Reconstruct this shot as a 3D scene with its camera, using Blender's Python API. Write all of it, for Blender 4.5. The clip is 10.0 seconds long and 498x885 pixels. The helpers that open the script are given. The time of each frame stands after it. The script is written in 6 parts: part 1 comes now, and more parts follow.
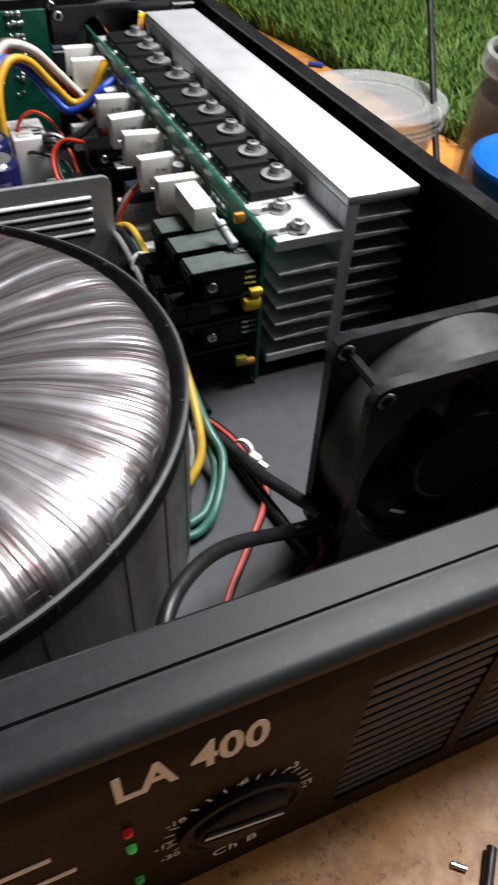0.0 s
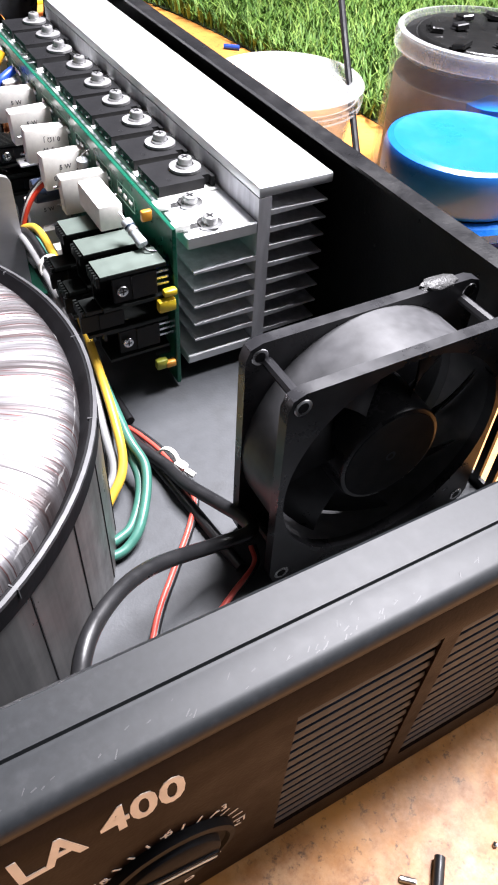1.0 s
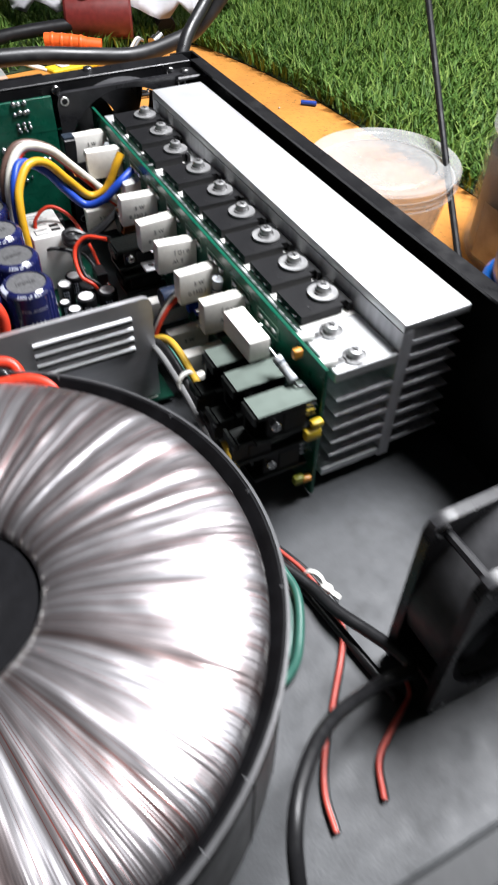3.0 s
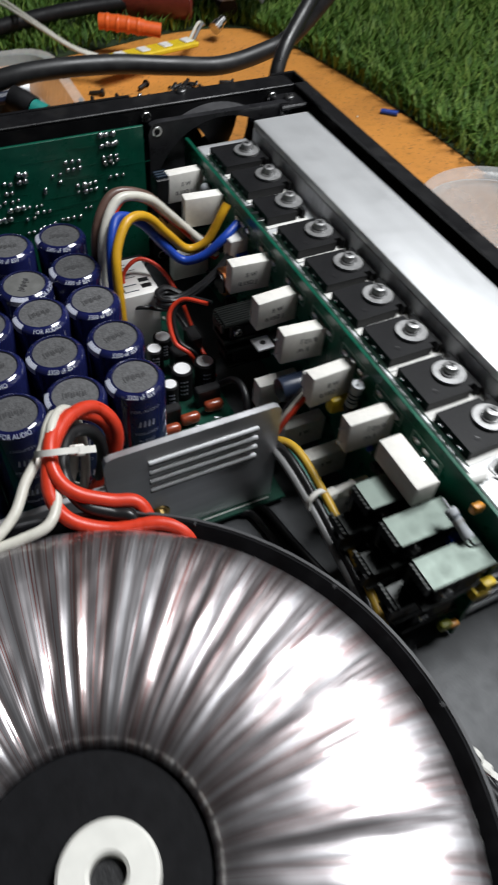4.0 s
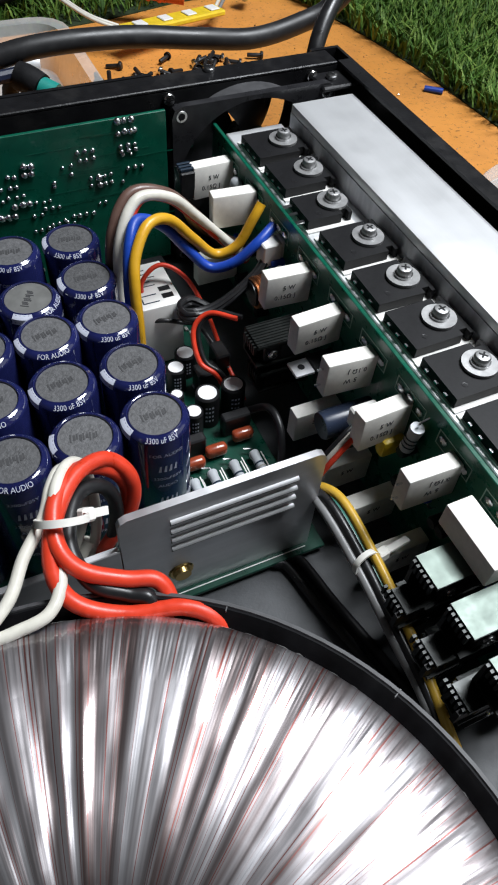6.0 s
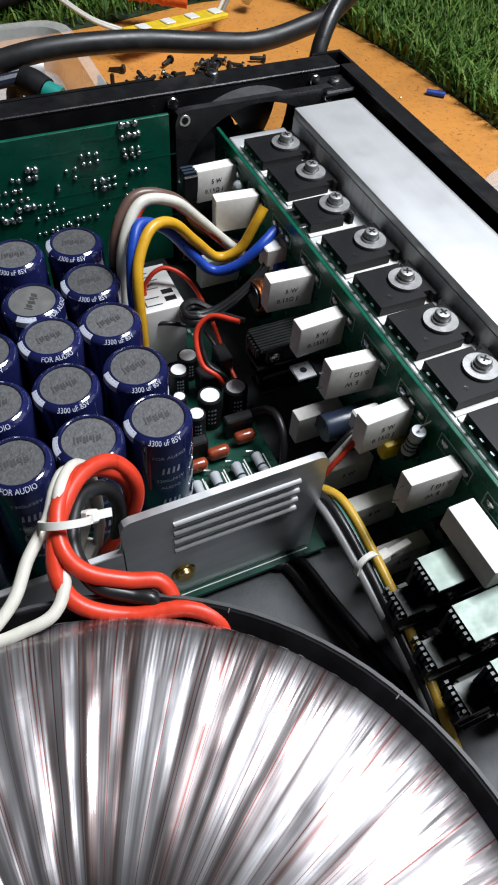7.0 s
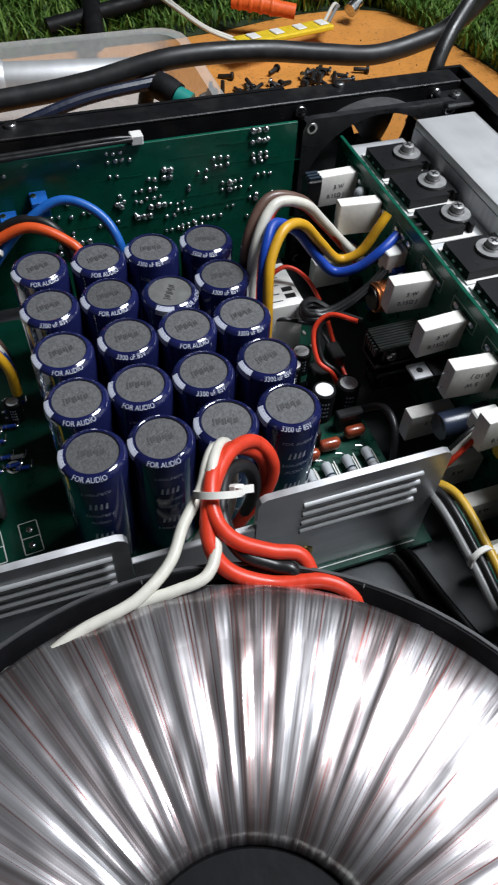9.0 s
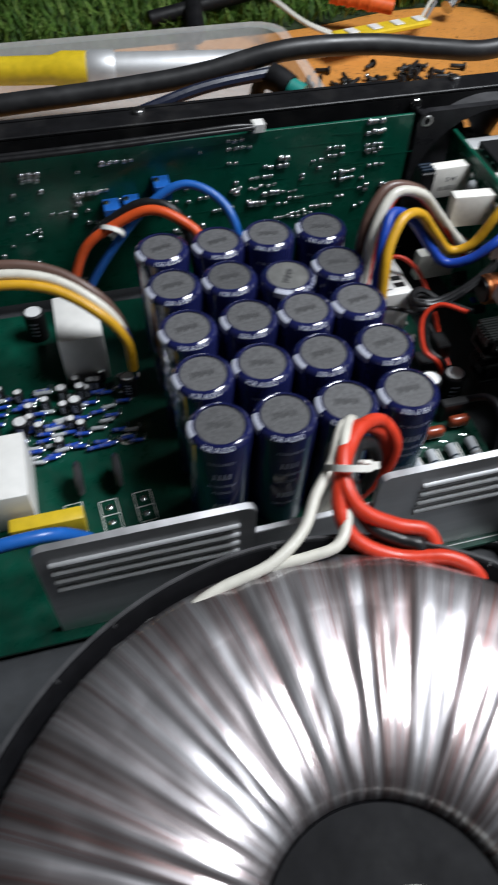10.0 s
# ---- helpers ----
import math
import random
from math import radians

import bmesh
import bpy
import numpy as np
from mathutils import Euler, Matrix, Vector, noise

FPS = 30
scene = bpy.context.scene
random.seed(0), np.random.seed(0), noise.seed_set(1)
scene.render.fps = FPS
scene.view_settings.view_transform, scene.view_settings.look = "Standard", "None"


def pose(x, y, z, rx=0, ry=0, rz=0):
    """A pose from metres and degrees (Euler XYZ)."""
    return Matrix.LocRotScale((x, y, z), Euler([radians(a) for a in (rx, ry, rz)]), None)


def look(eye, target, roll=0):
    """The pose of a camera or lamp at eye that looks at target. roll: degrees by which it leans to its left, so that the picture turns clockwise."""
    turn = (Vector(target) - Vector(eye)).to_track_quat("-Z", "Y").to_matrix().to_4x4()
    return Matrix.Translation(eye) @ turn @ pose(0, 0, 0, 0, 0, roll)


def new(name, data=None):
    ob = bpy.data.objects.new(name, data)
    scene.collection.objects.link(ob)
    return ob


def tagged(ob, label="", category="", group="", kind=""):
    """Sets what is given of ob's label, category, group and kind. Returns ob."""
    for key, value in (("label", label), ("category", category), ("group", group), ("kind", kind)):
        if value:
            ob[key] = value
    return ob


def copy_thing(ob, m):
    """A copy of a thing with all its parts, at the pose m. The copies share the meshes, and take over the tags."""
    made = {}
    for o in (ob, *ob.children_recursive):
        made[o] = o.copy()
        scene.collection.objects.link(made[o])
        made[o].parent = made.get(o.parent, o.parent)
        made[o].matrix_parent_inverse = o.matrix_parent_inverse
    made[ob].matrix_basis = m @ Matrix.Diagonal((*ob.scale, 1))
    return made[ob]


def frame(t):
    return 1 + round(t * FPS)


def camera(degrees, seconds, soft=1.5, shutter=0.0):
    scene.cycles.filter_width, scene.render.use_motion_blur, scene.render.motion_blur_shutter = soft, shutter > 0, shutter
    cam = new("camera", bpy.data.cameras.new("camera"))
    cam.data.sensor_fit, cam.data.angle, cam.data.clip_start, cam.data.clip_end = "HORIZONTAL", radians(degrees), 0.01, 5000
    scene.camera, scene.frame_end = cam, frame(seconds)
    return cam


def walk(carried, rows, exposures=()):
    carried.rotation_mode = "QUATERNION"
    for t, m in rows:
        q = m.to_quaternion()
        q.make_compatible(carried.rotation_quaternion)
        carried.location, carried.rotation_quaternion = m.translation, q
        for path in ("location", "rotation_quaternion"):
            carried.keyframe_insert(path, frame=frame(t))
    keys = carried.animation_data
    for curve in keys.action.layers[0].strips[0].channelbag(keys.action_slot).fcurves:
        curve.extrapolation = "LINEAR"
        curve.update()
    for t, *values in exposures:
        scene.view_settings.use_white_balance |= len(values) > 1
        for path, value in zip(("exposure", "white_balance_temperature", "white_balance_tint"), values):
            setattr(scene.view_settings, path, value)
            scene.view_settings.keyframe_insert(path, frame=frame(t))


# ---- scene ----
cam = camera(39.05, 10.0, soft=2.0, shutter=0.6)
# seconds, eye, a point on the line of sight, lean in degrees
PATH = [
    (0, (-0.12416, -0.04357, 0.19439), (0.4847, 1.2278, -1.2244), 3.28),
    (0.5, (-0.11265, -0.03897, 0.19153), (0.5572, 1.1648, -1.2584), 3.32),
    (1, (-0.11005, -0.03661, 0.19241), (0.6093, 1.1484, -1.2492), 3.48),
    (1.5, (-0.11068, -0.03634, 0.19310), (0.5961, 1.1613, -1.2442), 3.17),
    (2, (-0.12047, -0.03446, 0.20350), (0.5494, 1.2030, -1.2178), 2.83),
    (2.2, (-0.12967, -0.03265, 0.21181), (0.5412, 1.2254, -1.1908), 3.31),
    (3.3, (-0.14098, 0.03524, 0.24519), (0.5040, 1.2266, -1.2261), 0.89),
    (3.5, (-0.14627, 0.05535, 0.25313), (0.5373, 1.2249, -1.2182), 2.67),
    (4, (-0.15575, 0.09972, 0.24533), (0.4882, 1.2115, -1.2874), 5.46),
    (4.5, (-0.14290, 0.13667, 0.23542), (0.4586, 1.2121, -1.3399), 6.16),
    (5, (-0.13969, 0.14392, 0.22823), (0.4566, 1.2040, -1.3594), 5.61),
    (5.5, (-0.14264, 0.14219, 0.22949), (0.4469, 1.2110, -1.3549), 5.35),
    (7, (-0.14384, 0.14161, 0.23216), (0.4401, 1.2211, -1.3470), 5.20),
    (7.5, (-0.14782, 0.14005, 0.23255), (0.4218, 1.2268, -1.3469), 5.08),
    (8, (-0.15879, 0.13816, 0.23330), (0.3565, 1.2432, -1.3521), 4.16),
    (8.5, (-0.16506, 0.13681, 0.23505), (0.3239, 1.2610, -1.3451), 3.74),
    (9, (-0.17469, 0.13939, 0.23832), (0.2942, 1.2784, -1.3374), 4.02),
    (9.5, (-0.18085, 0.13958, 0.23877), (0.2637, 1.2952, -1.3319), 3.92),
    (10, (-0.20247, 0.13703, 0.23917), (0.1454, 1.3090, -1.3437), 2.25),
]
walk(cam, [(t, look(eye, target, roll)) for t, eye, target, roll in PATH],
     exposures=[(0.0, 0.8, 6600, 13), (0.5, 1.9, 6480, 17), (1.0, 2.33, 6480, 18), (1.5, 2.45, 6480, 18), (2.2, 2.34, 6480, 18), (3.5, 0.45, 6500, 10), (4.5, 0.0, 6500, 10),
                (5.0, 0.33, 6400, 10), (5.5, 0.42, 6350, 10), (7.5, 0.45, 6300, 10), (9.0, 0.3, 6300, 10), (10.0, 0.25, 6300, 10)])

# ---- light ----
world = bpy.data.worlds.new("room_world")
scene.world = world
world.use_nodes = True
world.node_tree.nodes["Background"].inputs[0].default_value = (0.85, 0.92, 1.0, 1)
world.node_tree.nodes["Background"].inputs[1].default_value = 0.03
scene.view_settings.exposure = 0.0


def area_lamp(name, eye, target, sx, sy, watts, colour):
    data = bpy.data.lights.new(name, "AREA")
    data.shape, data.size, data.size_y, data.energy, data.color = "RECTANGLE", sx, sy, watts, colour
    ob = new(name, data)
    ob.matrix_world = look(eye, target)
    return ob


# the bench lamp overhead, and a dim fill lamp in an added unseen window
area_lamp("bench_lamp", (0.36, 0.25, 0.96), (-0.05, 0.18, 0.0), 0.44, 0.32, 14.2, (0.955, 0.98, 1.0))
area_lamp("window_light", (1.47, -0.55, 0.92), (0.0, 0.15, 0.05), 1.5, 1.25, 3.6, (0.94, 0.97, 1.0))


# ---- materials ----
def mat(name, colour, rough=0.5, metal=0.0, vary=0.15, grain=200.0, bump=0.0, bump_scale=400.0, stains=0.0, stain_scale=30.0,
        stain_colour=(0.05, 0.04, 0.03), coat=0.0, alpha=1.0, trans=0.0, rand=0.0, stretch=None, rough_vary=0.12, ior=1.45, spec=0.5):
    """A procedural surface: colour with fine grain, larger stains, uneven gloss and fine relief. Object coordinates, metres."""
    m = bpy.data.materials.new(name)
    m.use_nodes = True
    nt = m.node_tree
    N, L = nt.nodes, nt.links
    b = N["Principled BSDF"]
    b.inputs["Roughness"].default_value, b.inputs["Metallic"].default_value = rough, metal
    b.inputs["Coat Weight"].default_value, b.inputs["Alpha"].default_value = coat, alpha
    b.inputs["Transmission Weight"].default_value, b.inputs["IOR"].default_value = trans, ior
    b.inputs["Specular IOR Level"].default_value = spec
    tc = N.new("ShaderNodeTexCoord")
    mp = N.new("ShaderNodeMapping")
    if stretch:
        mp.inputs["Scale"].default_value = stretch
    L.new(tc.outputs["Object"], mp.inputs["Vector"])
    n1 = N.new("ShaderNodeTexNoise")
    n1.inputs["Scale"].default_value, n1.inputs["Detail"].default_value = grain, 4
    L.new(mp.outputs[0], n1.inputs["Vector"])
    r1 = N.new("ShaderNodeMapRange")
    r1.inputs[1].default_value, r1.inputs[2].default_value = 0.25, 0.75
    r1.inputs[3].default_value, r1.inputs[4].default_value = 1 - vary, 1 + vary
    L.new(n1.outputs[0], r1.inputs[0])
    mul = N.new("ShaderNodeVectorMath")
    mul.operation = "SCALE"
    mul.inputs[0].default_value = colour
    L.new(r1.outputs[0], mul.inputs["Scale"])
    out = mul.outputs[0]
    if rand:
        oi = N.new("ShaderNodeObjectInfo")
        rr = N.new("ShaderNodeMapRange")
        rr.inputs[3].default_value, rr.inputs[4].default_value = 1 - rand, 1 + rand
        L.new(oi.outputs["Random"], rr.inputs[0])
        m2 = N.new("ShaderNodeVectorMath")
        m2.operation = "SCALE"
        L.new(out, m2.inputs[0])
        L.new(rr.outputs[0], m2.inputs["Scale"])
        out = m2.outputs[0]
    n2 = N.new("ShaderNodeTexNoise")
    n2.inputs["Scale"].default_value, n2.inputs["Detail"].default_value, n2.inputs["Roughness"].default_value = stain_scale, 6, 0.65
    L.new(tc.outputs["Object"], n2.inputs["Vector"])
    if stains:
        r2 = N.new("ShaderNodeMapRange")
        r2.inputs[1].default_value, r2.inputs[2].default_value, r2.inputs[4].default_value = 0.52, 0.72, stains
        L.new(n2.outputs[0], r2.inputs[0])
        mix = N.new("ShaderNodeMix")
        mix.data_type = "RGBA"
        L.new(r2.outputs[0], mix.inputs[0])
        L.new(out, mix.inputs[6])
        mix.inputs[7].default_value = (*stain_colour, 1)
        out = mix.outputs[2]
    L.new(out, b.inputs["Base Color"])
    r3 = N.new("ShaderNodeMapRange")
    r3.inputs[1].default_value, r3.inputs[2].default_value = 0.3, 0.7
    r3.inputs[3].default_value, r3.inputs[4].default_value = max(0.02, rough - rough_vary), min(1, rough + rough_vary)
    L.new(n2.outputs[0], r3.inputs[0])
    L.new(r3.outputs[0], b.inputs["Roughness"])
    if bump:
        nb = N.new("ShaderNodeTexNoise")
        nb.inputs["Scale"].default_value, nb.inputs["Detail"].default_value = bump_scale, 3
        L.new(mp.outputs[0], nb.inputs["Vector"])
        bp = N.new("ShaderNodeBump")
        bp.inputs["Strength"].default_value, bp.inputs["Distance"].default_value = bump, 0.0006
        L.new(nb.outputs[0], bp.inputs["Height"])
        L.new(bp.outputs[0], b.inputs["Normal"])
    return m


BLACK_STEEL = mat("black_painted_steel", (0.008, 0.008, 0.009), 0.36, spec=0.4, vary=0.3, stains=0.15, stain_scale=60, stain_colour=(0.06, 0.055, 0.05), bump=0.15, bump_scale=900)
FLOOR_STEEL = mat("grey_floor_steel", (0.048, 0.051, 0.055), 0.48, spec=0.35, vary=0.12, rough_vary=0.06, stains=0.35, stain_scale=90, stain_colour=(0.03, 0.03, 0.03), bump=0.1, bump_scale=900)
RAIL_PAINT = mat("satin_black_rail_paint", (0.010, 0.0115, 0.013), 0.48, vary=0.2, grain=700, stains=0.12, stain_scale=300, stain_colour=(0.06, 0.06, 0.065), rough_vary=0.02, spec=0.32)
SCUFF = mat("bare_scuff", (0.024, 0.024, 0.026), 0.5, vary=0.4, grain=900)
BROWN_FACE = mat("brown_panel_print", (0.012, 0.0070, 0.0052), 0.5, spec=0.06, vary=0.15, grain=600, bump=0.1, bump_scale=1200)
GRILLE_GREY = mat("grille_grey_plastic", (0.018, 0.030, 0.048), 0.5, vary=0.25, spec=0.2)
WHITE_PRINT = mat("white_print", (0.75, 0.73, 0.7), 0.6, vary=0.1)
FAN_PLASTIC = mat("dusty_fan_plastic", (0.018, 0.018, 0.020), 0.32, spec=0.4, vary=0.3, stains=0.25, stain_scale=70, stain_colour=(0.07, 0.07, 0.075))
BLACK_PLASTIC = mat("black_plastic", (0.010, 0.010, 0.011), 0.4, vary=0.25, bump=0.15, bump_scale=900, stains=0.08, stain_scale=90, stain_colour=(0.08, 0.08, 0.085))
EPOXY = mat("transistor_epoxy", (0.008, 0.008, 0.009), 0.5, spec=0.3, vary=0.25, grain=900, bump=0.04, bump_scale=2500)
ALU = mat("bare_aluminium", (0.70, 0.71, 0.72), 0.5, metal=0.65, vary=0.1, grain=90, stretch=(1, 0.05, 1), stains=0.2, stain_scale=70, stain_colour=(0.56, 0.57, 0.58), bump=0.06, bump_scale=700, rough_vary=0.05)
ALU_CUT = mat("sawn_aluminium", (0.58, 0.58, 0.61), 0.5, metal=0.35, vary=0.2, grain=300, bump=0.3, bump_scale=500, stretch=(1, 1, 0.2))
STEEL = mat("zinc_steel", (0.6, 0.6, 0.6), 0.28, metal=1.0, vary=0.2, grain=500)
ZINC = mat("dull_zinc", (0.40, 0.40, 0.40), 0.45, metal=0.75, vary=0.15, grain=400)
INK = mat("grey_ink", (0.07, 0.07, 0.075), 0.6, vary=0.3)
BRUSHED = mat("brushed_aluminium_plate", (0.72, 0.72, 0.74), 0.42, metal=0.85, vary=0.12, grain=150, stretch=(0.08, 1, 1), stains=0.2, stain_scale=60, stain_colour=(0.5, 0.5, 0.51))
BRASS = mat("brass", (0.6, 0.42, 0.16), 0.3, metal=1.0)
SOLDER = mat("solder", (0.75, 0.76, 0.78), 0.25, metal=1.0, vary=0.1)
COPPER = mat("copper_wire", (0.5, 0.2, 0.08), 0.35, metal=1.0)
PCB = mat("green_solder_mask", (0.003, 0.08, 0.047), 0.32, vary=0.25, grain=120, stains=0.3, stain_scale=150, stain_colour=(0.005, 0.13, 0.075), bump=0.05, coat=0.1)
# darkened copy of the green mask: the floor board's shade put into its colour
SHADED_PCB = mat("shaded_green_solder_mask", (0.002, 0.045, 0.027), 0.34, vary=0.3, grain=120, stains=0.4, stain_scale=150, stain_colour=(0.002, 0.025, 0.016), bump=0.05)
PCB_EDGE = mat("board_edge", (0.05, 0.14, 0.1), 0.6)
CERAMIC = mat("white_cement", (0.78, 0.76, 0.71), 0.72, vary=0.08, grain=500, stains=0.25, stain_scale=120, stain_colour=(0.55, 0.52, 0.46), bump=0.05, bump_scale=1500, rand=0.05)
WHITE_PLASTIC = mat("white_plastic", (0.72, 0.71, 0.68), 0.45, vary=0.06)
NYLON = mat("white_nylon", (0.74, 0.73, 0.68), 0.4, vary=0.06)
BLUE_SLEEVE = mat("blue_capacitor_sleeve", (0.011, 0.014, 0.070), 0.14, rough_vary=0.05, vary=0.2, coat=1.0, rand=0.15)
CAP_TOP = mat("grey_vinyl_disc", (0.085, 0.085, 0.088), 0.6, vary=0.3, grain=700, bump=0.5, bump_scale=1200, rand=0.2)
SILVER_PRINT = mat("silver_print", (0.45, 0.47, 0.55), 0.45, vary=0.1)
CAN_ALU = mat("capacitor_can_aluminium", (0.82, 0.82, 0.82), 0.5, metal=0.3)
MATTE_BLACK = mat("matte_black_tape", (0.005, 0.005, 0.006), 0.6, vary=0.3, bump=0.15, bump_scale=300, spec=0.12)
RUBBER = mat("black_rubber", (0.007, 0.007, 0.008), 0.55, vary=0.3, stains=0.1, stain_scale=80, stain_colour=(0.04, 0.04, 0.04), bump=0.2, bump_scale=500, spec=0.22)
BAND = mat("grained_grey_band", (0.05, 0.048, 0.046), 0.38, vary=0.6, grain=260, stretch=(1, 1, 0.03), stains=0.35, stain_scale=60, stain_colour=(0.02, 0.02, 0.02), bump=0.2, bump_scale=200)
YELLOW_TOOL = mat("yellow_tool_plastic", (0.7, 0.5, 0.02), 0.4)
ORANGE_TOOL = mat("orange_tool_plastic", (0.75, 0.12, 0.02), 0.4)
BLUE_LID = mat("blue_lid_plastic", (0.006, 0.13, 0.52), 0.32, vary=0.06, coat=0.2)
CLEAR = mat("cloudy_clear_plastic", (0.66, 0.67, 0.66), 0.22, alpha=0.42, vary=0.1, stains=0.3, stain_scale=40, stain_colour=(0.9, 0.9, 0.9))
FROSTED = mat("frosted_lid_plastic", (0.58, 0.59, 0.59), 0.22, alpha=0.36, vary=0.1, stains=0.3, stain_scale=40, stain_colour=(0.8, 0.8, 0.8))
CLING = mat("clinging_clear_film", (0.6, 0.6, 0.58), 0.07, alpha=0.16, vary=0.2, bump=1.0, bump_scale=70, stains=0.25, stain_scale=60, stain_colour=(0.9, 0.9, 0.9), rough_vary=0.04)
TAR = mat("black_tar", (0.01, 0.01, 0.01), 0.2, bump=0.8, bump_scale=120)
CARD = mat("grey_label", (0.3, 0.29, 0.27), 0.6, vary=0.3, grain=80)
SHEET = mat("white_plastic_sheet", (0.72, 0.71, 0.74), 0.5, vary=0.06, bump=0.3, bump_scale=60)
WALL_PAINT = mat("room_wall_paint", (0.24, 0.24, 0.24), 0.8, vary=0.06, grain=8, bump=0.1, bump_scale=80)
CEIL_PAINT = mat("ceiling_paint", (0.09, 0.09, 0.09), 0.85, vary=0.04, grain=8)
TILE_FLOOR = mat("room_floor", (0.3, 0.27, 0.24), 0.5, vary=0.1, grain=10)


def wire_mat(name, colour, rough=0.38):
    return mat(name, colour, rough, vary=0.12, grain=300, stains=0.2, stain_scale=150, stain_colour=tuple(c * 0.5 for c in colour), bump=0.1)


W_RED, W_WHITE, W_BLACK = wire_mat("red_wire", (0.62, 0.045, 0.018)), wire_mat("white_wire", (0.62, 0.6, 0.53)), wire_mat("black_wire", (0.012, 0.012, 0.013))
W_MAINS, W_FAN = wire_mat("dull_yellow_wire", (0.52, 0.32, 0.035)), wire_mat("dusty_red_wire", (0.5, 0.07, 0.05))
W_YELLOW, W_BLUE, W_BROWN = wire_mat("yellow_wire", (0.60, 0.32, 0.015)), wire_mat("blue_wire", (0.012, 0.055, 0.36)), wire_mat("brown_wire", (0.12, 0.07, 0.055))
W_AZURE = wire_mat("azure_plastic", (0.015, 0.11, 0.42))
W_GREEN, W_GREY, W_ORANGE = wire_mat("green_wire", (0.035, 0.13, 0.10)), wire_mat("grey_wire", (0.2, 0.2, 0.2)), wire_mat("orange_wire", (0.64, 0.085, 0.018))


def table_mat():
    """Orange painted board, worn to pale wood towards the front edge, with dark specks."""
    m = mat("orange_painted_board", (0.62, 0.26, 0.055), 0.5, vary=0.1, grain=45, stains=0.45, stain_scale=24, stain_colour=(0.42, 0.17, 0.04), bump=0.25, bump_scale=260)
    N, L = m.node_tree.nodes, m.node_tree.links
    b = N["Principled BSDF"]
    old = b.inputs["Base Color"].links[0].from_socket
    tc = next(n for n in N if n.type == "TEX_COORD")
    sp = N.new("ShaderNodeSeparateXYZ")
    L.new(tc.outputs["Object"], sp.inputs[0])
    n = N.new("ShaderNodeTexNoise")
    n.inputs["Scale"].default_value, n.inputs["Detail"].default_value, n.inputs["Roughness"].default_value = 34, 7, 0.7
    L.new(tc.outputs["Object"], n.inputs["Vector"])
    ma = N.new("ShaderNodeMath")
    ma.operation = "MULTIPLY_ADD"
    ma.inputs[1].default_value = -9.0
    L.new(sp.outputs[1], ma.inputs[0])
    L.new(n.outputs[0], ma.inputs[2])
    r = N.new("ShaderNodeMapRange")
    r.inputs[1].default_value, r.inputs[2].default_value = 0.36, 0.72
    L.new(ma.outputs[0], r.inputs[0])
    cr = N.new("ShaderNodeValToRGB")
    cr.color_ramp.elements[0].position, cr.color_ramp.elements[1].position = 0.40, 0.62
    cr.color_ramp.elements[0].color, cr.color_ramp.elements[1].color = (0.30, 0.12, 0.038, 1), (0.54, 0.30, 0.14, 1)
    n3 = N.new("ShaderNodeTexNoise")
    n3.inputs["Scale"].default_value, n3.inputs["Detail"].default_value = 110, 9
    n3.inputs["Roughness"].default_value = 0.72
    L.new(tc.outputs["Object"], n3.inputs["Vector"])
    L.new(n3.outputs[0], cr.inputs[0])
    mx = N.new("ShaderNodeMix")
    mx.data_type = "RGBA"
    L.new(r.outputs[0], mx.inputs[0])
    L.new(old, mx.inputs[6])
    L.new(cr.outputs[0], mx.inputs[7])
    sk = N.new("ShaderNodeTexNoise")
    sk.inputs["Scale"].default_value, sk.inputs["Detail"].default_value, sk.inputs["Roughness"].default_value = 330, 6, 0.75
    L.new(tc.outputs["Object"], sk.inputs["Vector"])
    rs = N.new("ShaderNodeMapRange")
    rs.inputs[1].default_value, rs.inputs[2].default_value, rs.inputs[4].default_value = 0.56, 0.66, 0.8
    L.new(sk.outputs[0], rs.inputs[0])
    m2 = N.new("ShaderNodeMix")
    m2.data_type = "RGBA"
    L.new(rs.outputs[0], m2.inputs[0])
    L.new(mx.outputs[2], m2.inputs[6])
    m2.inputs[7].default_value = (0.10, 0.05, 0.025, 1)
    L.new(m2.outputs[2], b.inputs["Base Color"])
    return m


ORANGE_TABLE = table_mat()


def emit_mat(name, colour, strength):
    m = mat(name, colour, 0.3)
    b = m.node_tree.nodes["Principled BSDF"]
    b.inputs["Emission Color"].default_value, b.inputs["Emission Strength"].default_value = (*colour, 1), strength
    return m


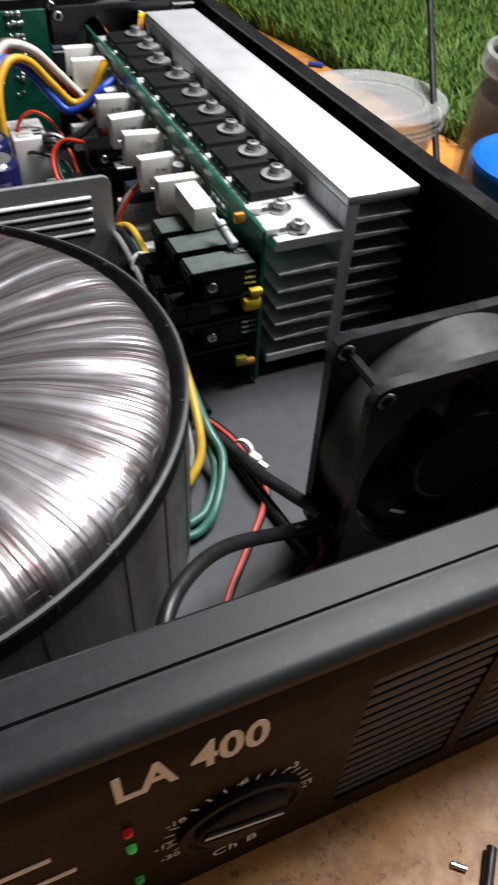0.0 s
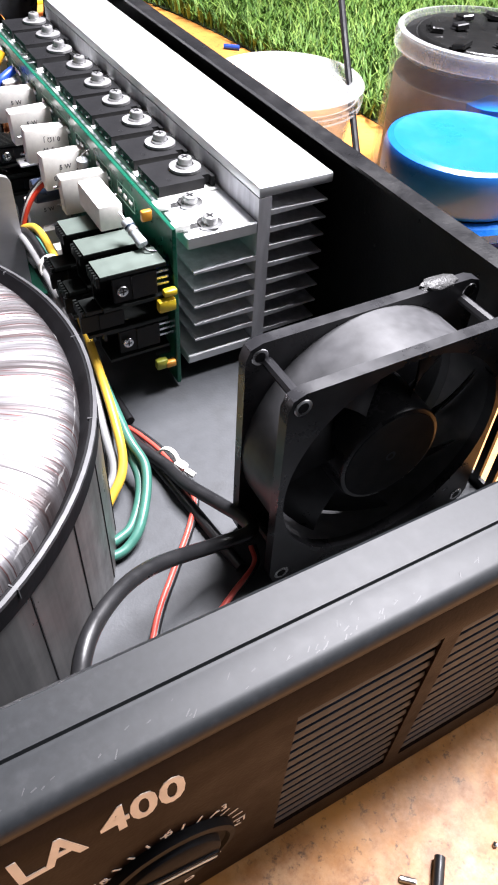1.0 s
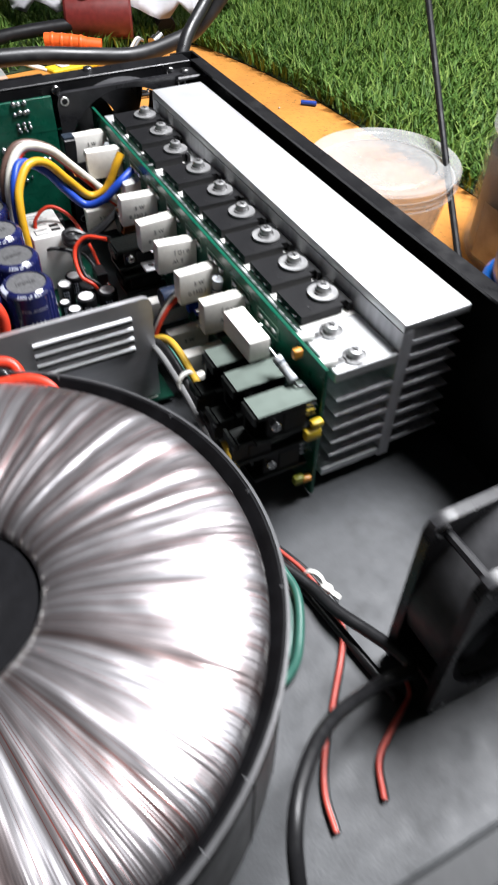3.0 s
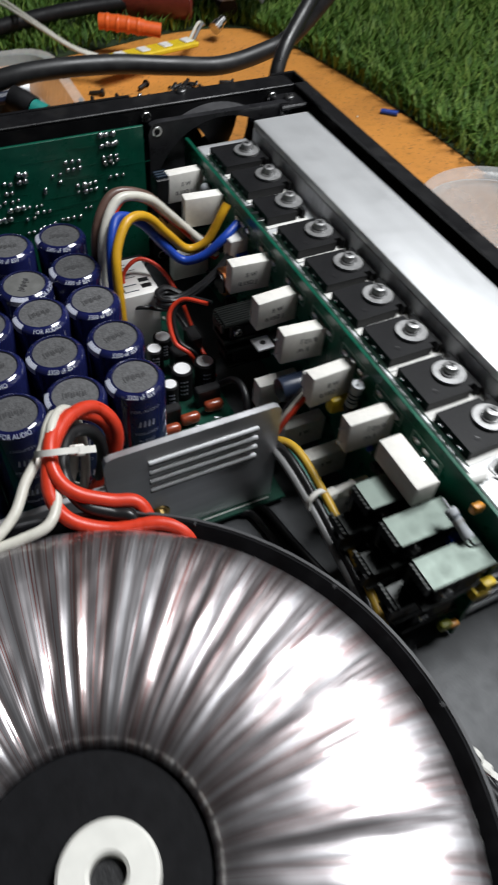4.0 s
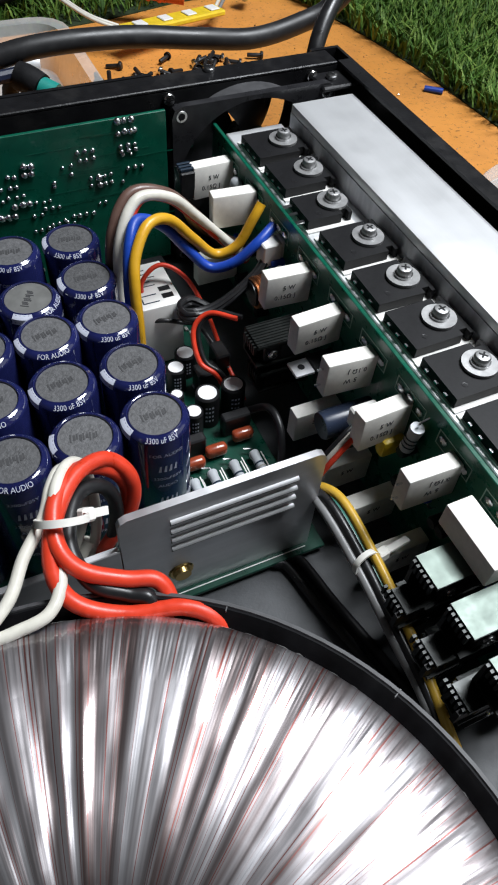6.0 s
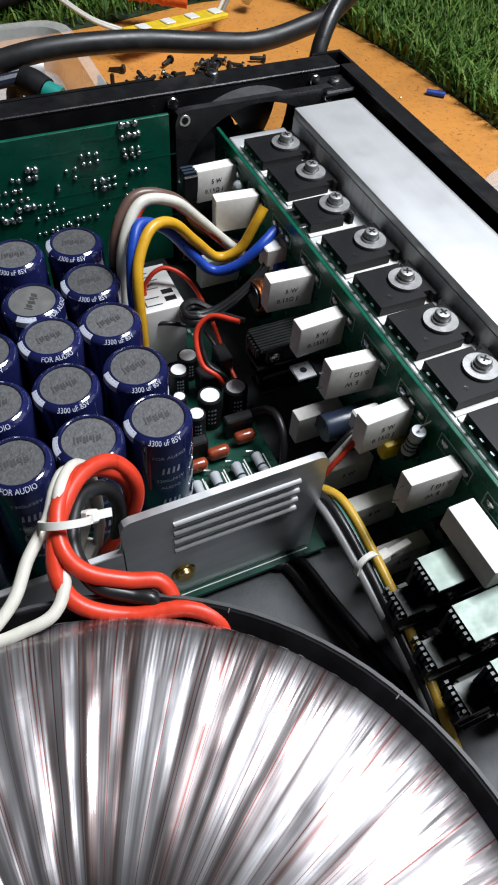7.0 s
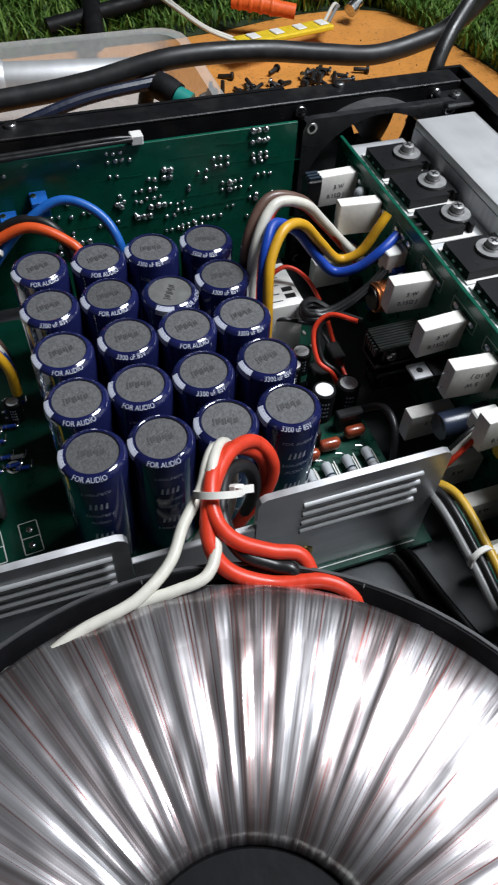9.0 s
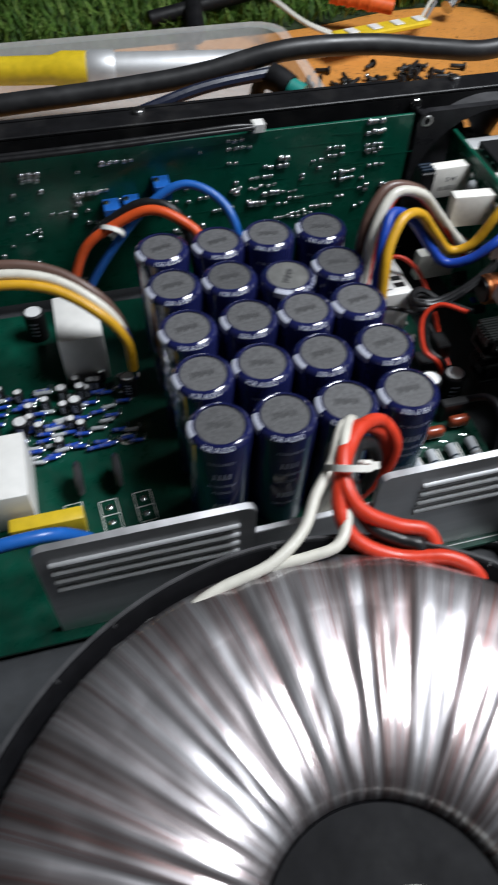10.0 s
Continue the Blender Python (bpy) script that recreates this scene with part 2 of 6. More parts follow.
def foil_mat():
    """Crinkled clear film over winding: radial creases with their silver shine painted into the colour, and dull
    red-brown wire lines under it.
    """
    m = bpy.data.materials.new("crinkled_silver_film")
    m.use_nodes = True
    N, L = m.node_tree.nodes, m.node_tree.links
    b = N["Principled BSDF"]
    tc = N.new("ShaderNodeTexCoord")
    sp = N.new("ShaderNodeSeparateXYZ")
    L.new(tc.outputs["Object"], sp.inputs[0])
    at = N.new("ShaderNodeMath")
    at.operation = "ARCTAN2"
    L.new(sp.outputs[1], at.inputs[0])
    L.new(sp.outputs[0], at.inputs[1])
    ln = N.new("ShaderNodeVectorMath")
    ln.operation = "LENGTH"
    L.new(tc.outputs["Object"], ln.inputs[0])

    def polar(ka, kr):
        c = N.new("ShaderNodeCombineXYZ")
        for out, inp, k in ((at.outputs[0], 0, ka), (ln.outputs["Value"], 1, kr)):
            mm = N.new("ShaderNodeMath")
            mm.operation = "MULTIPLY"
            mm.inputs[1].default_value = k
            L.new(out, mm.inputs[0])
            L.new(mm.outputs[0], c.inputs[inp])
        return c

    def tex(ka, kr, detail):
        n = N.new("ShaderNodeTexNoise")
        n.inputs["Scale"].default_value, n.inputs["Detail"].default_value = 1.0, detail
        L.new(polar(ka, kr).outputs[0], n.inputs["Vector"])
        return n
    wires = tex(150, 2, 1)
    rr = N.new("ShaderNodeMapRange")
    rr.inputs[1].default_value, rr.inputs[2].default_value = 0.60, 0.66
    rr.inputs[4].default_value = 0.85
    L.new(wires.outputs[0], rr.inputs[0])
    # pale and dark radial streaks in the base colour, painted crease reflections
    shine_streaks = tex(17, 4, 2)
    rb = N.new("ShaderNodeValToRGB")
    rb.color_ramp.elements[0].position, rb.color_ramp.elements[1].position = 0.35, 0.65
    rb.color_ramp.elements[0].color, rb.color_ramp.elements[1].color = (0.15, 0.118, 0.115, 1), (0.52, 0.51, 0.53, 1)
    L.new(shine_streaks.outputs[0], rb.inputs[0])
    mix = N.new("ShaderNodeMix")
    mix.data_type = "RGBA"
    L.new(rr.outputs[0], mix.inputs[0])
    L.new(rb.outputs[0], mix.inputs[6])
    mix.inputs[7].default_value = (0.21, 0.052, 0.042, 1)
    L.new(mix.outputs[2], b.inputs["Base Color"])
    b.inputs["Metallic"].default_value, b.inputs["Roughness"].default_value = 0.85, 0.39
    b.inputs["Coat Weight"].default_value, b.inputs["Coat Roughness"].default_value = 1.0, 0.12
    b.inputs["Coat IOR"].default_value = 1.9
    f1, f2, f3 = tex(9, 4, 1), tex(26, 10, 2), tex(60, 40, 1)
    edge = N.new("ShaderNodeMapRange")
    edge.inputs[1].default_value, edge.inputs[2].default_value, edge.inputs[4].default_value = 0.100, 0.111, 0.5
    L.new(ln.outputs["Value"], edge.inputs[0])
    ad = N.new("ShaderNodeMath")
    ad.operation = "MULTIPLY_ADD"
    ad.inputs[1].default_value = 0.12
    L.new(f2.outputs[0], ad.inputs[0])
    L.new(f1.outputs[0], ad.inputs[2])
    pleat = N.new("ShaderNodeMath")
    pleat.operation = "MULTIPLY_ADD"
    L.new(f3.outputs[0], pleat.inputs[0])
    L.new(edge.outputs[0], pleat.inputs[1])
    L.new(ad.outputs[0], pleat.inputs[2])
    bp = N.new("ShaderNodeBump")
    bp.inputs["Strength"].default_value, bp.inputs["Distance"].default_value = 0.85, 0.0018
    L.new(pleat.outputs[0], bp.inputs["Height"])
    L.new(bp.outputs[0], b.inputs["Normal"])
    L.new(bp.outputs[0], b.inputs["Coat Normal"])
    return m


FOIL = foil_mat()


# ---- mesh helpers ----
def box(bm, x0, x1, y0, y1, z0, z1, bevel=0.0, segs=1):
    vs = [bm.verts.new((x, y, z)) for x in (x0, x1) for y in (y0, y1) for z in (z0, z1)]
    fs = [bm.faces.new([vs[i] for i in f]) for f in ((0, 1, 3, 2), (4, 6, 7, 5), (0, 4, 5, 1), (2, 3, 7, 6), (0, 2, 6, 4), (1, 5, 7, 3))]
    if bevel:
        bmesh.ops.bevel(bm, geom=list({e for f in fs for e in f.edges}), offset=bevel, segments=segs, affect="EDGES", profile=0.5)
    return bm


def lathe(bm, profile, segs=32, at=(0, 0, 0), axis="z", closed=False):
    """Turns (radius, height) pairs round an axis; a radius of 0 closes the end."""
    def put(r, h, a):
        c, s = r * math.cos(a), r * math.sin(a)
        v = {"z": (c, s, h), "y": (c, h, s), "x": (h, c, s)}[axis]
        return bm.verts.new((v[0] + at[0], v[1] + at[1], v[2] + at[2]))
    rings = [[put(r, h, 2 * math.pi * i / segs) for i in range(segs)] if r > 1e-7 else [put(0, h, 0)] for r, h in profile]
    pairs = list(zip(rings, rings[1:])) + ([(rings[-1], rings[0])] if closed else [])
    for a, b in pairs:
        for i in range(segs):
            j = (i + 1) % segs
            f = [a[i % len(a)], a[j % len(a)], b[j % len(b)], b[i % len(b)]]
            f = list(dict.fromkeys(f))
            if len(f) > 2:
                bm.faces.new(f)
    return bm


def glide(pts, n=8):
    """A smooth line through points."""
    P = [Vector(p) for p in pts]
    P = [2 * P[0] - P[1]] + P + [2 * P[-1] - P[-2]]
    out = []
    for a, b, c, d in zip(P, P[1:], P[2:], P[3:]):
        for i in range(n):
            t = i / n
            out.append(0.5 * (2 * b + (c - a) * t + (2 * a - 5 * b + 4 * c - d) * t * t + (3 * b - a - 3 * c + d) * t ** 3))
    return out + [P[-2]]


def tube(bm, pts, r, segs=10, n=8):
    line = glide(pts, n) if n else [Vector(p) for p in pts]
    rings, up = [], Vector((0.13, 0.21, 0.97))
    for i, p in enumerate(line):
        d = (line[min(i + 1, len(line) - 1)] - line[max(i - 1, 0)]).normalized()
        u = (up - d * up.dot(d)).normalized()
        up = u
        v = d.cross(u)
        rings.append([bm.verts.new(p + r * (math.cos(2 * math.pi * k / segs) * u + math.sin(2 * math.pi * k / segs) * v)) for k in range(segs)])
    for a, b in zip(rings, rings[1:]):
        for k in range(segs):
            bm.faces.new((a[k], a[(k + 1) % segs], b[(k + 1) % segs], b[k]))
    bm.faces.new(rings[0][::-1])
    bm.faces.new(rings[-1])
    return bm


def prism(bm, outline, axis, a0, a1):
    """Extrudes a flat outline along an axis. Outline pairs are (y, z) for x, (x, z) for y, (x, y) for z."""
    def put(p, a):
        return bm.verts.new({"x": (a, p[0], p[1]), "y": (p[0], a, p[1]), "z": (p[0], p[1], a)}[axis])
    A, B = [put(p, a0) for p in outline], [put(p, a1) for p in outline]
    n = len(outline)
    bm.faces.new(A)
    bm.faces.new(B[::-1])
    for i in range(n):
        bm.faces.new((A[i], B[i], B[(i + 1) % n], A[(i + 1) % n]))
    return bm


def rounded(w, h, r, n=4, cx=0.0, cy=0.0):
    out = []
    for sx, sy, a in ((1, 1, 0), (-1, 1, 90), (-1, -1, 180), (1, -1, 270)):
        for i in range(n + 1):
            t = radians(a + 90 * i / n)
            out.append((cx + sx * (w / 2 - r) + r * math.cos(t), cy + sy * (h / 2 - r) + r * math.sin(t)))
    return out


def mesh_of(name, bm, material, smooth=35):
    bmesh.ops.recalc_face_normals(bm, faces=bm.faces)
    me = bpy.data.meshes.new(name)
    if smooth:
        for f in bm.faces:
            f.smooth = True
        for e in bm.edges:
            if len(e.link_faces) == 2 and e.calc_face_angle(0) > radians(smooth):
                e.smooth = False
    bm.to_mesh(me)
    bm.free()
    me.materials.append(material)
    return me


def part(name, bm, material, parent, label="", smooth=35):
    ob = new(name, mesh_of(name, bm, material, smooth))
    ob.parent = parent
    if label:
        tagged(ob, label)
    return ob


def part_of(name, me, parent, m=None):
    """Another object on the same mesh."""
    ob = new(name, me)
    ob.parent = parent
    if m is not None:
        ob.matrix_basis = m
    return ob


def thing(name, label, category, at=(0, 0, 0), group="", rz=0, kind=""):
    ob = new(name)
    ob.empty_display_size = 0.01
    ob.matrix_basis = pose(*at, 0, 0, rz)
    return tagged(ob, label, category, group, kind)


def solo(name, bm, material, label, category, at=(0, 0, 0), group="", kind="", smooth=35, m=None):
    ob = new(name, mesh_of(name, bm, material, smooth))
    ob.matrix_basis = m if m is not None else pose(*at)
    return tagged(ob, label, category, group, kind)


def letters(name, text, size, material, parent, m, spacing=1.0, width=1.0, bold=0.0):
    """Raised print: the built-in font turned into a thin mesh."""
    cu = bpy.data.curves.new(name, "FONT")
    cu.body, cu.size, cu.space_character, cu.extrude = text, size, spacing, 0.00006
    cu.offset = size * bold
    cu.resolution_u = 3
    tmp = bpy.data.objects.new(name, cu)
    scene.collection.objects.link(tmp)
    me = bpy.data.meshes.new_from_object(tmp.evaluated_get(bpy.context.evaluated_depsgraph_get()))
    bpy.data.objects.remove(tmp)
    bpy.data.curves.remove(cu)
    me.materials.clear()
    me.materials.append(material)
    ob = new(name, me)
    ob.parent = parent
    ob.matrix_basis = m @ Matrix.Diagonal((width, 1, 1, 1))
    return ob


B = bmesh.new

# ---- the room, closed round the bench ----
TABLE = -0.010
b = B(); box(b, -2.2, 2.2, -2.2, 2.8, -0.83, -0.80); solo("floor", b, TILE_FLOOR, "plain tiled workshop floor", "floor", kind="structure")
b = B(); box(b, -2.2, 2.2, -2.2, 2.8, 1.9, 1.95); solo("ceiling", b, CEIL_PAINT, "plain pale ceiling", "ceiling", kind="structure")
for nm, d in (("wall_north", (-2.2, 2.2, 2.8, 2.9)), ("wall_south", (-2.2, 2.2, -2.3, -2.2)), ("wall_west", (-2.3, -2.2, -2.2, 2.8)), ("wall_east_1", (1.5, 1.6, -2.2, -1.35)), ("wall_east_2", (1.5, 1.6, 0.25, 2.8))):
    b = B(); box(b, *d, -0.83, 1.95); solo(nm, b, WALL_PAINT, "plain painted workshop wall", "wall", kind="structure")
for nm, d in (("wall_east_3", (1.5, 1.6, -1.35, 0.25, -0.83, 0.25)), ("wall_east_4", (1.5, 1.6, -1.35, 0.25, 1.60, 1.95))):
    b = B(); box(b, *d); solo(nm, b, WALL_PAINT, "plain painted workshop wall round the added window", "wall", kind="structure")
# window added out of view, only to house the fill lamp
win = thing("window_1", "white frame of an added, unseen window round the fill lamp", "window", (1.55, -0.55, 0.25), kind="structure")
for d in ((-0.04, 0.04, -0.80, -0.76, 0.0, 1.35), (-0.04, 0.04, 0.76, 0.80, 0.0, 1.35), (-0.04, 0.04, -0.76, 0.76, 0.0, 0.04), (-0.04, 0.04, -0.76, 0.76, 1.31, 1.35)):
    b = B(); box(b, *d, 0.003); part("window_frame", b, WHITE_PLASTIC, win)
bench = thing("workbench", "orange painted board workbench with scratches and stains", "table", (0, 0, -0.8))
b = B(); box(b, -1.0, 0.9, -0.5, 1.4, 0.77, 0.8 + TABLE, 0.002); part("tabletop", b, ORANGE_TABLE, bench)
for x in (-0.94, 0.84):
    for y in (-0.44, 1.34):
        b = B(); box(b, x - 0.03, x + 0.03, y - 0.03, y + 0.03, 0, 0.77, 0.003); part("leg", b, ORANGE_TABLE, bench)

# ---- amplifier case ----
XL, XR, YR, TOP = -0.385, 0.051, 0.446, 0.083
case = thing("amplifier_case", "open black steel rack amplifier case with brown front panel", "amplifier", (0, 0, TABLE))
DZ = -TABLE
b = B(); box(b, XL, XR - 0.0015, 0.006, YR - 0.002, DZ - 0.0015, DZ); part("bottom_plate", b, FLOOR_STEEL, case, "grey dusty steel bottom plate")
for x in (XL + 0.04, XR - 0.03):
    for y in (0.05, YR - 0.05):
        b = B(); lathe(b, [(0, 0), (0.009, 0), (0.010, DZ - 0.0015), (0, DZ - 0.0015)], 20, (x, y, 0)); part("rubber_foot", b, RUBBER, case)
# side walls with a folded lip; the right one has vertical slots near the front
slots = [0.046 + 0.006 * i for i in range(6)]
def plate(name, *dims):
    b = B()
    box(b, *dims)
    return part(name, b, BLACK_STEEL, case)


plate("side_wall", XR - 0.0015, XR, 0.006, slots[0] - 0.0016, DZ - 0.0015, DZ + TOP)
for i, y in enumerate(slots):
    plate("slot_sill", XR - 0.0015, XR, y - 0.0016, y + 0.0016, DZ - 0.0015, DZ + 0.004)
    plate("slot_head", XR - 0.0015, XR, y - 0.0016, y + 0.0016, DZ + 0.040, DZ + TOP)
    plate("slot_bar" if i < 5 else "side_wall", XR - 0.0015, XR, y + 0.0016, (slots[i + 1] - 0.0016) if i < 5 else YR, DZ - 0.0015, DZ + TOP)
plate("folded_lip", XR - 0.0075, XR - 0.0015, 0.0215, YR - 0.014, DZ + TOP - 0.0013, DZ + TOP)
plate("side_wall", XL, XL + 0.0015, 0.006, YR, DZ - 0.0015, DZ + TOP)
plate("folded_lip", XL + 0.0015, XL + 0.0075, 0.024, YR - 0.014, DZ + TOP - 0.0013, DZ + TOP)
# rear panel with a round fan opening, and its top rail
b = B()
FX, FZ, FR = -0.004, 0.0405, 0.037
ring = [(FX + FR * math.cos(2 * math.pi * i / 32), FZ + FR * math.sin(2 * math.pi * i / 32)) for i in range(32)]
box(b, XL + 0.0015, FX - 0.040, YR - 0.002, YR, DZ, DZ + TOP)
box(b, FX + 0.040, XR - 0.0015, YR - 0.002, YR, DZ, DZ + TOP)
sq = []
for i in range(32):
    a = 2 * math.pi * i / 32
    k = 0.040 / max(abs(math.cos(a)), abs(math.sin(a)))
    sq.append((FX + k * math.cos(a), FZ + k * math.sin(a)))
for y, flip in ((YR - 0.002, False), (YR, True)):
    vi = [b.verts.new((x, y, DZ + z)) for x, z in ring]
    vo = [b.verts.new((x, y, DZ + min(max(z, 0), TOP))) for x, z in sq]
    for i in range(32):
        j = (i + 1) % 32
        b.faces.new((vi[i], vi[j], vo[j], vo[i]))
part("rear_panel", b, BLACK_STEEL, case)
b = B(); box(b, XL + 0.002, XR - 0.008, YR - 0.015, YR - 0.0025, DZ + TOP - 0.0015, DZ + TOP, 0.0004); box(b, XL + 0.002, XR - 0.008, YR - 0.015, YR - 0.0138, DZ + TOP - 0.010, DZ + TOP - 0.0016)
part("rear_rail", b, BLACK_STEEL, case)
b = B(); box(b, 0.028, XR - 0.0016, YR - 0.030, YR - 0.0155, DZ + TOP - 0.006, DZ + TOP - 0.0035, 0.0008); part("corner_bracket", b, BLACK_STEEL, case)


def screw_mesh(r, h, material):
    b = B()
    lathe(b, [(r * 0.98, 0), (r, h * 0.1), (r, h * 0.72), (r * 0.88, h * 0.93), (r * 0.7, h), (0, h)], 16)
    return mesh_of("screw_head", b, material)


def cross_mesh(r, h):
    b = B()
    box(b, -r * 0.55, r * 0.55, -r * 0.12, r * 0.12, h * 0.98, h * 1.04)
    box(b, -r * 0.12, r * 0.12, -r * 0.55, r * 0.55, h * 0.981, h * 1.045)
    return mesh_of("cross_slot", b, BLACK_PLASTIC)


CASE_SCREW, CASE_CROSS = screw_mesh(0.0026, 0.0018, STEEL), cross_mesh(0.0026, 0.0018)
for x, y, z, rx in ((-0.018, 0.4405, TOP, 0), (-0.169, 0.4405, TOP, 0), (-0.30, 0.4405, TOP, 0), (-0.041, 0.4308, 0.0785, 90), (0.0295, 0.4308, 0.0785, 90), (0.036, 0.4235, 0.0797, 0)):
    s = part_of("screw", CASE_SCREW, case, pose(x, y, DZ + z, rx))
    part_of("slot", CASE_CROSS, s)
# front panel: folded top rail, brown face with two slotted fields
PX0, PX1 = -0.409, 0.075
b = B()
prism(b, [(0.0208, DZ + 0.070), (0.0208, DZ + 0.0822), (0.0198, DZ + 0.0832), (0.0123, DZ + 0.0832), (0.0120, DZ + 0.0824), (0.0113, DZ + 0.0824), (0.0110, DZ + 0.0832),
          (0.0048, DZ + 0.0836), (0.0036, DZ + 0.0833), (0.0027, DZ + 0.0826), (0.0022, DZ + 0.0816), (0.0021, DZ + 0.0800), (0.0024, DZ + 0.0790), (0.0024, DZ + 0.070)], "x", PX0, PX1)
rail = part("top_rail", b, RAIL_PAINT, case, "scuffed satin black top rail")
rs = random.Random(12)
for k in range(64):
    x = rs.uniform(-0.15, 0.06) if k % 2 else rs.gauss(-0.062, 0.022)
    y = rs.gauss(0.0056, 0.0007) if k % 3 else rs.uniform(0.005, 0.0108)
    w, d = rs.uniform(0.0002, 0.0008), rs.uniform(0.00004, 0.00010)
    y = min(max(y, 0.0050), 0.0106)
    b = B(); box(b, -w, w, -d, d, 0, 0.00004); sc = part("scuff", b, SCUFF, rail); sc.matrix_basis = pose(x, y, DZ + 0.0836 - 0.0645 * (y - 0.0048), 0, 0, rs.uniform(10, 60))
GZ0, GZ1 = DZ + 0.0060, DZ + 0.0716
fields = [(-0.0740, -0.0410), (-0.0365, -0.0035), (-0.001, 0.032)]
xs = [PX0] + [v for f in fields for v in f] + [PX1]
b = B(); prism(b, [(0.0007, GZ1), (0.0007, DZ + 0.0768), (0.0022, DZ + 0.0803), (0.0040, DZ + 0.0803), (0.0040, GZ1)], "x", PX0, PX1); part("upper_strip", b, BROWN_FACE, case, "dark brown printed front panel")
b = B(); box(b, PX0, PX1, 0.0007, 0.0040, DZ - 0.0050, GZ0); part("lower_strip", b, BROWN_FACE, case, "dark brown printed front panel")
for i in range(0, len(xs), 2):
    b = B(); box(b, xs[i], xs[i + 1], 0.0007, 0.0040, GZ0, GZ1); part("front_panel", b, BROWN_FACE, case, "dark brown printed front panel")
b = B(); box(b, -0.08, 0.04, 0.0075, 0.0085, GZ0 - 0.002, GZ1 + 0.002); part("filter_backing", b, BLACK_PLASTIC, case)
NS = 14
pitch = (GZ1 - GZ0) / NS
b = B(); prism(b, [(0.0014, 0), (0.0011, pitch * 0.35), (0.0014, pitch * 0.68), (0.0045, pitch * 0.68), (0.0045, 0)], "x", 0, 0.033)
SLAT = mesh_of("slat", b, GRILLE_GREY)
for k, (f0, f1) in enumerate(fields):
    for i in range(NS):
        part_of("slat", SLAT, case, pose(f0 + (0.0004 if (i + k) % 2 else -0.0001), 0, GZ0 + pitch * (i + 0.12)))

# level knob with its dial
KX, KZ = -0.1003, 0.0325
knob = B(); lathe(knob, [(0, 0.0006), (0.0142, 0.0006), (0.0142, -0.0012), (0.0128, -0.0014), (0.0122, -0.0006), (0, -0.0006)], 40, (KX, 0, DZ + KZ), "y")
part("dial_ring", knob, MATTE_BLACK, case)
kb = B(); lathe(kb, [(0, -0.0007), (0.0108, -0.0007), (0.0104, -0.0020), (0.0098, -0.0024), (0, -0.0024)], 40, (KX, 0, DZ + KZ), "y")
box(kb, KX - 0.0022, KX + 0.0022, -0.0028, -0.0023, DZ + KZ - 0.0098, DZ + KZ + 0.0098, 0.0006)
kn = part("knob", kb, MATTE_BLACK, case, "black rotary knob with a white pointer line")
kn.matrix_basis = pose(KX, 0, DZ + KZ, 0, -72) @ pose(-KX, 0, -DZ - KZ)
kl = B(); box(kl, -0.0004, 0.0004, -0.0030, -0.00282, -0.0095, 0.0095); pl = part("pointer_line", kl, WHITE_PRINT, kn); pl.matrix_basis = pose(KX, 0, DZ + KZ)
face = lambda x, z: pose(x, 0.0006, DZ + z, 90)
letters("lettering", "LA 400", 0.0148, WHITE_PRINT, case, face(-0.1246, 0.0652), 1.03, 0.650, 0.026)
for txt, x, z in (("-6", -0.1015, 0.0475), ("-3", -0.0900, 0.0440), ("-1", -0.0850, 0.0295), ("-10", -0.1165, 0.0405), ("-15", -0.1195, 0.0290), ("-30", -0.1185, 0.0205), ("-60", -0.1085, 0.0145), ("0 dB", -0.0945, 0.0140)):
    letters("lettering", txt, 0.0042, WHITE_PRINT, case, face(x, z), 1.0, 0.8)
letters("lettering", "Ch B", 0.0062, WHITE_PRINT, case, face(-0.1065, 0.0062), 1.1, 0.85)
b = B(); box(b, -0.00022, 0.00022, -0.0001, 0.0, -0.0012, 0.0012); TICK = mesh_of("tick", b, WHITE_PRINT)
for i in range(21):
    a = radians(-130 + 13 * i)
    part_of("tick", TICK, case, pose(KX + 0.0158 * math.sin(a), 0.0006, DZ + KZ + 0.0158 * math.cos(a), 0, math.degrees(a)))
for z, m_ in ((0.0498, emit_mat("red_lens", (0.35, 0.01, 0.01), 0.15)), (0.0399, emit_mat("green_lens_lit", (0.05, 0.45, 0.08), 0.15)), (0.0170, emit_mat("green_lens", (0.03, 0.3, 0.05), 0.08))):
    b = B(); lathe(b, [(0.0010, 0.0006), (0.0010, -0.0003), (0.0007, -0.0007), (0, -0.0008)], 16, (-0.1236, 0, DZ + z), "y"); part("indicator_light", b, m_, case)
for x, z, w in ((-0.1500, 0.0508, 0.0125), (-0.1440, 0.0398, 0.0097)):
    b = B(); box(b, x, x + w, 0.0005, 0.00065, DZ + z, DZ + z + 0.0022); part("print_bar", b, WHITE_PRINT, case)

# ---- heatsink with the power transistors ----
HY0, HY1 = 0.165, 0.4205
sink = thing("heatsink", "bare aluminium finned heatsink standing beside the side wall", "heatsink", (0.012, 0.29, 0))
LOC = pose(-0.012, -0.29, 0)


def put(name, bm, material, parent=None, label=""):
    ob = part(name, bm, material, parent or sink, label)
    ob.matrix_basis = LOC
    return ob


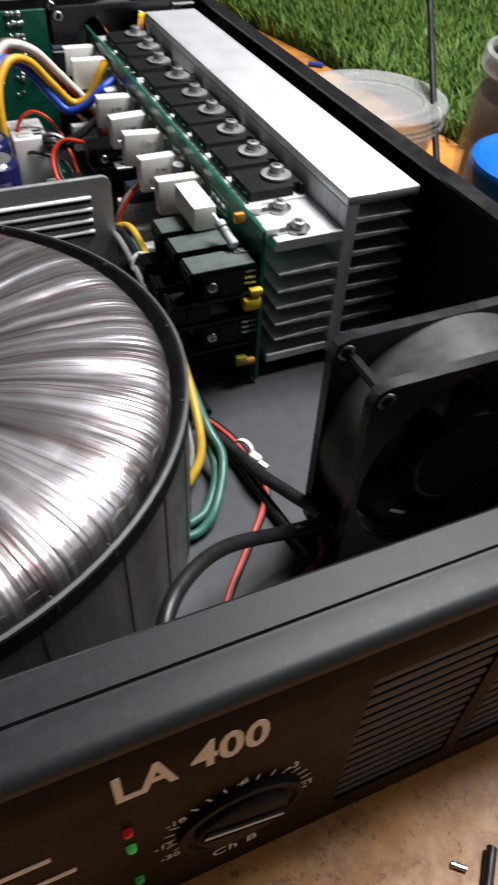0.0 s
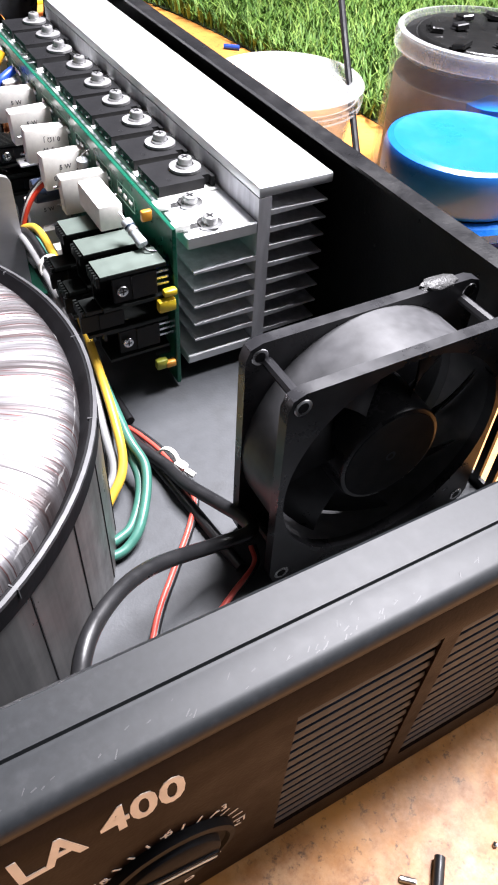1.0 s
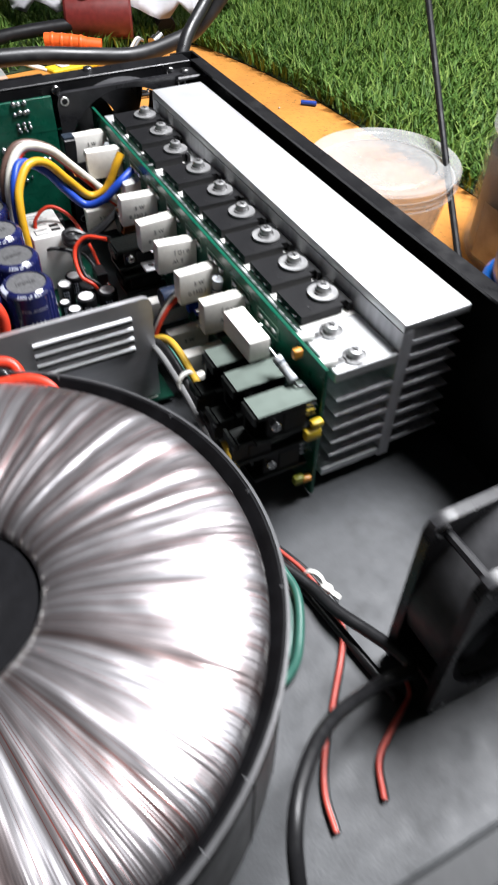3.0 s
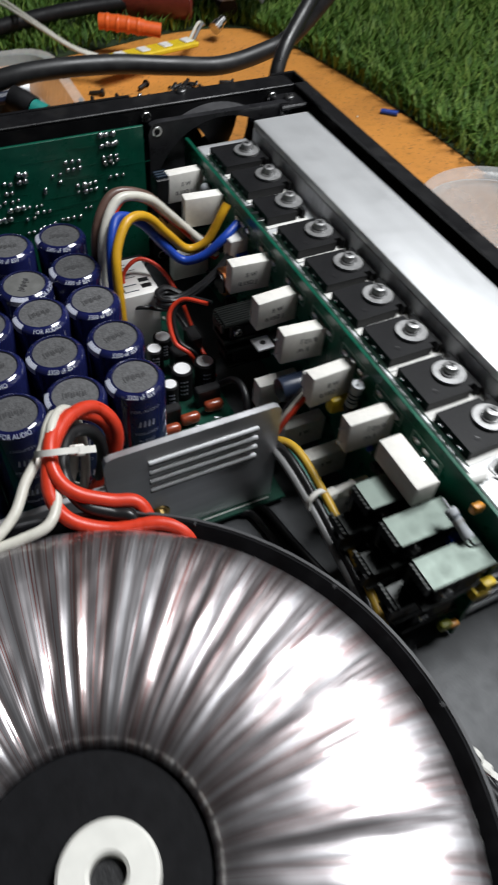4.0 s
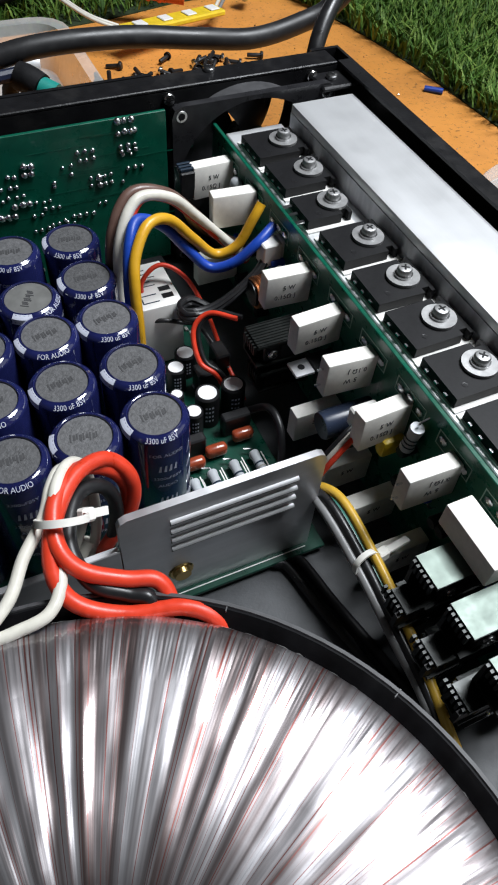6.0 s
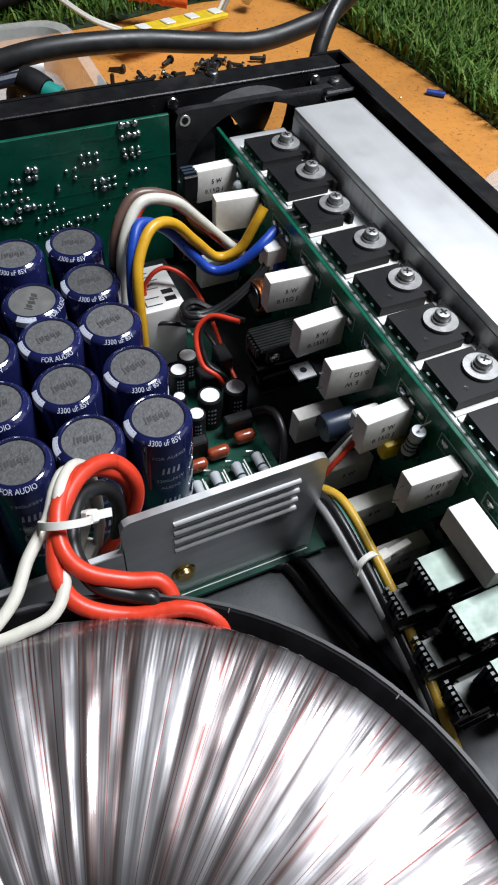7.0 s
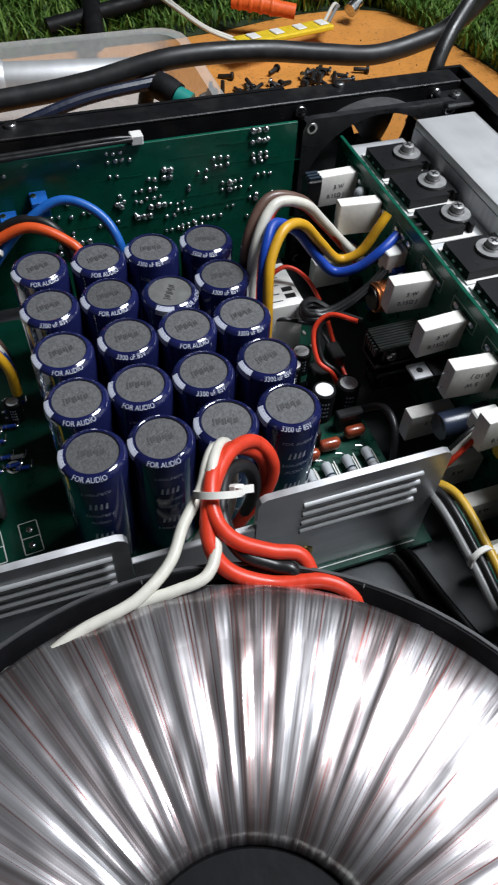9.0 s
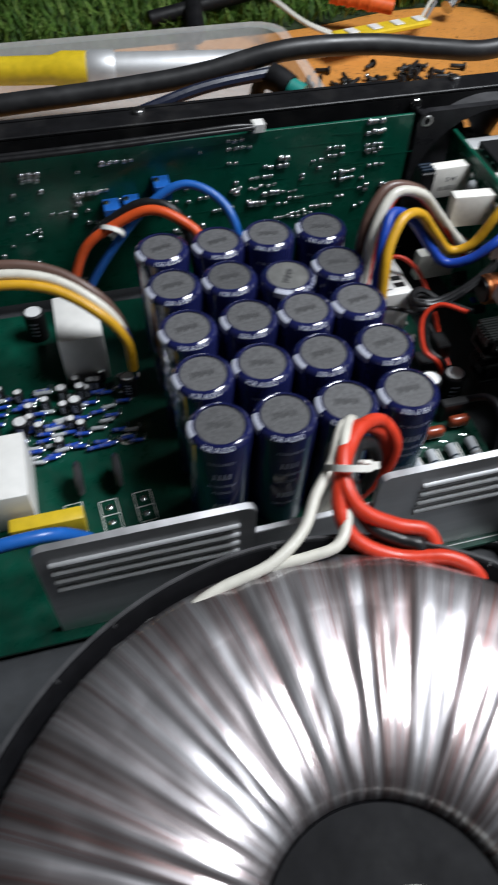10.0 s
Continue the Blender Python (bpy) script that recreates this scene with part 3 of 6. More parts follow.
b = B()
box(b, 0.0105, 0.0418, HY0, HY1 - 0.0075, 0.0729, 0.0768, 0.0006, 2)
put("top_flange", b, ALU)
b = B(); box(b, 0.0105, 0.0158, HY0, HY1 - 0.0075, 0.006, 0.0728); put("web", b, ALU_CUT)
b = B(); box(b, -0.0178, 0.0104, HY0, HY1, 0.0592, 0.0640, 0.0004); put("ledge", b, ALU)
b = B(); box(b, -0.0185, 0.0104, HY0, HY1, 0.0075, 0.0115, 0.0004); put("bottom_flange", b, ALU)
for z in (0.0665, 0.0595, 0.0522, 0.0447, 0.0370, 0.0293, 0.0216, 0.0135):
    b = B(); prism(b, [(0.0159, z - 0.0011), (0.0405, z - 0.0005), (0.0405, z + 0.0002), (0.0159, z + 0.0009)], "y", HY0, HY1); put("fin", b, ALU_CUT)
for z in (0.0492, 0.0415, 0.0340, 0.0260, 0.0186):
    b = B(); prism(b, [(0.0104, z - 0.0011), (-0.0155, z - 0.0005), (-0.0155, z + 0.0002), (0.0104, z + 0.0009)], "y", HY0, HY1); put("fin", b, ALU_CUT)


def transistor(w, l):
    t = thing("power_transistor", "black epoxy power transistor screwed to the heatsink ledge", "transistor", (0, 0, 0.0641), "transistors along the heatsink")
    b = B()
    x0, x1 = -0.0155, -0.0155 + l
    n = 0.0025
    prism(b, [(x0, -w / 2), (x1 - 0.0045, -w / 2), (x1 - 0.0045, -w / 2 + n), (x1 - 0.0015, -w / 2 + n), (x1 - 0.0015, -w / 2), (x1, -w / 2),
              (x1, w / 2), (x1 - 0.0015, w / 2), (x1 - 0.0015, w / 2 - n), (x1 - 0.0045, w / 2 - n), (x1 - 0.0045, w / 2), (x0, w / 2)], "z", 0.0007, 0.0047)
    ej = B(); lathe(ej, [(0.0007, 0.00472), (0.0010, 0.00476), (0.0010, 0.00470)], 14, (x0 + 0.006, -w * 0.28, 0)); part("mould_mark", ej, BLACK_PLASTIC, t)
    part("body", b, EPOXY, t)
    b = B(); box(b, x0 - 0.0008, x1 + 0.001, -w / 2 - 0.0020, w / 2 + 0.0020, 0, 0.0006); part("insulator", b, WHITE_PLASTIC, t, "white smear of heat paste")
    for dy in (-0.0055, 0, 0.0055):
        b = B(); box(b, x0 - (0.007 if w < 0.018 else 0.0012), x0, dy - 0.0008, dy + 0.0008, 0.0026, 0.0032); part("lead", b, SOLDER, t)
    return t


WASHER = (lambda b: mesh_of("washer", lathe(b, [(0.0022, 0), (0.0062, 0), (0.0062, 0.0011), (0.0022, 0.0011)], 28, closed=True), ZINC))(B())
SPRING = (lambda b: mesh_of("spring_washer", lathe(b, [(0.0018, 0), (0.0034, 0), (0.0034, 0.0009), (0.0018, 0.0009)], 20, closed=True), STEEL))(B())
MSCREW, MCROSS = screw_mesh(0.0028, 0.0026, ZINC), cross_mesh(0.0028, 0.0026)


def bolt(x, y, z, on, washer=True, turn=0):
    s = thing("machine_screw", "zinc cross-head screw with washers on %s" % on, "screw", (x, y, z), "screws on the heatsink", turn)
    h = 0
    if washer:
        part_of("washer", WASHER, s)
        h = 0.00115
    if washer:
        part_of("spring_washer", SPRING, s, pose(0, 0, h))
    hd = part_of("head", MSCREW, s, pose(0, 0, h + (0.0009 if washer else 0)))
    part_of("slot", MCROSS, hd)
    return s


YS = (0.3989, 0.3747, 0.3505, 0.3252, 0.3000, 0.2767, 0.2529, 0.2285, 0.2047)
first = transistor(0.0198, 0.0235)
small = None
for i, y in enumerate(YS):
    if i == 2:
        small = transistor(0.0165, 0.0195)
        small.matrix_basis = pose(-0.001, y, 0.0641)
    elif i == 0:
        first.matrix_basis = pose(0, y, 0.0641)
    else:
        copy_thing(first, pose(0, y, 0.0641, 0, 0, (-0.8, 0.6, 0, 0.4, -0.5, 0.9, 0, -0.4, 0.5)[i]))
    bolt(-0.0018 if i == 2 else 0.0, y, 0.0690, "a power transistor", True, 37 * i)
for nm, y in (("a", 0.187), ("b", 0.1704)):
    lug = thing("ring_terminal", "tinned ring terminal with a pale sleeve on the ledge", "terminal", (-0.0064, y, 0.0641))
    b = B(); lathe(b, [(0.0021, 0), (0.0048, 0), (0.0048, 0.0009), (0.0021, 0.0009)], 24, closed=True); box(b, -0.0095, -0.0042, -0.0016, 0.0016, 0, 0.0009); part("ring", b, STEEL, lug)
    b = B(); tube(b, [(-0.016, 0.001, 0.0012), (-0.012, 0.0004, 0.0016), (-0.0085, 0, 0.0016)], 0.0021, 10, 4); part("sleeve", b, WHITE_PLASTIC, lug)
    bolt(-0.0064, y, 0.0651, "a ring terminal", False, 20)

# ---- toroidal transformer ----
WORN_GREY = mat("worn_grey_plastic", (0.22, 0.22, 0.23), 0.45, vary=0.3)
TAPE_GREY = mat("worn_tape", (0.055, 0.055, 0.058), 0.5, vary=0.3)
TX, TY, TR, TZ = -0.167, 0.1335, 0.0972, 0.0620
toroid = thing("toroidal_transformer", "large toroidal transformer in a grey band under crinkled silver film", "transformer", (TX, TY, 0))
b = B(); lathe(b, [(TR, 0.0008), (TR, TZ - 0.006), (TR - 0.0014, TZ - 0.006), (TR - 0.0014, 0.0008)], 96, closed=True); part("band", b, BAND, toroid, "grained grey band with upright seams")
b = B(); box(b, TR - 0.0001, TR + 0.0002, -0.00018, 0.00018, 0.001, TZ - 0.0065); SEAM = mesh_of("seam", b, RUBBER)
for i in range(26):
    part_of("seam", SEAM, toroid, pose(0, 0, 0, 0, 0, i * 360 / 26 + random.uniform(-4, 4)))
b = B(); lathe(b, [(TR + 0.0004, TZ - 0.0065), (TR + 0.0005, TZ), (TR - 0.0012, TZ + 0.0004), (TR - 0.0022, TZ - 0.001), (TR - 0.0050, TZ - 0.0065)], 96, closed=True); part("rim", b, MATTE_BLACK, toroid, "black tape rim")
b = B()
prof = []
for i in range(25):
    a = math.pi * (i / 24)
    prof.append((0.0605 + 0.0320 * math.cos(a), 0.0535 + 0.0155 * math.sin(a) ** 0.45))
SEG = 420
rings = []
for k in range(SEG):
    th = 2 * math.pi * k / SEG
    crease = noise.noise((8 * math.cos(th), 8 * math.sin(th), 3.0)) * 0.5 + noise.noise((17 * math.cos(th), 17 * math.sin(th), 7.0)) * 0.6
    row = []
    for i, (r, z) in enumerate(prof):
        c = crease + 0.5 * noise.noise((16 * math.cos(th), 16 * math.sin(th), r * 130))
        row.append(b.verts.new((r * math.cos(th), r * math.sin(th), z + 0.0009 * c * math.sin(math.pi * i / 24))))
    rings.append(row)
for k in range(SEG):
    for i in range(24):
        b.faces.new((rings[k][i], rings[(k + 1) % SEG][i], rings[(k + 1) % SEG][i + 1], rings[k][i + 1]))
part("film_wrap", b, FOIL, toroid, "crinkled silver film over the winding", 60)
b = B(); lathe(b, [(TR + 0.0006, TZ - 0.0006), (TR + 0.0006, TZ + 0.0006), (TR - 0.0004, TZ + 0.0008), (TR - 0.0006, TZ + 0.0003)], 96, closed=True); part("rim_edge", b, TAPE_GREY, toroid, "worn grey edge of the tape rim")
# loose clear lip of the film along the tape rim
b = B()
lip = []
for k in range(300):
    th = 2 * math.pi * k / 300
    u = noise.noise((26 * math.cos(th), 26 * math.sin(th), 1.0))
    v = noise.noise((60 * math.cos(th), 60 * math.sin(th), 5.0))
    lip.append([b.verts.new((r * math.cos(th), r * math.sin(th), z)) for r, z in ((0.0885, 0.0630), (0.0898, 0.0628 + 0.0005 * u), (0.0908 + 0.0004 * v, 0.0618 + 0.0008 * v), (0.0918 + 0.0004 * u, 0.0608 + 0.0006 * u + 0.0005 * v))])
for k in range(300):
    for i in range(3):
        b.faces.new((lip[k][i], lip[(k + 1) % 300][i], lip[(k + 1) % 300][i + 1], lip[k][i + 1]))
part("film_lip", b, CLING, toroid, "loose translucent edge of the film", 70)
b = B(); box(b, TR - 0.0018, TR + 0.0008, -0.00015, 0.00015, TZ - 0.003, TZ + 0.00055); TAPE = mesh_of("tape_edge", b, TAPE_GREY)
for i in range(16):
    part_of("tape_edge", TAPE, toroid, pose(0, 0, 0, 0, 0, i * 22.5 + random.uniform(-9, 9)))
BUSH = (0.0045, -0.0015, -0.0014)
b = B(); lathe(b, [(0, 0.0585), (0.0280, 0.0590), (0.0295, 0.0575), (0.0295, 0.045), (0, 0.045)], 64); part("centre_disc", b, MATTE_BLACK, toroid, "black rubber centre disc")
b = B(); lathe(b, [(0.0042, 0.0592), (0.0042, 0.0640), (0.0050, 0.0648), (0.0108, 0.0648), (0.0116, 0.0640), (0.0122, 0.0586), (0.0042, 0.0586)], 48, BUSH); part("bush", b, NYLON, toroid, "white nylon bush")
b = B(); lathe(b, [(0.0125, 0.0591), (0.0152, 0.0591), (0.0152, 0.0600), (0.0125, 0.0600)], 40, BUSH, closed=True); part("washer", b, STEEL, toroid)
b = B(); lathe(b, [(0, 0.0592), (0.0041, 0.0592), (0.0041, 0.0612), (0, 0.0612)], 20, BUSH); part("bolt_end", b, BLACK_PLASTIC, toroid)

# ---- fans ----
# barrel grey lifted well above the flange plastic to paint in its sheen
FAN_SHEEN = mat("sheen_grey_fan_barrel", (0.06, 0.06, 0.063), 0.38, vary=0.3, stains=0.12, stain_scale=90, stain_colour=(0.11, 0.11, 0.11), rough_vary=0.05)
HUB_LABEL = mat("dull_hub_label", (0.022, 0.024, 0.026), 0.7, vary=0.2, spec=0.1)


def cooling_fan(label, at, y_front_hub=True, blade_turn=0.0):
    """An 80 mm fan whose open face looks towards -y."""
    f = thing("cooling_fan", label, "fan", at)
    D, H = 0.0125, 0.040
    for y0, y1 in ((-D, -D + 0.0036), (D - 0.0036, D)):
        b = B()
        n, RC = 96, 0.0045
        out = []
        for i in range(n):
            a = 2 * math.pi * i / n
            c, s = math.cos(a), math.sin(a)
            k, q = H / max(abs(c), abs(s)), H - RC
            if min(abs(k * c), abs(k * s)) > q:
                p = q * (abs(c) + abs(s))
                k = p + math.sqrt(p * p - 2 * q * q + RC * RC)
            out.append((k * c, k * s))
        V = [[b.verts.new((x, y, z)) for x, z in out] + [b.verts.new((0.038 * math.cos(2 * math.pi * i / n), y, 0.038 * math.sin(2 * math.pi * i / n))) for i in range(n)] for y in (y0, y1)]
        for i in range(n):
            j = (i + 1) % n
            b.faces.new((V[0][i], V[0][j], V[0][n + j], V[0][n + i]))
            b.faces.new((V[1][i], V[1][n + i], V[1][n + j], V[1][j]))
            b.faces.new((V[0][i], V[1][i], V[1][j], V[0][j]))
            b.faces.new((V[0][n + i], V[0][n + j], V[1][n + j], V[1][n + i]))
        part("flange", b, FAN_PLASTIC, f)
    b = B(); lathe(b, [(0.0381, -D + 0.0035), (0.0396, -D + 0.0035), (0.0396, D - 0.0035), (0.0381, D - 0.0035)], 64, (0, 0, 0), "y", True); part("barrel", b, FAN_SHEEN, f)
    for sx in (-1, 1):
        for sz in (-1, 1):
            for y in (-D, D - 0.0036):
                b = B(); lathe(b, [(0.0016, y - 0.0002), (0.0024, y - 0.0003), (0.0026, y - 0.0001)], 18, (sx * 0.0357, 0, sz * 0.0357), "y"); part("hole_rim", b, STEEL, f)
                b = B(); lathe(b, [(0, y - 0.00015), (0.0017, y - 0.00015)], 18, (sx * 0.0357, 0, sz * 0.0357), "y"); part("screw_hole", b, RUBBER, f)
            b = B(); tube(b, [(sx * 0.0335, -D + 0.003, sz * 0.0335), (sx * 0.0335, D - 0.003, sz * 0.0335)], 0.0016, 8, 1); part("post", b, FAN_PLASTIC, f)
    b = B(); lathe(b, [(0, -0.0108), (0.0165, -0.0110), (0.0174, -0.0107), (0.0179, -0.0098), (0.0188, 0.007), (0, 0.007)], 48, (0, 0, 0), "y"); hub = part("hub", b, FAN_PLASTIC, f)
    b = B(); lathe(b, [(0, -0.01125), (0.0160, -0.01125), (0.0163, -0.0110), (0, -0.0109)], 40, (0, 0, 0), "y"); part("hub_label", b, HUB_LABEL, hub, "dull grey round hub label")
    b = B(); lathe(b, [(0.0010, -0.0113), (0.0018, -0.0113), (0.0018, -0.0108), (0.0010, -0.0108)], 16, (0, 0, 0), "y", True); part("centre_mark", b, GRILLE_GREY, hub)
    b = B()
    na, nr = 7, 5
    G = []
    for i in range(na):
        t = i / (na - 1)
        row = []
        for j in range(nr):
            r = 0.018 + 0.0185 * j / (nr - 1)
            a = radians(-26 + 52 * t + 14 * (j / (nr - 1)))
            row.append((r * math.cos(a), 0.0065 - 0.013 * t, r * math.sin(a)))
        G.append(row)
    for off in (0, 0.0008):
        V = [[b.verts.new((x, y + off, z)) for x, y, z in row] for row in G]
        for i in range(na - 1):
            for j in range(nr - 1):
                b.faces.new((V[i][j], V[i + 1][j], V[i + 1][j + 1], V[i][j + 1]))
    me = mesh_of("blade", b, FAN_PLASTIC, 60)
    for i in range(7):
        part_of("blade", me, f, pose(0, 0, 0, 0, blade_turn + 360 / 7 * i))
    for a in (45, 165, 285):
        b = B(); box(b, 0.017, 0.039, 0.0085, 0.0115, -0.0018, 0.0018); s = part("strut", b, FAN_PLASTIC, f); s.matrix_basis = pose(0, 0, 0, 0, a)
    return f


front_fan = cooling_fan("black plastic cooling fan standing on the case floor", (0.0012, 0.0760, 0.0402), blade_turn=10)
rear_fan = cooling_fan("black plastic cooling fan on the rear panel", (-0.004, 0.4285, 0.0405), blade_turn=30)
rear_fan.matrix_basis = pose(-0.004, 0.4310, 0.0405)
b = B()
bmesh.ops.create_icosphere(b, subdivisions=3, radius=0.0042)
for v in b.verts:
    k = 1 + 0.25 * noise.noise(v.co * 600)
    v.co = Vector((v.co.x * 1.5 * k, v.co.y * 0.7 * k, max(v.co.z * 0.4 * k, -0.0003)))
solo("glue_lump", b, mat("grey_glue", (0.04, 0.04, 0.04), 0.5, vary=0.6, grain=1500, bump=0.6, bump_scale=1200), "grey speckled lump of glue on the fan", "glue", (0.0255, 0.0868, 0.0806))

# ---- circuit boards ----
def board(name, dims, label, at, mask=None):
    t = thing(name, label, "circuit board", at)
    x0, x1, y0, y1, z0, z1 = dims
    b = B(); box(b, x0 - at[0], x1 - at[0], y0 - at[1], y1 - at[1], z0 - at[2], z1 - at[2], 0.0002); part("board", b, mask or PCB, t)
    return t


BX = -0.0240
side_board = board("driver_board", (BX - 0.0008, BX + 0.0008, 0.1622, 0.4195, 0.0020, 0.0705), "upright green driver circuit board beside the heatsink", (BX, 0.29, 0.002))
rear_board = board("input_board", (-0.330, -0.0468, 0.4187, 0.4203, 0.0060, 0.0802), "upright green circuit board dotted with solder joints", (-0.19, 0.419, 0.006))
main_board = board("power_supply_board", (-0.330, -0.0530, 0.2420, 0.4120, 0.0030, 0.0046), "green power supply board on the case floor, darkened as if shaded", (-0.19, 0.33, 0.003), SHADED_PCB)

# ---- capacitors ----
CXS, CYS = (-0.1710, -0.1482, -0.1254, -0.1028), (0.2808, 0.3047, 0.3292, 0.3532, 0.3772)
CT = 0.0535


def bent_print(text, size, place, width=1.0):
    """Lettering wrapped onto a round body: place(x, y) gives the point for a place in the flat text."""
    cu = bpy.data.curves.new("print", "FONT")
    cu.body, cu.size, cu.align_x, cu.resolution_u = text, size, "CENTER", 2
    tmp = bpy.data.objects.new("print", cu)
    scene.collection.objects.link(tmp)
    me = bpy.data.meshes.new_from_object(tmp.evaluated_get(bpy.context.evaluated_depsgraph_get()))
    bpy.data.objects.remove(tmp)
    for v in me.vertices:
        v.co = place(v.co.x * width, v.co.y)
    me.materials.clear()
    me.materials.append(SILVER_PRINT)
    return me


def on_rim(x, y):
    r = 0.01125 - y
    a = radians(262) + x / 0.0105
    z = CT + 0.00012 - max(0, (r - 0.0095)) * 0.75
    return Vector((r * math.cos(a), r * math.sin(a), z))


def on_side(z0):
    return lambda x, y: Vector((0.01131 * math.cos(radians(268) + x / 0.0113), 0.01131 * math.sin(radians(268) + x / 0.0113), z0 + y))


def capacitor(top, text):
    c = thing("electrolytic_capacitor", "blue sleeved electrolytic capacitor with a grey top", "capacitor", (0, 0, 0.0047), "capacitors in the bank")
    R = 0.0112
    b = B(); lathe(b, [(0, 0), (R - 0.0006, 0), (R, 0.0008), (R, CT - 0.0022), (R - 0.0002, CT - 0.0014), (R - 0.0008, CT - 0.0006), (0.0097, CT), (0.0093, CT + 0.0001), (0.0090, CT + 0.0004), (0.0087, CT + 0.0003), (0.0085, CT - 0.0006), (0, CT - 0.0006)], 40)
    part("sleeve", b, BLUE_SLEEVE, c)
    b = B(); lathe(b, [(0.0085, CT - 0.0007), (0.0083, CT - 0.0002), (0, CT - 0.0002)], 36); part("top_disc", b, top, c)
    b = B()
    for w, r0, r1, a0, a1 in ((0, 0.0087, R - 0.0012, 165, 205),):
        V = [[b.verts.new((r * math.cos(radians(a0 + (a1 - a0) * i / 8)), r * math.sin(radians(a0 + (a1 - a0) * i / 8)), z)) for r, z in ((r0, CT + 0.00012), (0.0095, CT + 0.00012), (R - 0.0002, CT - 0.0009), (R + 0.0001, CT - 0.003))] for i in range(9)]
        for i in range(8):
            for j in range(3):
                b.faces.new((V[i][j], V[i + 1][j], V[i + 1][j + 1], V[i][j + 1]))
    part("stripe", b, SILVER_PRINT, c)
    part_of("rim_print", bent_print(text, 0.0021, on_rim, 1.0), c)
    for w, z, sz in (("3300uF85V" if text == "FOR AUDIO" else "FOR AUDIO", CT - 0.0085, 0.0022), ("3300uF85V", CT - 0.0210, 0.0022), ("AUDIO", CT - 0.0250, 0.0022), ("3300uF85V", CT - 0.0390, 0.0022)):
        part_of("side_print", bent_print(w, sz, on_side(z)), c)
    b = B()
    for z0 in (CT - 0.0165, CT - 0.0345):
        for k in range(4):
            a0 = radians(252 + 9 * k)
            vs = [b.verts.new(((R + 0.0001) * math.cos(aa), (R + 0.0001) * math.sin(aa), z)) for aa, z in ((a0, z0), (a0 + radians(5), z0), (a0 + radians(6), z0 + 0.0032), (a0 + radians(3), z0 + 0.0032))]
            b.faces.new(vs)
    part("brand_shape", b, SILVER_PRINT, c)
    b = B()
    for k in range(9):
        box(b, -0.0046 + 0.0010 * k, -0.0041 + 0.0010 * k + 0.0003 * (k % 2), -0.0016 + 0.0005 * (k % 3), 0.0015 - 0.0004 * (k % 2), CT - 0.0002, CT - 0.0001)
    part("top_print", b, mat("pressed_print", (0.045, 0.045, 0.047), 0.6), c)
    return c


cap0 = capacitor(CAP_TOP, "FOR AUDIO")
cap1 = capacitor(CAP_TOP, "3300 uF 85V")
for j, y in enumerate(CYS):
    for i, x in enumerate(CXS):
        m = pose(x + random.uniform(-0.0005, 0.0005), y + random.uniform(-0.0005, 0.0005), 0.0047, random.uniform(-0.7, 0.7), random.uniform(-0.7, 0.7), random.uniform(-14, 14))
        if (i, j) == (0, 0):
            cap0.matrix_basis = m
        elif (i, j) == (2, 3):
            grey = copy_thing(cap0, pose(x - 0.0006, y - 0.004, 0.0047, 0, 0, 60))
            tagged(grey, "blue capacitor with a bare silver-grey top", "capacitor")
            for ch in grey.children:
                if ch.name.startswith("top_disc"):
                    ch.data = ch.data.copy()
                    ch.data.materials[0] = mat("bare_can_top", (0.3, 0.3, 0.29), 0.4, metal=0.6, vary=0.2)
        elif (i, j) == (3, 0):
            cap1.matrix_basis = m
        else:
            copy_thing(cap1 if (i + j) % 3 == 0 or i == 3 else cap0, m)

# ---- slotted upright plates ----
def bracket(x0, x1, label, l0=-0.27, l1=0.36):
    t = thing("cooling_plate", label, "heatsink", ((x0 + x1) / 2, 0.247, 0.0047))
    w = x1 - x0
    H = 0.0548
    out = [(-w / 2, 0), (-w / 2, H - 0.003), (-w / 2 + 0.001, H - 0.001), (-w / 2 + 0.003, H), (w / 2 - 0.003, H), (w / 2 - 0.001, H - 0.001), (w / 2, H - 0.003), (w / 2, 0)]
    b = B(); prism(b, out, "y", -0.0012, 0.0012); part("plate", b, BRUSHED, t)
    for i in range(4):
        z = H - 0.009 - 0.0052 * i
        b = B(); prism(b, [(-0.0013, z), (-0.0020, z + 0.0002), (-0.0024, z + 0.0006), (-0.0023, z + 0.0010), (-0.0019, z + 0.0014), (-0.0013, z + 0.0017)], "x", w * l0, w * l1); part("louvre", b, ALU, t)
        b = B(); box(b, w * l0, w * l1, -0.00135, -0.00122, z - 0.0016, z - 0.0002); part("slot", b, EPOXY, t)
    return t


bracket(-0.1262, -0.0585, "upright brushed aluminium plate with four louvres")
bracket(-0.2345, -0.1668, "upright brushed aluminium plate with four long louvres", -0.44, 0.42)
link = solo("link_plate", box(B(), -0.1665, -0.1265, 0.2458, 0.2482, 0.0047, 0.0440, 0.0003), BRUSHED, "low aluminium plate between the upright plates", "bracket")
bs = thing("brass_screw", "brass cross-head screw in the upright plate", "screw", (-0.1078, 0.2458, 0.0185))
for r, h0, h1 in ((0.0045, 0, 0.0006), (0.0032, 0.0006, 0.0022)):
    b = B(); lathe(b, [(0, -h0), (r, -h0), (r * 0.9, -h1), (0, -h1)], 20, (0, 0, 0), "y"); part("washer" if h0 == 0 else "head", b, BRASS, bs)

# ---- parts on the upright driver board ----
XS = BX - 0.0009


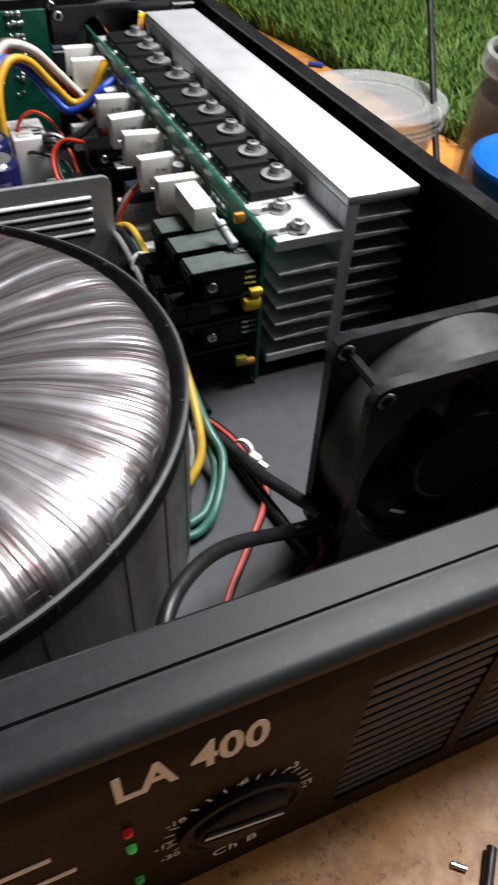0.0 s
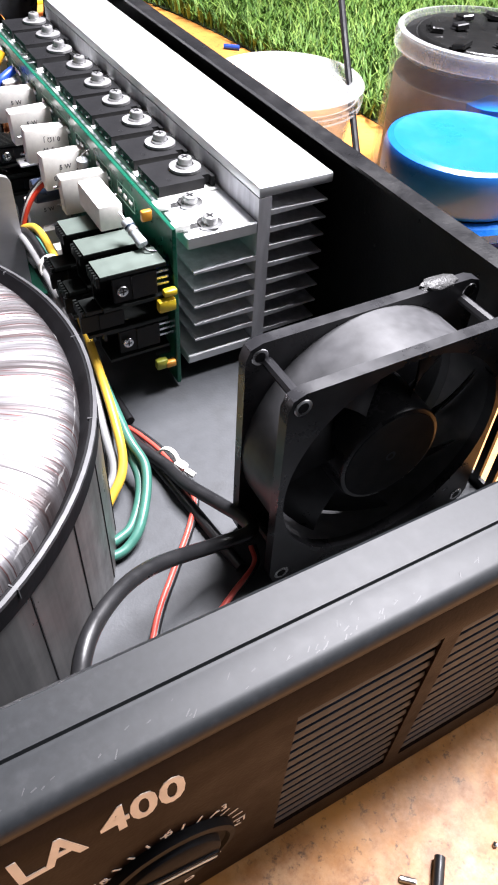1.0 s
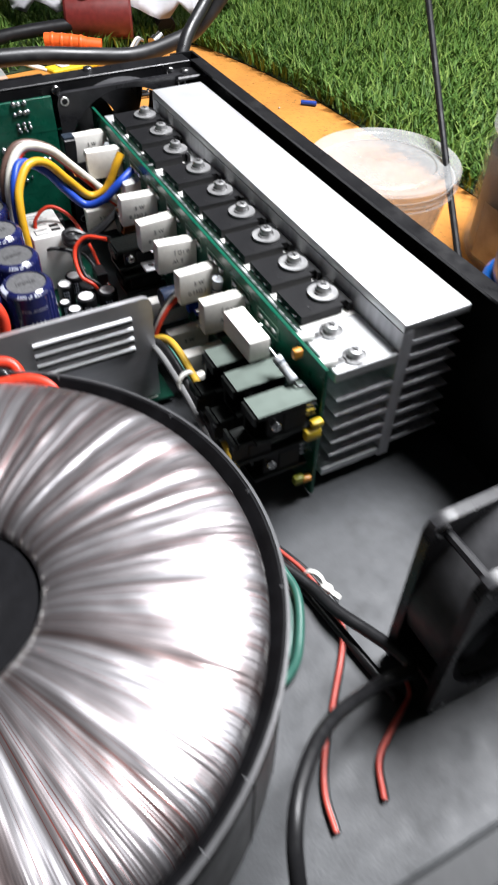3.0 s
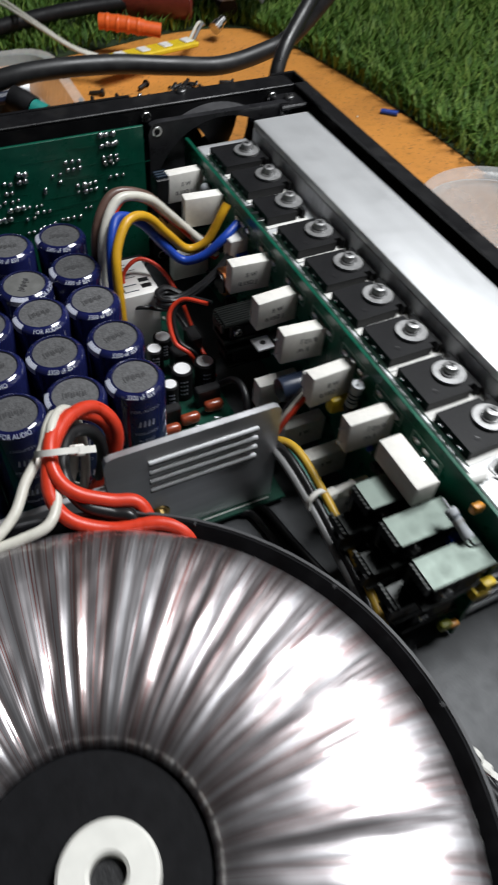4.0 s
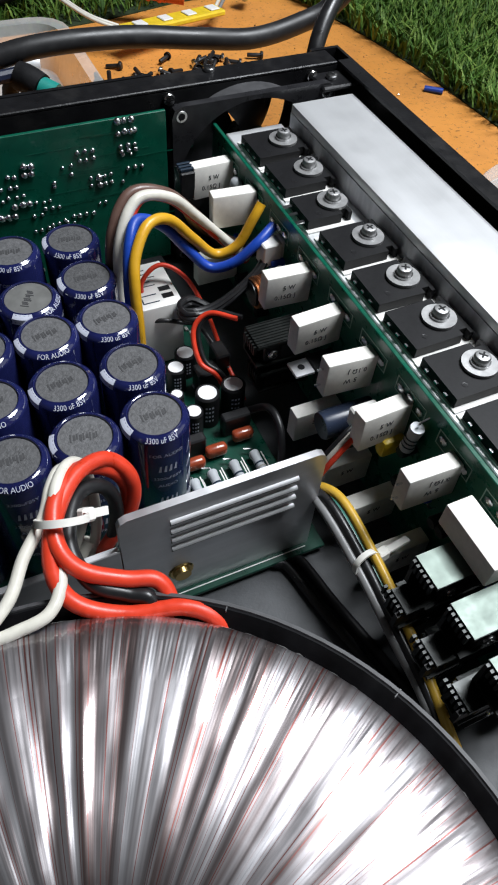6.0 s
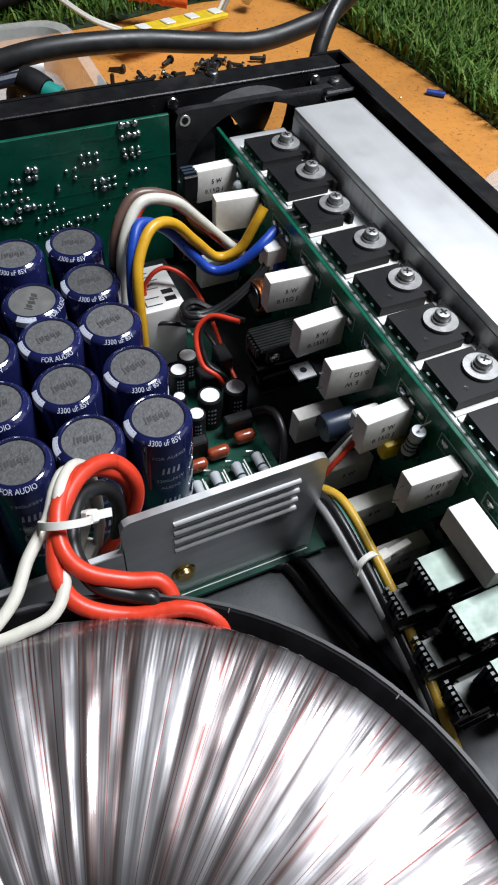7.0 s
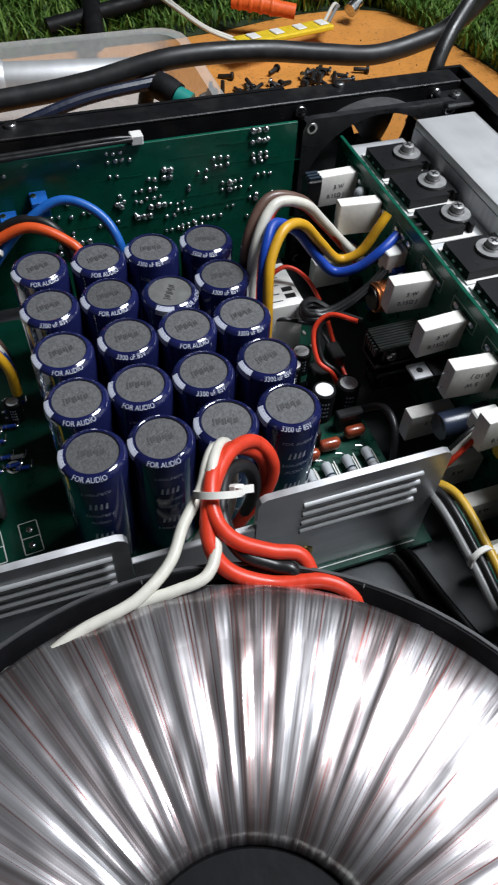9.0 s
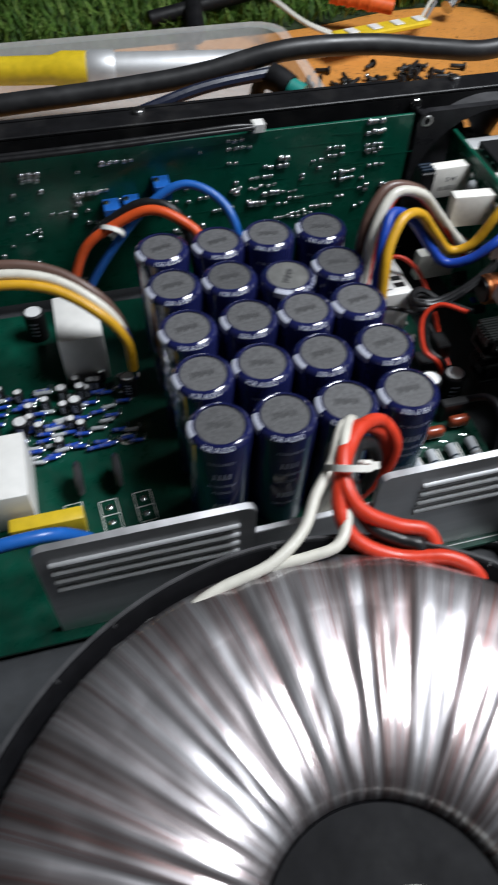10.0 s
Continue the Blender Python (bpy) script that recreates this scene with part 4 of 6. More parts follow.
def cement(name_at, dims, label="white cement power resistor with printed rating", text=("5 W", "0.15"), group="cement resistors"):
    x, y, z = name_at
    lx, ly, lz = dims
    t = thing("cement_resistor", label, "resistor", (x, y, z), group)
    b = B(); box(b, -lx / 2, lx / 2, -ly / 2, ly / 2, -lz / 2, lz / 2, 0.0006, 2); part("body", b, CERAMIC, t)
    for dz in (-0.25, 0.25):
        b = B(); tube(b, [(lx / 2 - 0.0005, 0, dz * lz), (lx / 2 + 0.0022, 0, dz * lz)], 0.0004, 6, 1); part("lead", b, SOLDER, t)
    for i, w in enumerate(text):
        letters("lettering", w, 0.0028, INK, t, pose(-lx * (0.14 if i == 0 else 0.30), -ly / 2 - 0.00010, 0.0008 - 0.0042 * i, 90), 1.1, 0.95, 0.008)
    return t


for y, z, turn, text in ((0.3982, 0.0585, 4, ("5 W", "0.15Ω J")), (0.3742, 0.0590, -6, ()), (0.3240, 0.0565, -2, ("5 W", "0.15Ω J")), (0.2992, 0.0562, 2, ("5 W", "0.15Ω J")),
                         (0.2762, 0.0565, -3, None), (0.2530, 0.0550, 3, ("5 W", "0.15Ω J")), (0.2262, 0.0570, -2, None)):
    t = cement((XS - 0.0095, y, z), (0.0190, 0.0062, 0.0148), text=("5 W", "0.1Ω J") if text is None else text)
    t.matrix_basis = pose(XS - 0.0095, y, z, random.uniform(-3, 3), random.uniform(-2, 2) + (180 if text is None else 0), turn)
for x, y, z, dims in ((-0.0365, 0.2005, 0.0640, (0.0090, 0.0225, 0.0095)),):
    t = cement((x, y, z), dims, "white cement power resistor lying over the board parts", ())
for y, z in ((0.3870, 0.020), (0.2870, 0.0200), (0.2630, 0.0170), (0.2440, 0.0180), (0.2240, 0.0165)):
    cement((XS - 0.0112, y, z), (0.0200, 0.0062, 0.0145), "grey-white cement resistor low on the board", ("5 W",), "lower cement resistors")


def channel(at, screw=True, ribs=True, w=0.0240, d=0.0112, h=0.0140, top=None, label="black channel heatsink with a bolted transistor on the driver board", grooves=0):
    """A U-shaped little heatsink, open towards the front, with a transistor bolted inside."""
    t = thing("channel_heatsink", label, "heatsink", at, "channel heatsinks on the driver board")
    b = B(); prism(b, [(-d / 2, h / 2), (d / 2, h / 2), (d / 2, -h / 2), (-d / 2, -h / 2), (-d / 2, -h / 2 + 0.0012), (d / 2 - 0.0014, -h / 2 + 0.0012), (d / 2 - 0.0014, h / 2 - 0.0012), (-d / 2, h / 2 - 0.0012)], "x", -w / 2, w / 2)
    part("channel", b, ANOD, t)
    # thin sheet on the black channel; its paler default colour paints the top's reflection
    b = B(); box(b, -w / 2 + 0.0001, w / 2 - 0.0001, -d / 2 + 0.0001, d / 2 - 0.0001, h / 2 + 0.00005, h / 2 + 0.0003); part("top_face", b, top or ANOD_SHEEN, t)
    for k in range(grooves):
        y = -d / 2 + 0.0006 + (d - 0.0012) * k / (grooves - 1)
        b = B(); box(b, -w / 2 + 0.0002, w / 2 - 0.0002, y - 0.00022, y + 0.00022, h / 2 + 0.0003, h / 2 + 0.0007); part("groove_rib", b, ANOD, t)
    if ribs:
        for k in range(6):
            b = B(); box(b, -w / 2 - 0.0012, -w / 2, -d / 2 + 0.0012 + 0.0017 * k, -d / 2 + 0.0021 + 0.0017 * k, h / 2 - 0.0045, h / 2 - 0.0004); part("rib", b, ANOD, t)
    b = B(); box(b, -0.001, 0.0085, 0.0003 - d / 2, 0.0046 - d / 2, -h / 2 + 0.0022, h / 2 - 0.0022, 0.0003); part("transistor_body", b, EPOXY, t)
    b = B(); box(b, -0.0075, -0.001, 0.0008 - d / 2, 0.0024 - d / 2, -h / 2 + 0.0022, h / 2 - 0.0022); part("transistor_tab", b, EPOXY, t)
    if screw:
        s = part_of("screw", SMALL_SCREW, t, pose(-0.0045, 0.0008 - d / 2, 0, 90))
        part_of("slot", SMALL_CROSS, s)
    for k in (-0.0025, 0, 0.0025):
        b = B(); box(b, 0.0085, w / 2 + 0.0016, 0.0022 - d / 2, 0.0028 - d / 2, k - 0.0004, k + 0.0004); part("lead", b, SOLDER, t)
    return t


# pale colour for upward faces only, the sheen on black anodising painted in
ANOD_SHEEN = mat("grey_green_top_sheen", (0.13, 0.16, 0.14), 0.5, metal=0.6, vary=0.15, grain=120, stretch=(0.2, 1, 1), stains=0.3, stain_scale=90, stain_colour=(0.11, 0.14, 0.12))
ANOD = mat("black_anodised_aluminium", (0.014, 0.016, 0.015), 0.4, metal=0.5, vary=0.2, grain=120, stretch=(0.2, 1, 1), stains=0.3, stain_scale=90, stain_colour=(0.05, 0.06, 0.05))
SMALL_SCREW, SMALL_CROSS = screw_mesh(0.0021, 0.0014, STEEL), cross_mesh(0.0021, 0.0014)
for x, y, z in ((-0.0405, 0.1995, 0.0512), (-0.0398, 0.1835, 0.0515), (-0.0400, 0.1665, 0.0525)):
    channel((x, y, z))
for x, y, z in ((-0.0385, 0.1705, 0.0270), (-0.0385, 0.1865, 0.0260), (-0.0385, 0.2030, 0.0260)):
    channel((x, y, z), top=ANOD)
for x, y, z in ((-0.0530, 0.1990, 0.0400), (-0.0530, 0.1830, 0.0390), (-0.0520, 0.1690, 0.0390)):
    channel((x, y, z), screw=False, w=0.0110, d=0.0085, h=0.0110, top=ANOD, label="small black channel heatsink low on the driver board")
channel((-0.0420, 0.3130, 0.0400), h=0.011, w=0.022, d=0.0125, top=ANOD, grooves=9, label="black ribbed heatsink with a bolted transistor")
channel((-0.0400, 0.3120, 0.0250), h=0.010, w=0.022, screw=False, top=ANOD, grooves=8, label="black ribbed heatsink with a bolted transistor")
tab = thing("tab_transistor", "transistor with a bright punched metal tab", "transistor", (-0.038, 0.296, 0.040))
b = B(); box(b, -0.006, 0.002, -0.004, 0.004, 0, 0.0012, 0.0002); part("tab", b, BRUSHED, tab)
b = B(); lathe(b, [(0, 0.0013), (0.0014, 0.0013)], 16, (-0.002, 0, 0)); part("hole", b, EPOXY, tab)
b = B(); box(b, 0.002, 0.014, -0.005, 0.005, -0.002, 0.0018, 0.0003); part("body", b, EPOXY, tab)
b = B(); lathe(b, [(0, -0.0045 - 0.010), (0.0050, -0.0145), (0.0053, -0.0135), (0.0053, 0.0065), (0.0048, 0.0072), (0, 0.0072)], 28, (0, 0, 0), "x")
solo("film_capacitor", b, mat("dark_blue_sleeve", (0.02, 0.028, 0.05), 0.3, vary=0.2), "dark blue lying capacitor on the driver board", "capacitor", (-0.031, 0.2695, 0.0390))
# coil, yellow and orange bits, banded resistor near the front end of the board
coil = thing("choke_coil", "copper wire coil behind the resistors", "coil", (-0.0345, 0.3385, 0.043))
b = B(); tube(b, [(-0.006 + 0.0009 * k / 6, 0.0062 * math.cos(k * math.pi / 3), 0.0062 * math.sin(k * math.pi / 3)) for k in range(60)], 0.0006, 6, 2); part("winding", b, COPPER, coil)
b = B(); lathe(b, [(0, -0.007), (0.0052, -0.007), (0.0052, 0.005), (0, 0.005)], 20, (0, 0, 0), "x"); part("core", b, BLACK_PLASTIC, coil)


def axial(name, label, a, c, r, body, bands=(), lead=0.0):
    a, c = Vector(a), Vector(c)
    d = (c - a)
    q = d.to_track_quat("Z", "Y").to_matrix().to_4x4()
    t = thing(name, label, "resistor", a)
    t.matrix_basis = Matrix.Translation(a) @ q
    L_ = d.length
    b = B(); lathe(b, [(0, 0), (r * 0.9, 0), (r, r * 0.4), (r * 0.86, L_ * 0.25), (r * 0.86, L_ * 0.75), (r, L_ - r * 0.4), (r * 0.9, L_), (0, L_)], 16); part("body", b, body, t)
    for k, mm in enumerate(bands):
        z = L_ * (0.22 + 0.18 * k)
        b = B(); lathe(b, [(r * 0.97, z), (r * 0.97, z + L_ * 0.07)], 16); part("band", b, mm, t)
    if lead:
        b = B(); tube(b, [(0, 0, -lead), (0, 0, 0)], 0.0004, 6, 1); part("lead", b, SOLDER, t)
        b = B(); tube(b, [(0, 0, L_), (0, 0, L_ + lead * 0.6), (0.003, 0, L_ + lead)], 0.0004, 6, 3); part("lead", b, SOLDER, t)
    return t


GREY_BODY = mat("pale_grey_lacquer", (0.42, 0.44, 0.46), 0.4, vary=0.1)
axial("banded_resistor", "pale grey resistor with dark bands at the board edge", (-0.0345, 0.1800, 0.0670), (-0.0322, 0.1708, 0.0620), 0.0021, GREY_BODY, (GRILLE_GREY, CARD), 0.004)
axial("banded_resistor", "upright pale grey resistor with dark bands", (-0.0290, 0.2435, 0.0500), (-0.0290, 0.2420, 0.0622), 0.0026, GREY_BODY, (GRILLE_GREY, GRILLE_GREY, GRILLE_GREY), 0.004)
axial("banded_resistor", "small blue banded resistor", (-0.0270, 0.2330, 0.0420), (-0.0270, 0.2280, 0.0380), 0.0015, W_BLUE, (CARD,), 0.003)
YCAP, OCAP = mat("yellow_lacquer", (0.6, 0.42, 0.02), 0.4), mat("orange_lacquer", (0.62, 0.26, 0.03), 0.35)
for at, d, m_, lab in (((-0.0285, 0.1755, 0.0700), (0.0040, 0.0022, 0.0040), OCAP, "small orange drop capacitor"), ((-0.0290, 0.1600, 0.0430), (0.0070, 0.0034, 0.0050), YCAP, "small yellow box capacitor"),
                       ((-0.0275, 0.1600, 0.0480), (0.0052, 0.0030, 0.0026), YCAP, "small yellow box capacitor"), ((-0.0310, 0.1630, 0.0140), (0.0050, 0.0030, 0.0044), mat("olive_lacquer", (0.25, 0.26, 0.03), 0.4), "small olive box capacitor"),
                       ((-0.0275, 0.1625, 0.0135), (0.0045, 0.0028, 0.0030), OCAP, "small orange drop capacitor"), ((-0.0300, 0.2500, 0.0450), (0.0090, 0.0050, 0.0080), YCAP, "small yellow wound capacitor")):
    b = B(); box(b, -d[0] / 2, d[0] / 2, -d[1] / 2, d[1] / 2, -d[2] / 2, d[2] / 2, min(d) * 0.3, 2); solo("small_capacitor", b, m_, lab + " on the driver board", "capacitor", at)
# solder joints with white outlines on both faces of the driver board
b = B()
bmesh.ops.create_icosphere(b, subdivisions=1, radius=0.0013)
BLOB = mesh_of("solder_joint", b, SOLDER, 80)
b = B()
for s in ((-0.0085, -0.0081), (0.0081, 0.0085)):
    box(b, -0.00005, 0.00005, s[0], s[1], -0.0032, 0.0032)
for s in ((-0.0032, -0.0028), (0.0028, 0.0032)):
    box(b, -0.00005, 0.00005, -0.0081, 0.0081, s[0], s[1])
OUTLINE = mesh_of("print_outline", b, mat("faded_board_print", (0.3, 0.42, 0.36), 0.6))
for y in YS:
    part_of("print_outline", OUTLINE, side_board, pose(-0.0009, y - 0.29, 0.0605))
    for dy in (-0.0055, 0, 0.0055):
        part_of("solder_joint", BLOB, side_board, pose(-0.0010, y - 0.29 + dy, 0.0605 + random.uniform(-0.0006, 0.0006), 0, 90) @ Matrix.Diagonal((1.3, 1.6, 0.7, 1)))
TINY = mat("dark_board_print", (0.12, 0.2, 0.17), 0.6)
for k in range(46):
    y, z = random.uniform(-0.12, 0.125), random.uniform(0.012, 0.052)
    b = B()
    if k % 2:
        box(b, -0.0030, -0.0008, -0.0016, 0.0016, -0.0008, 0.0008, 0.0003)
        o = part("chip_part", b, random.choice((EPOXY, GREY_BODY, W_BLUE, CARD)), side_board)
    else:
        lathe(b, [(0, -0.0008), (0.0022, -0.0008), (0.0023, -0.0060), (0.0020, -0.0066), (0, -0.0066)], 14, (0, 0, 0), "x")
        o = part("small_can", b, random.choice((EPOXY, BLACK_PLASTIC, W_BLUE)), side_board)
    o.matrix_basis = pose(0, y, z, 0, 0, 0)
# ---- rear board: solder joints, blue trimmers, white socket ----
rb = random.Random(31)
joints = []
while len(joints) < 300:
    x0, z0 = rb.uniform(-0.135, 0.135), min(max(rb.gauss(0.044, 0.014), 0.008), 0.068)
    cols, rows, gap, s0 = rb.choice((1, 1, 1, 2, 2, 3, 4)), rb.choice((1, 1, 1, 2)), rb.choice((0.0025, 0.0036, 0.0050)), rb.choice((0.7, 0.85, 0.85, 1.0, 1.35))
    for i in range(cols):
        for j in range(rows):
            joints.append((min(x0 + 0.0030 * i + rb.uniform(-0.0004, 0.0004), 0.138), min(z0 + gap * j + rb.uniform(-0.0004, 0.0004), 0.073), s0 * rb.uniform(0.85, 1.1)))
for x, z, s in joints[:300]:
    part_of("solder_joint", BLOB, rear_board, pose(x, -0.0004, z) @ Matrix.Diagonal((s, s * 0.9, s, 1)))
b = B()
for k in range(60):
    x, z, w = random.uniform(-0.13, 0.13), random.uniform(0.008, 0.072), random.uniform(0.006, 0.03)
    box(b, x, x + w, -0.00042, -0.00038, z, z + 0.0005)
tagged(part("trace", b, mat("raised_board_trace", (0.004, 0.085, 0.05), 0.35, coat=0.3), rear_board), kind="stuff")
for x, z in ((-0.1877, 0.0539), (-0.1788, 0.0547), (-0.1649, 0.0620)):
    t = thing("trimmer", "blue box trimmer on the rear board", "trimmer", (x, 0.4140, z))
    b = B(); box(b, -0.0035, 0.0035, -0.0045, 0.0045, -0.0036, 0.0036, 0.0003); part("body", b, W_AZURE, t)
    b = B(); lathe(b, [(0.0012, 0.0036), (0.0012, 0.0042), (0, 0.0042)], 12, (-0.002, 0.001, 0)); part("adjuster", b, BRASS, t)
b = B(); box(b, -0.0026, 0.0026, -0.002, 0.003, -0.002, 0.0022, 0.0004); solo("wire_socket", b, WHITE_PLASTIC, "small white wire socket on top of the rear board", "connector", (-0.1204, 0.4185, 0.0826))

# ---- parts on the power supply board ----
ZB = 0.0047


def relay(at, dims, label, text=True):
    t = thing("relay", label, "relay", at)
    lx, ly, lz = dims
    b = B(); box(b, -lx / 2, lx / 2, -ly / 2, ly / 2, 0, lz, 0.0006, 2); part("case", b, WHITE_PLASTIC, t)
    if text:
        for i in range(5):
            b = B(); box(b, -lx * 0.38, lx * (0.02 + 0.08 * (i % 3)), ly * (0.34 - 0.09 * i), ly * (0.34 - 0.09 * i) + 0.0005, lz, lz + 0.0001); part("print_bar", b, INK, t)
        b = B(); box(b, -lx * 0.36, lx * 0.02, -ly * 0.38, -ly * 0.36, lz, lz + 0.0001); box(b, -lx * 0.36, lx * 0.02, -ly * 0.22, -ly * 0.20, lz, lz + 0.0001); box(b, -lx * 0.36, -lx * 0.33, -ly * 0.36, -ly * 0.22, lz, lz + 0.0001)
        part("print_diagram", b, GRILLE_GREY, t)
        b = B(); box(b, lx * 0.12, lx * 0.38, -ly * 0.18, -ly * 0.08, lz, lz + 0.0001); box(b, lx * 0.12, lx * 0.38, -ly * 0.34, -ly * 0.24, lz, lz + 0.0001); part("print_mark", b, BLACK_PLASTIC, t)
    return t


relay((-0.0752, 0.3650, ZB), (0.0185, 0.0285, 0.0320), "white printed relay on the power supply board")
relay((-0.2115, 0.3755, ZB), (0.0190, 0.0290, 0.0260), "white relay on the power supply board", False)
relay((-0.2540, 0.3060, ZB), (0.0300, 0.0300, 0.0210), "large white relay on the power supply board", False)
b = B(); box(b, -0.0135, 0.0135, -0.003, 0.003, 0, 0.0110, 0.0008, 2); solo("box_capacitor", b, YCAP, "yellow box capacitor beside the white relay", "capacitor", (-0.2350, 0.2860, ZB))


def small_cap(x, y, h, r, label, top=None):
    t = thing("small_capacitor", label, "capacitor", (x, y, ZB), "small capacitors on the board")
    b = B(); lathe(b, [(0, 0), (r, 0), (r, h - 0.0006), (r - 0.0006, h), (r * 0.78, h), (r * 0.78, h - 0.0003), (0, h - 0.0003)], 24); part("sleeve", b, EPOXY, t)
    b = B(); lathe(b, [(r * 0.77, h - 0.0002), (0, h - 0.0001)], 24); part("can_top", b, top or CAN_ALU, t)
    b = B()
    for a0 in (200, 215, 230):
        for k in range(4):
            a = radians(a0 + 40)
            z0 = h * (0.25 + 0.15 * k)
            vs = [b.verts.new(((r + 0.0001) * math.cos(aa), (r + 0.0001) * math.sin(aa), z)) for aa, z in ((a, z0), (a + 0.16, z0), (a + 0.16, z0 + 0.001), (a, z0 + 0.001))]
            b.faces.new(vs)
    part("side_print", b, SILVER_PRINT, t)
    return t


for x, y, h, r in ((-0.0705, 0.3135, 0.0168, 0.0050), (-0.0590, 0.3140, 0.0168, 0.0050), (-0.0785, 0.3080, 0.0150, 0.0038), (-0.0760, 0.3345, 0.0130, 0.0042), (-0.0800, 0.3230, 0.0100, 0.0030), (-0.0690, 0.3420, 0.0120, 0.0046),
                   (-0.1952, 0.3500, 0.0110, 0.0034), (-0.2310, 0.3960, 0.0150, 0.0048), (-0.2190, 0.3450, 0.0080, 0.0028), (-0.2240, 0.3540, 0.0070, 0.0026), (-0.2420, 0.3380, 0.0080, 0.0034), (-0.2160, 0.3520, 0.0085, 0.0024)):
    small_cap(x, y, h, r, "small black electrolytic capacitor with a bright can top")
for x, y, s in ((-0.0745, 0.2945, 0), (-0.0615, 0.2980, 0), (-0.0850, 0.2915, 0)):
    b = B(); box(b, -0.0046, 0.0046, -0.0022, 0.0022, 0.001, 0.0068, 0.0018, 3); solo("film_capacitor", b, mat("red_brown_lacquer", (0.27, 0.05, 0.02), 0.28, vary=0.15, coat=0.4), "red-brown dipped film capacitor on the board", "capacitor", (x, y, ZB), "film capacitors on the board")
for x, y, d in ((-0.0620, 0.3040, (0.0120, 0.0046, 0.0105)), (-0.0820, 0.2990, (0.009, 0.0045, 0.010)), (-0.0640, 0.3300, (0.010, 0.008, 0.012)), (-0.0560, 0.3350, (0.006, 0.010, 0.016)), (-0.0900, 0.3850, (0.012, 0.012, 0.012)), (-0.0650, 0.3960, (0.014, 0.008, 0.018))):
    b = B(); box(b, -d[0] / 2, d[0] / 2, -d[1] / 2, d[1] / 2, 0, d[2], 0.0006); solo("box_component", b, BLACK_PLASTIC, "black moulded component on the power supply board", "component", (x, y, ZB))
for k, (x, y) in enumerate(((-0.0800, 0.2805), (-0.0705, 0.2815), (-0.0610, 0.2830), (-0.0880, 0.2790))):
    axial("banded_resistor", "pale grey power resistor lying on the board", (x, y - 0.0055, ZB + 0.003), (x, y + 0.0055, ZB + 0.003), 0.0022, GREY_BODY, (CARD, GRILLE_GREY), 0.003)
    for s in (-0.0042, 0.0042):
        b = B(); box(b, s - 0.00025, s + 0.00025, -0.007, 0.007, 0, 0.00008); o = part("print_line", b, WHITE_PRINT, main_board); o.matrix_basis = pose(x + 0.19, y - 0.33, 0.00165)
for x, y in ((-0.2215, 0.3035), (-0.2065, 0.3040)):
    b = B(); lathe(b, [(0, -0.0016), (0.0060, -0.0014), (0.0072, 0), (0.0060, 0.0014), (0, 0.0016)], 24, (0, 0, 0.0078), "x"); solo("disc_capacitor", b, mat("dark_disc_lacquer", (0.03, 0.03, 0.032), 0.4), "dark disc capacitor standing on the board", "capacitor", (x, y, ZB))
for x, y, w, l in ((-0.100 - 0.015, 0.243, 0.055, 0.0004),):
    b = B(); box(b, 0, w, 0, l, 0, 0.00008); o = part("print_line", b, WHITE_PRINT, main_board); o.matrix_basis = pose(x + 0.19, y + 0.0012 - 0.33, 0.00165)
b = B(); lathe(b, [(0.0022, 0), (0.0032, 0), (0.0032, 0.0001), (0.0022, 0.0001)], 28, closed=True); o = part("print_ring", b, WHITE_PRINT, main_board); o.matrix_basis = pose(-0.2001 + 0.19, 0.3247 - 0.33, 0.00165)
# rows of tiny parts left of the bank
for k in range(120):
    x, y = random.uniform(-0.262, -0.196), random.uniform(0.318, 0.362)
    if k % 5 == 0:
        small_cap(x, y, 0.006, 0.0022, "tiny black capacitor with a bright top")
    else:
        t = axial("banded_resistor", "tiny blue banded resistor on the board", (x, y, ZB + 0.0018), (x + 0.0052, y + random.uniform(-0.0006, 0.0006), ZB + 0.0018), 0.0010, random.choice((W_BLUE, GREY_BODY, mat("teal_lacquer", (0.05, 0.18, 0.24), 0.4) if k == 1 else W_BLUE)), (CARD,), 0.0012)
        tagged(t, group="tiny resistors on the board")
for k in range(46):
    x, y = random.uniform(-0.090, -0.056), random.uniform(0.30, 0.40)
    b = B(); box(b, -0.0012, 0.0012, -0.0007, 0.0007, 0, 0.0012, 0.0002)
    o = part("chip_part", b, random.choice((EPOXY, GREY_BODY, CARD)), main_board)
    o.matrix_basis = pose(x + 0.19, y - 0.33, 0.0016, 0, 0, random.choice((0, 90)))

# black plug block and clear lumps round the first resistors
pb = thing("plug_block", "black plug block beside the rear fan", "connector", (-0.0462, 0.3985, 0.0580))
b = B(); box(b, -0.0035, 0.0035, -0.004, 0.004, -0.006, 0.007, 0.0006); part("block", b, BLACK_PLASTIC, pb)
for k in range(3):
    b = B(); box(b, -0.0030, 0.0030, -0.0030 + 0.0022 * k, -0.0018 + 0.0022 * k, 0.0070, 0.0084, 0.0002); part("contact", b, GRILLE_GREY, pb)
for x, y, z, r in ((-0.0275, 0.3870, 0.0610, 0.0026), (-0.0300, 0.3365, 0.0520, 0.0028), (-0.0335, 0.3100, 0.0500, 0.0030), (-0.0280, 0.3860, 0.0560, 0.0022)):
    b = B(); lathe(b, [(r, -0.005), (r, 0), (r * 0.85, r * 0.5), (r * 0.5, r * 0.85), (0, r)], 18); solo("small_capacitor", b, GREY_BODY, "small pale round-topped capacitor between the resistors", "capacitor", (x, y, z))
b = B()
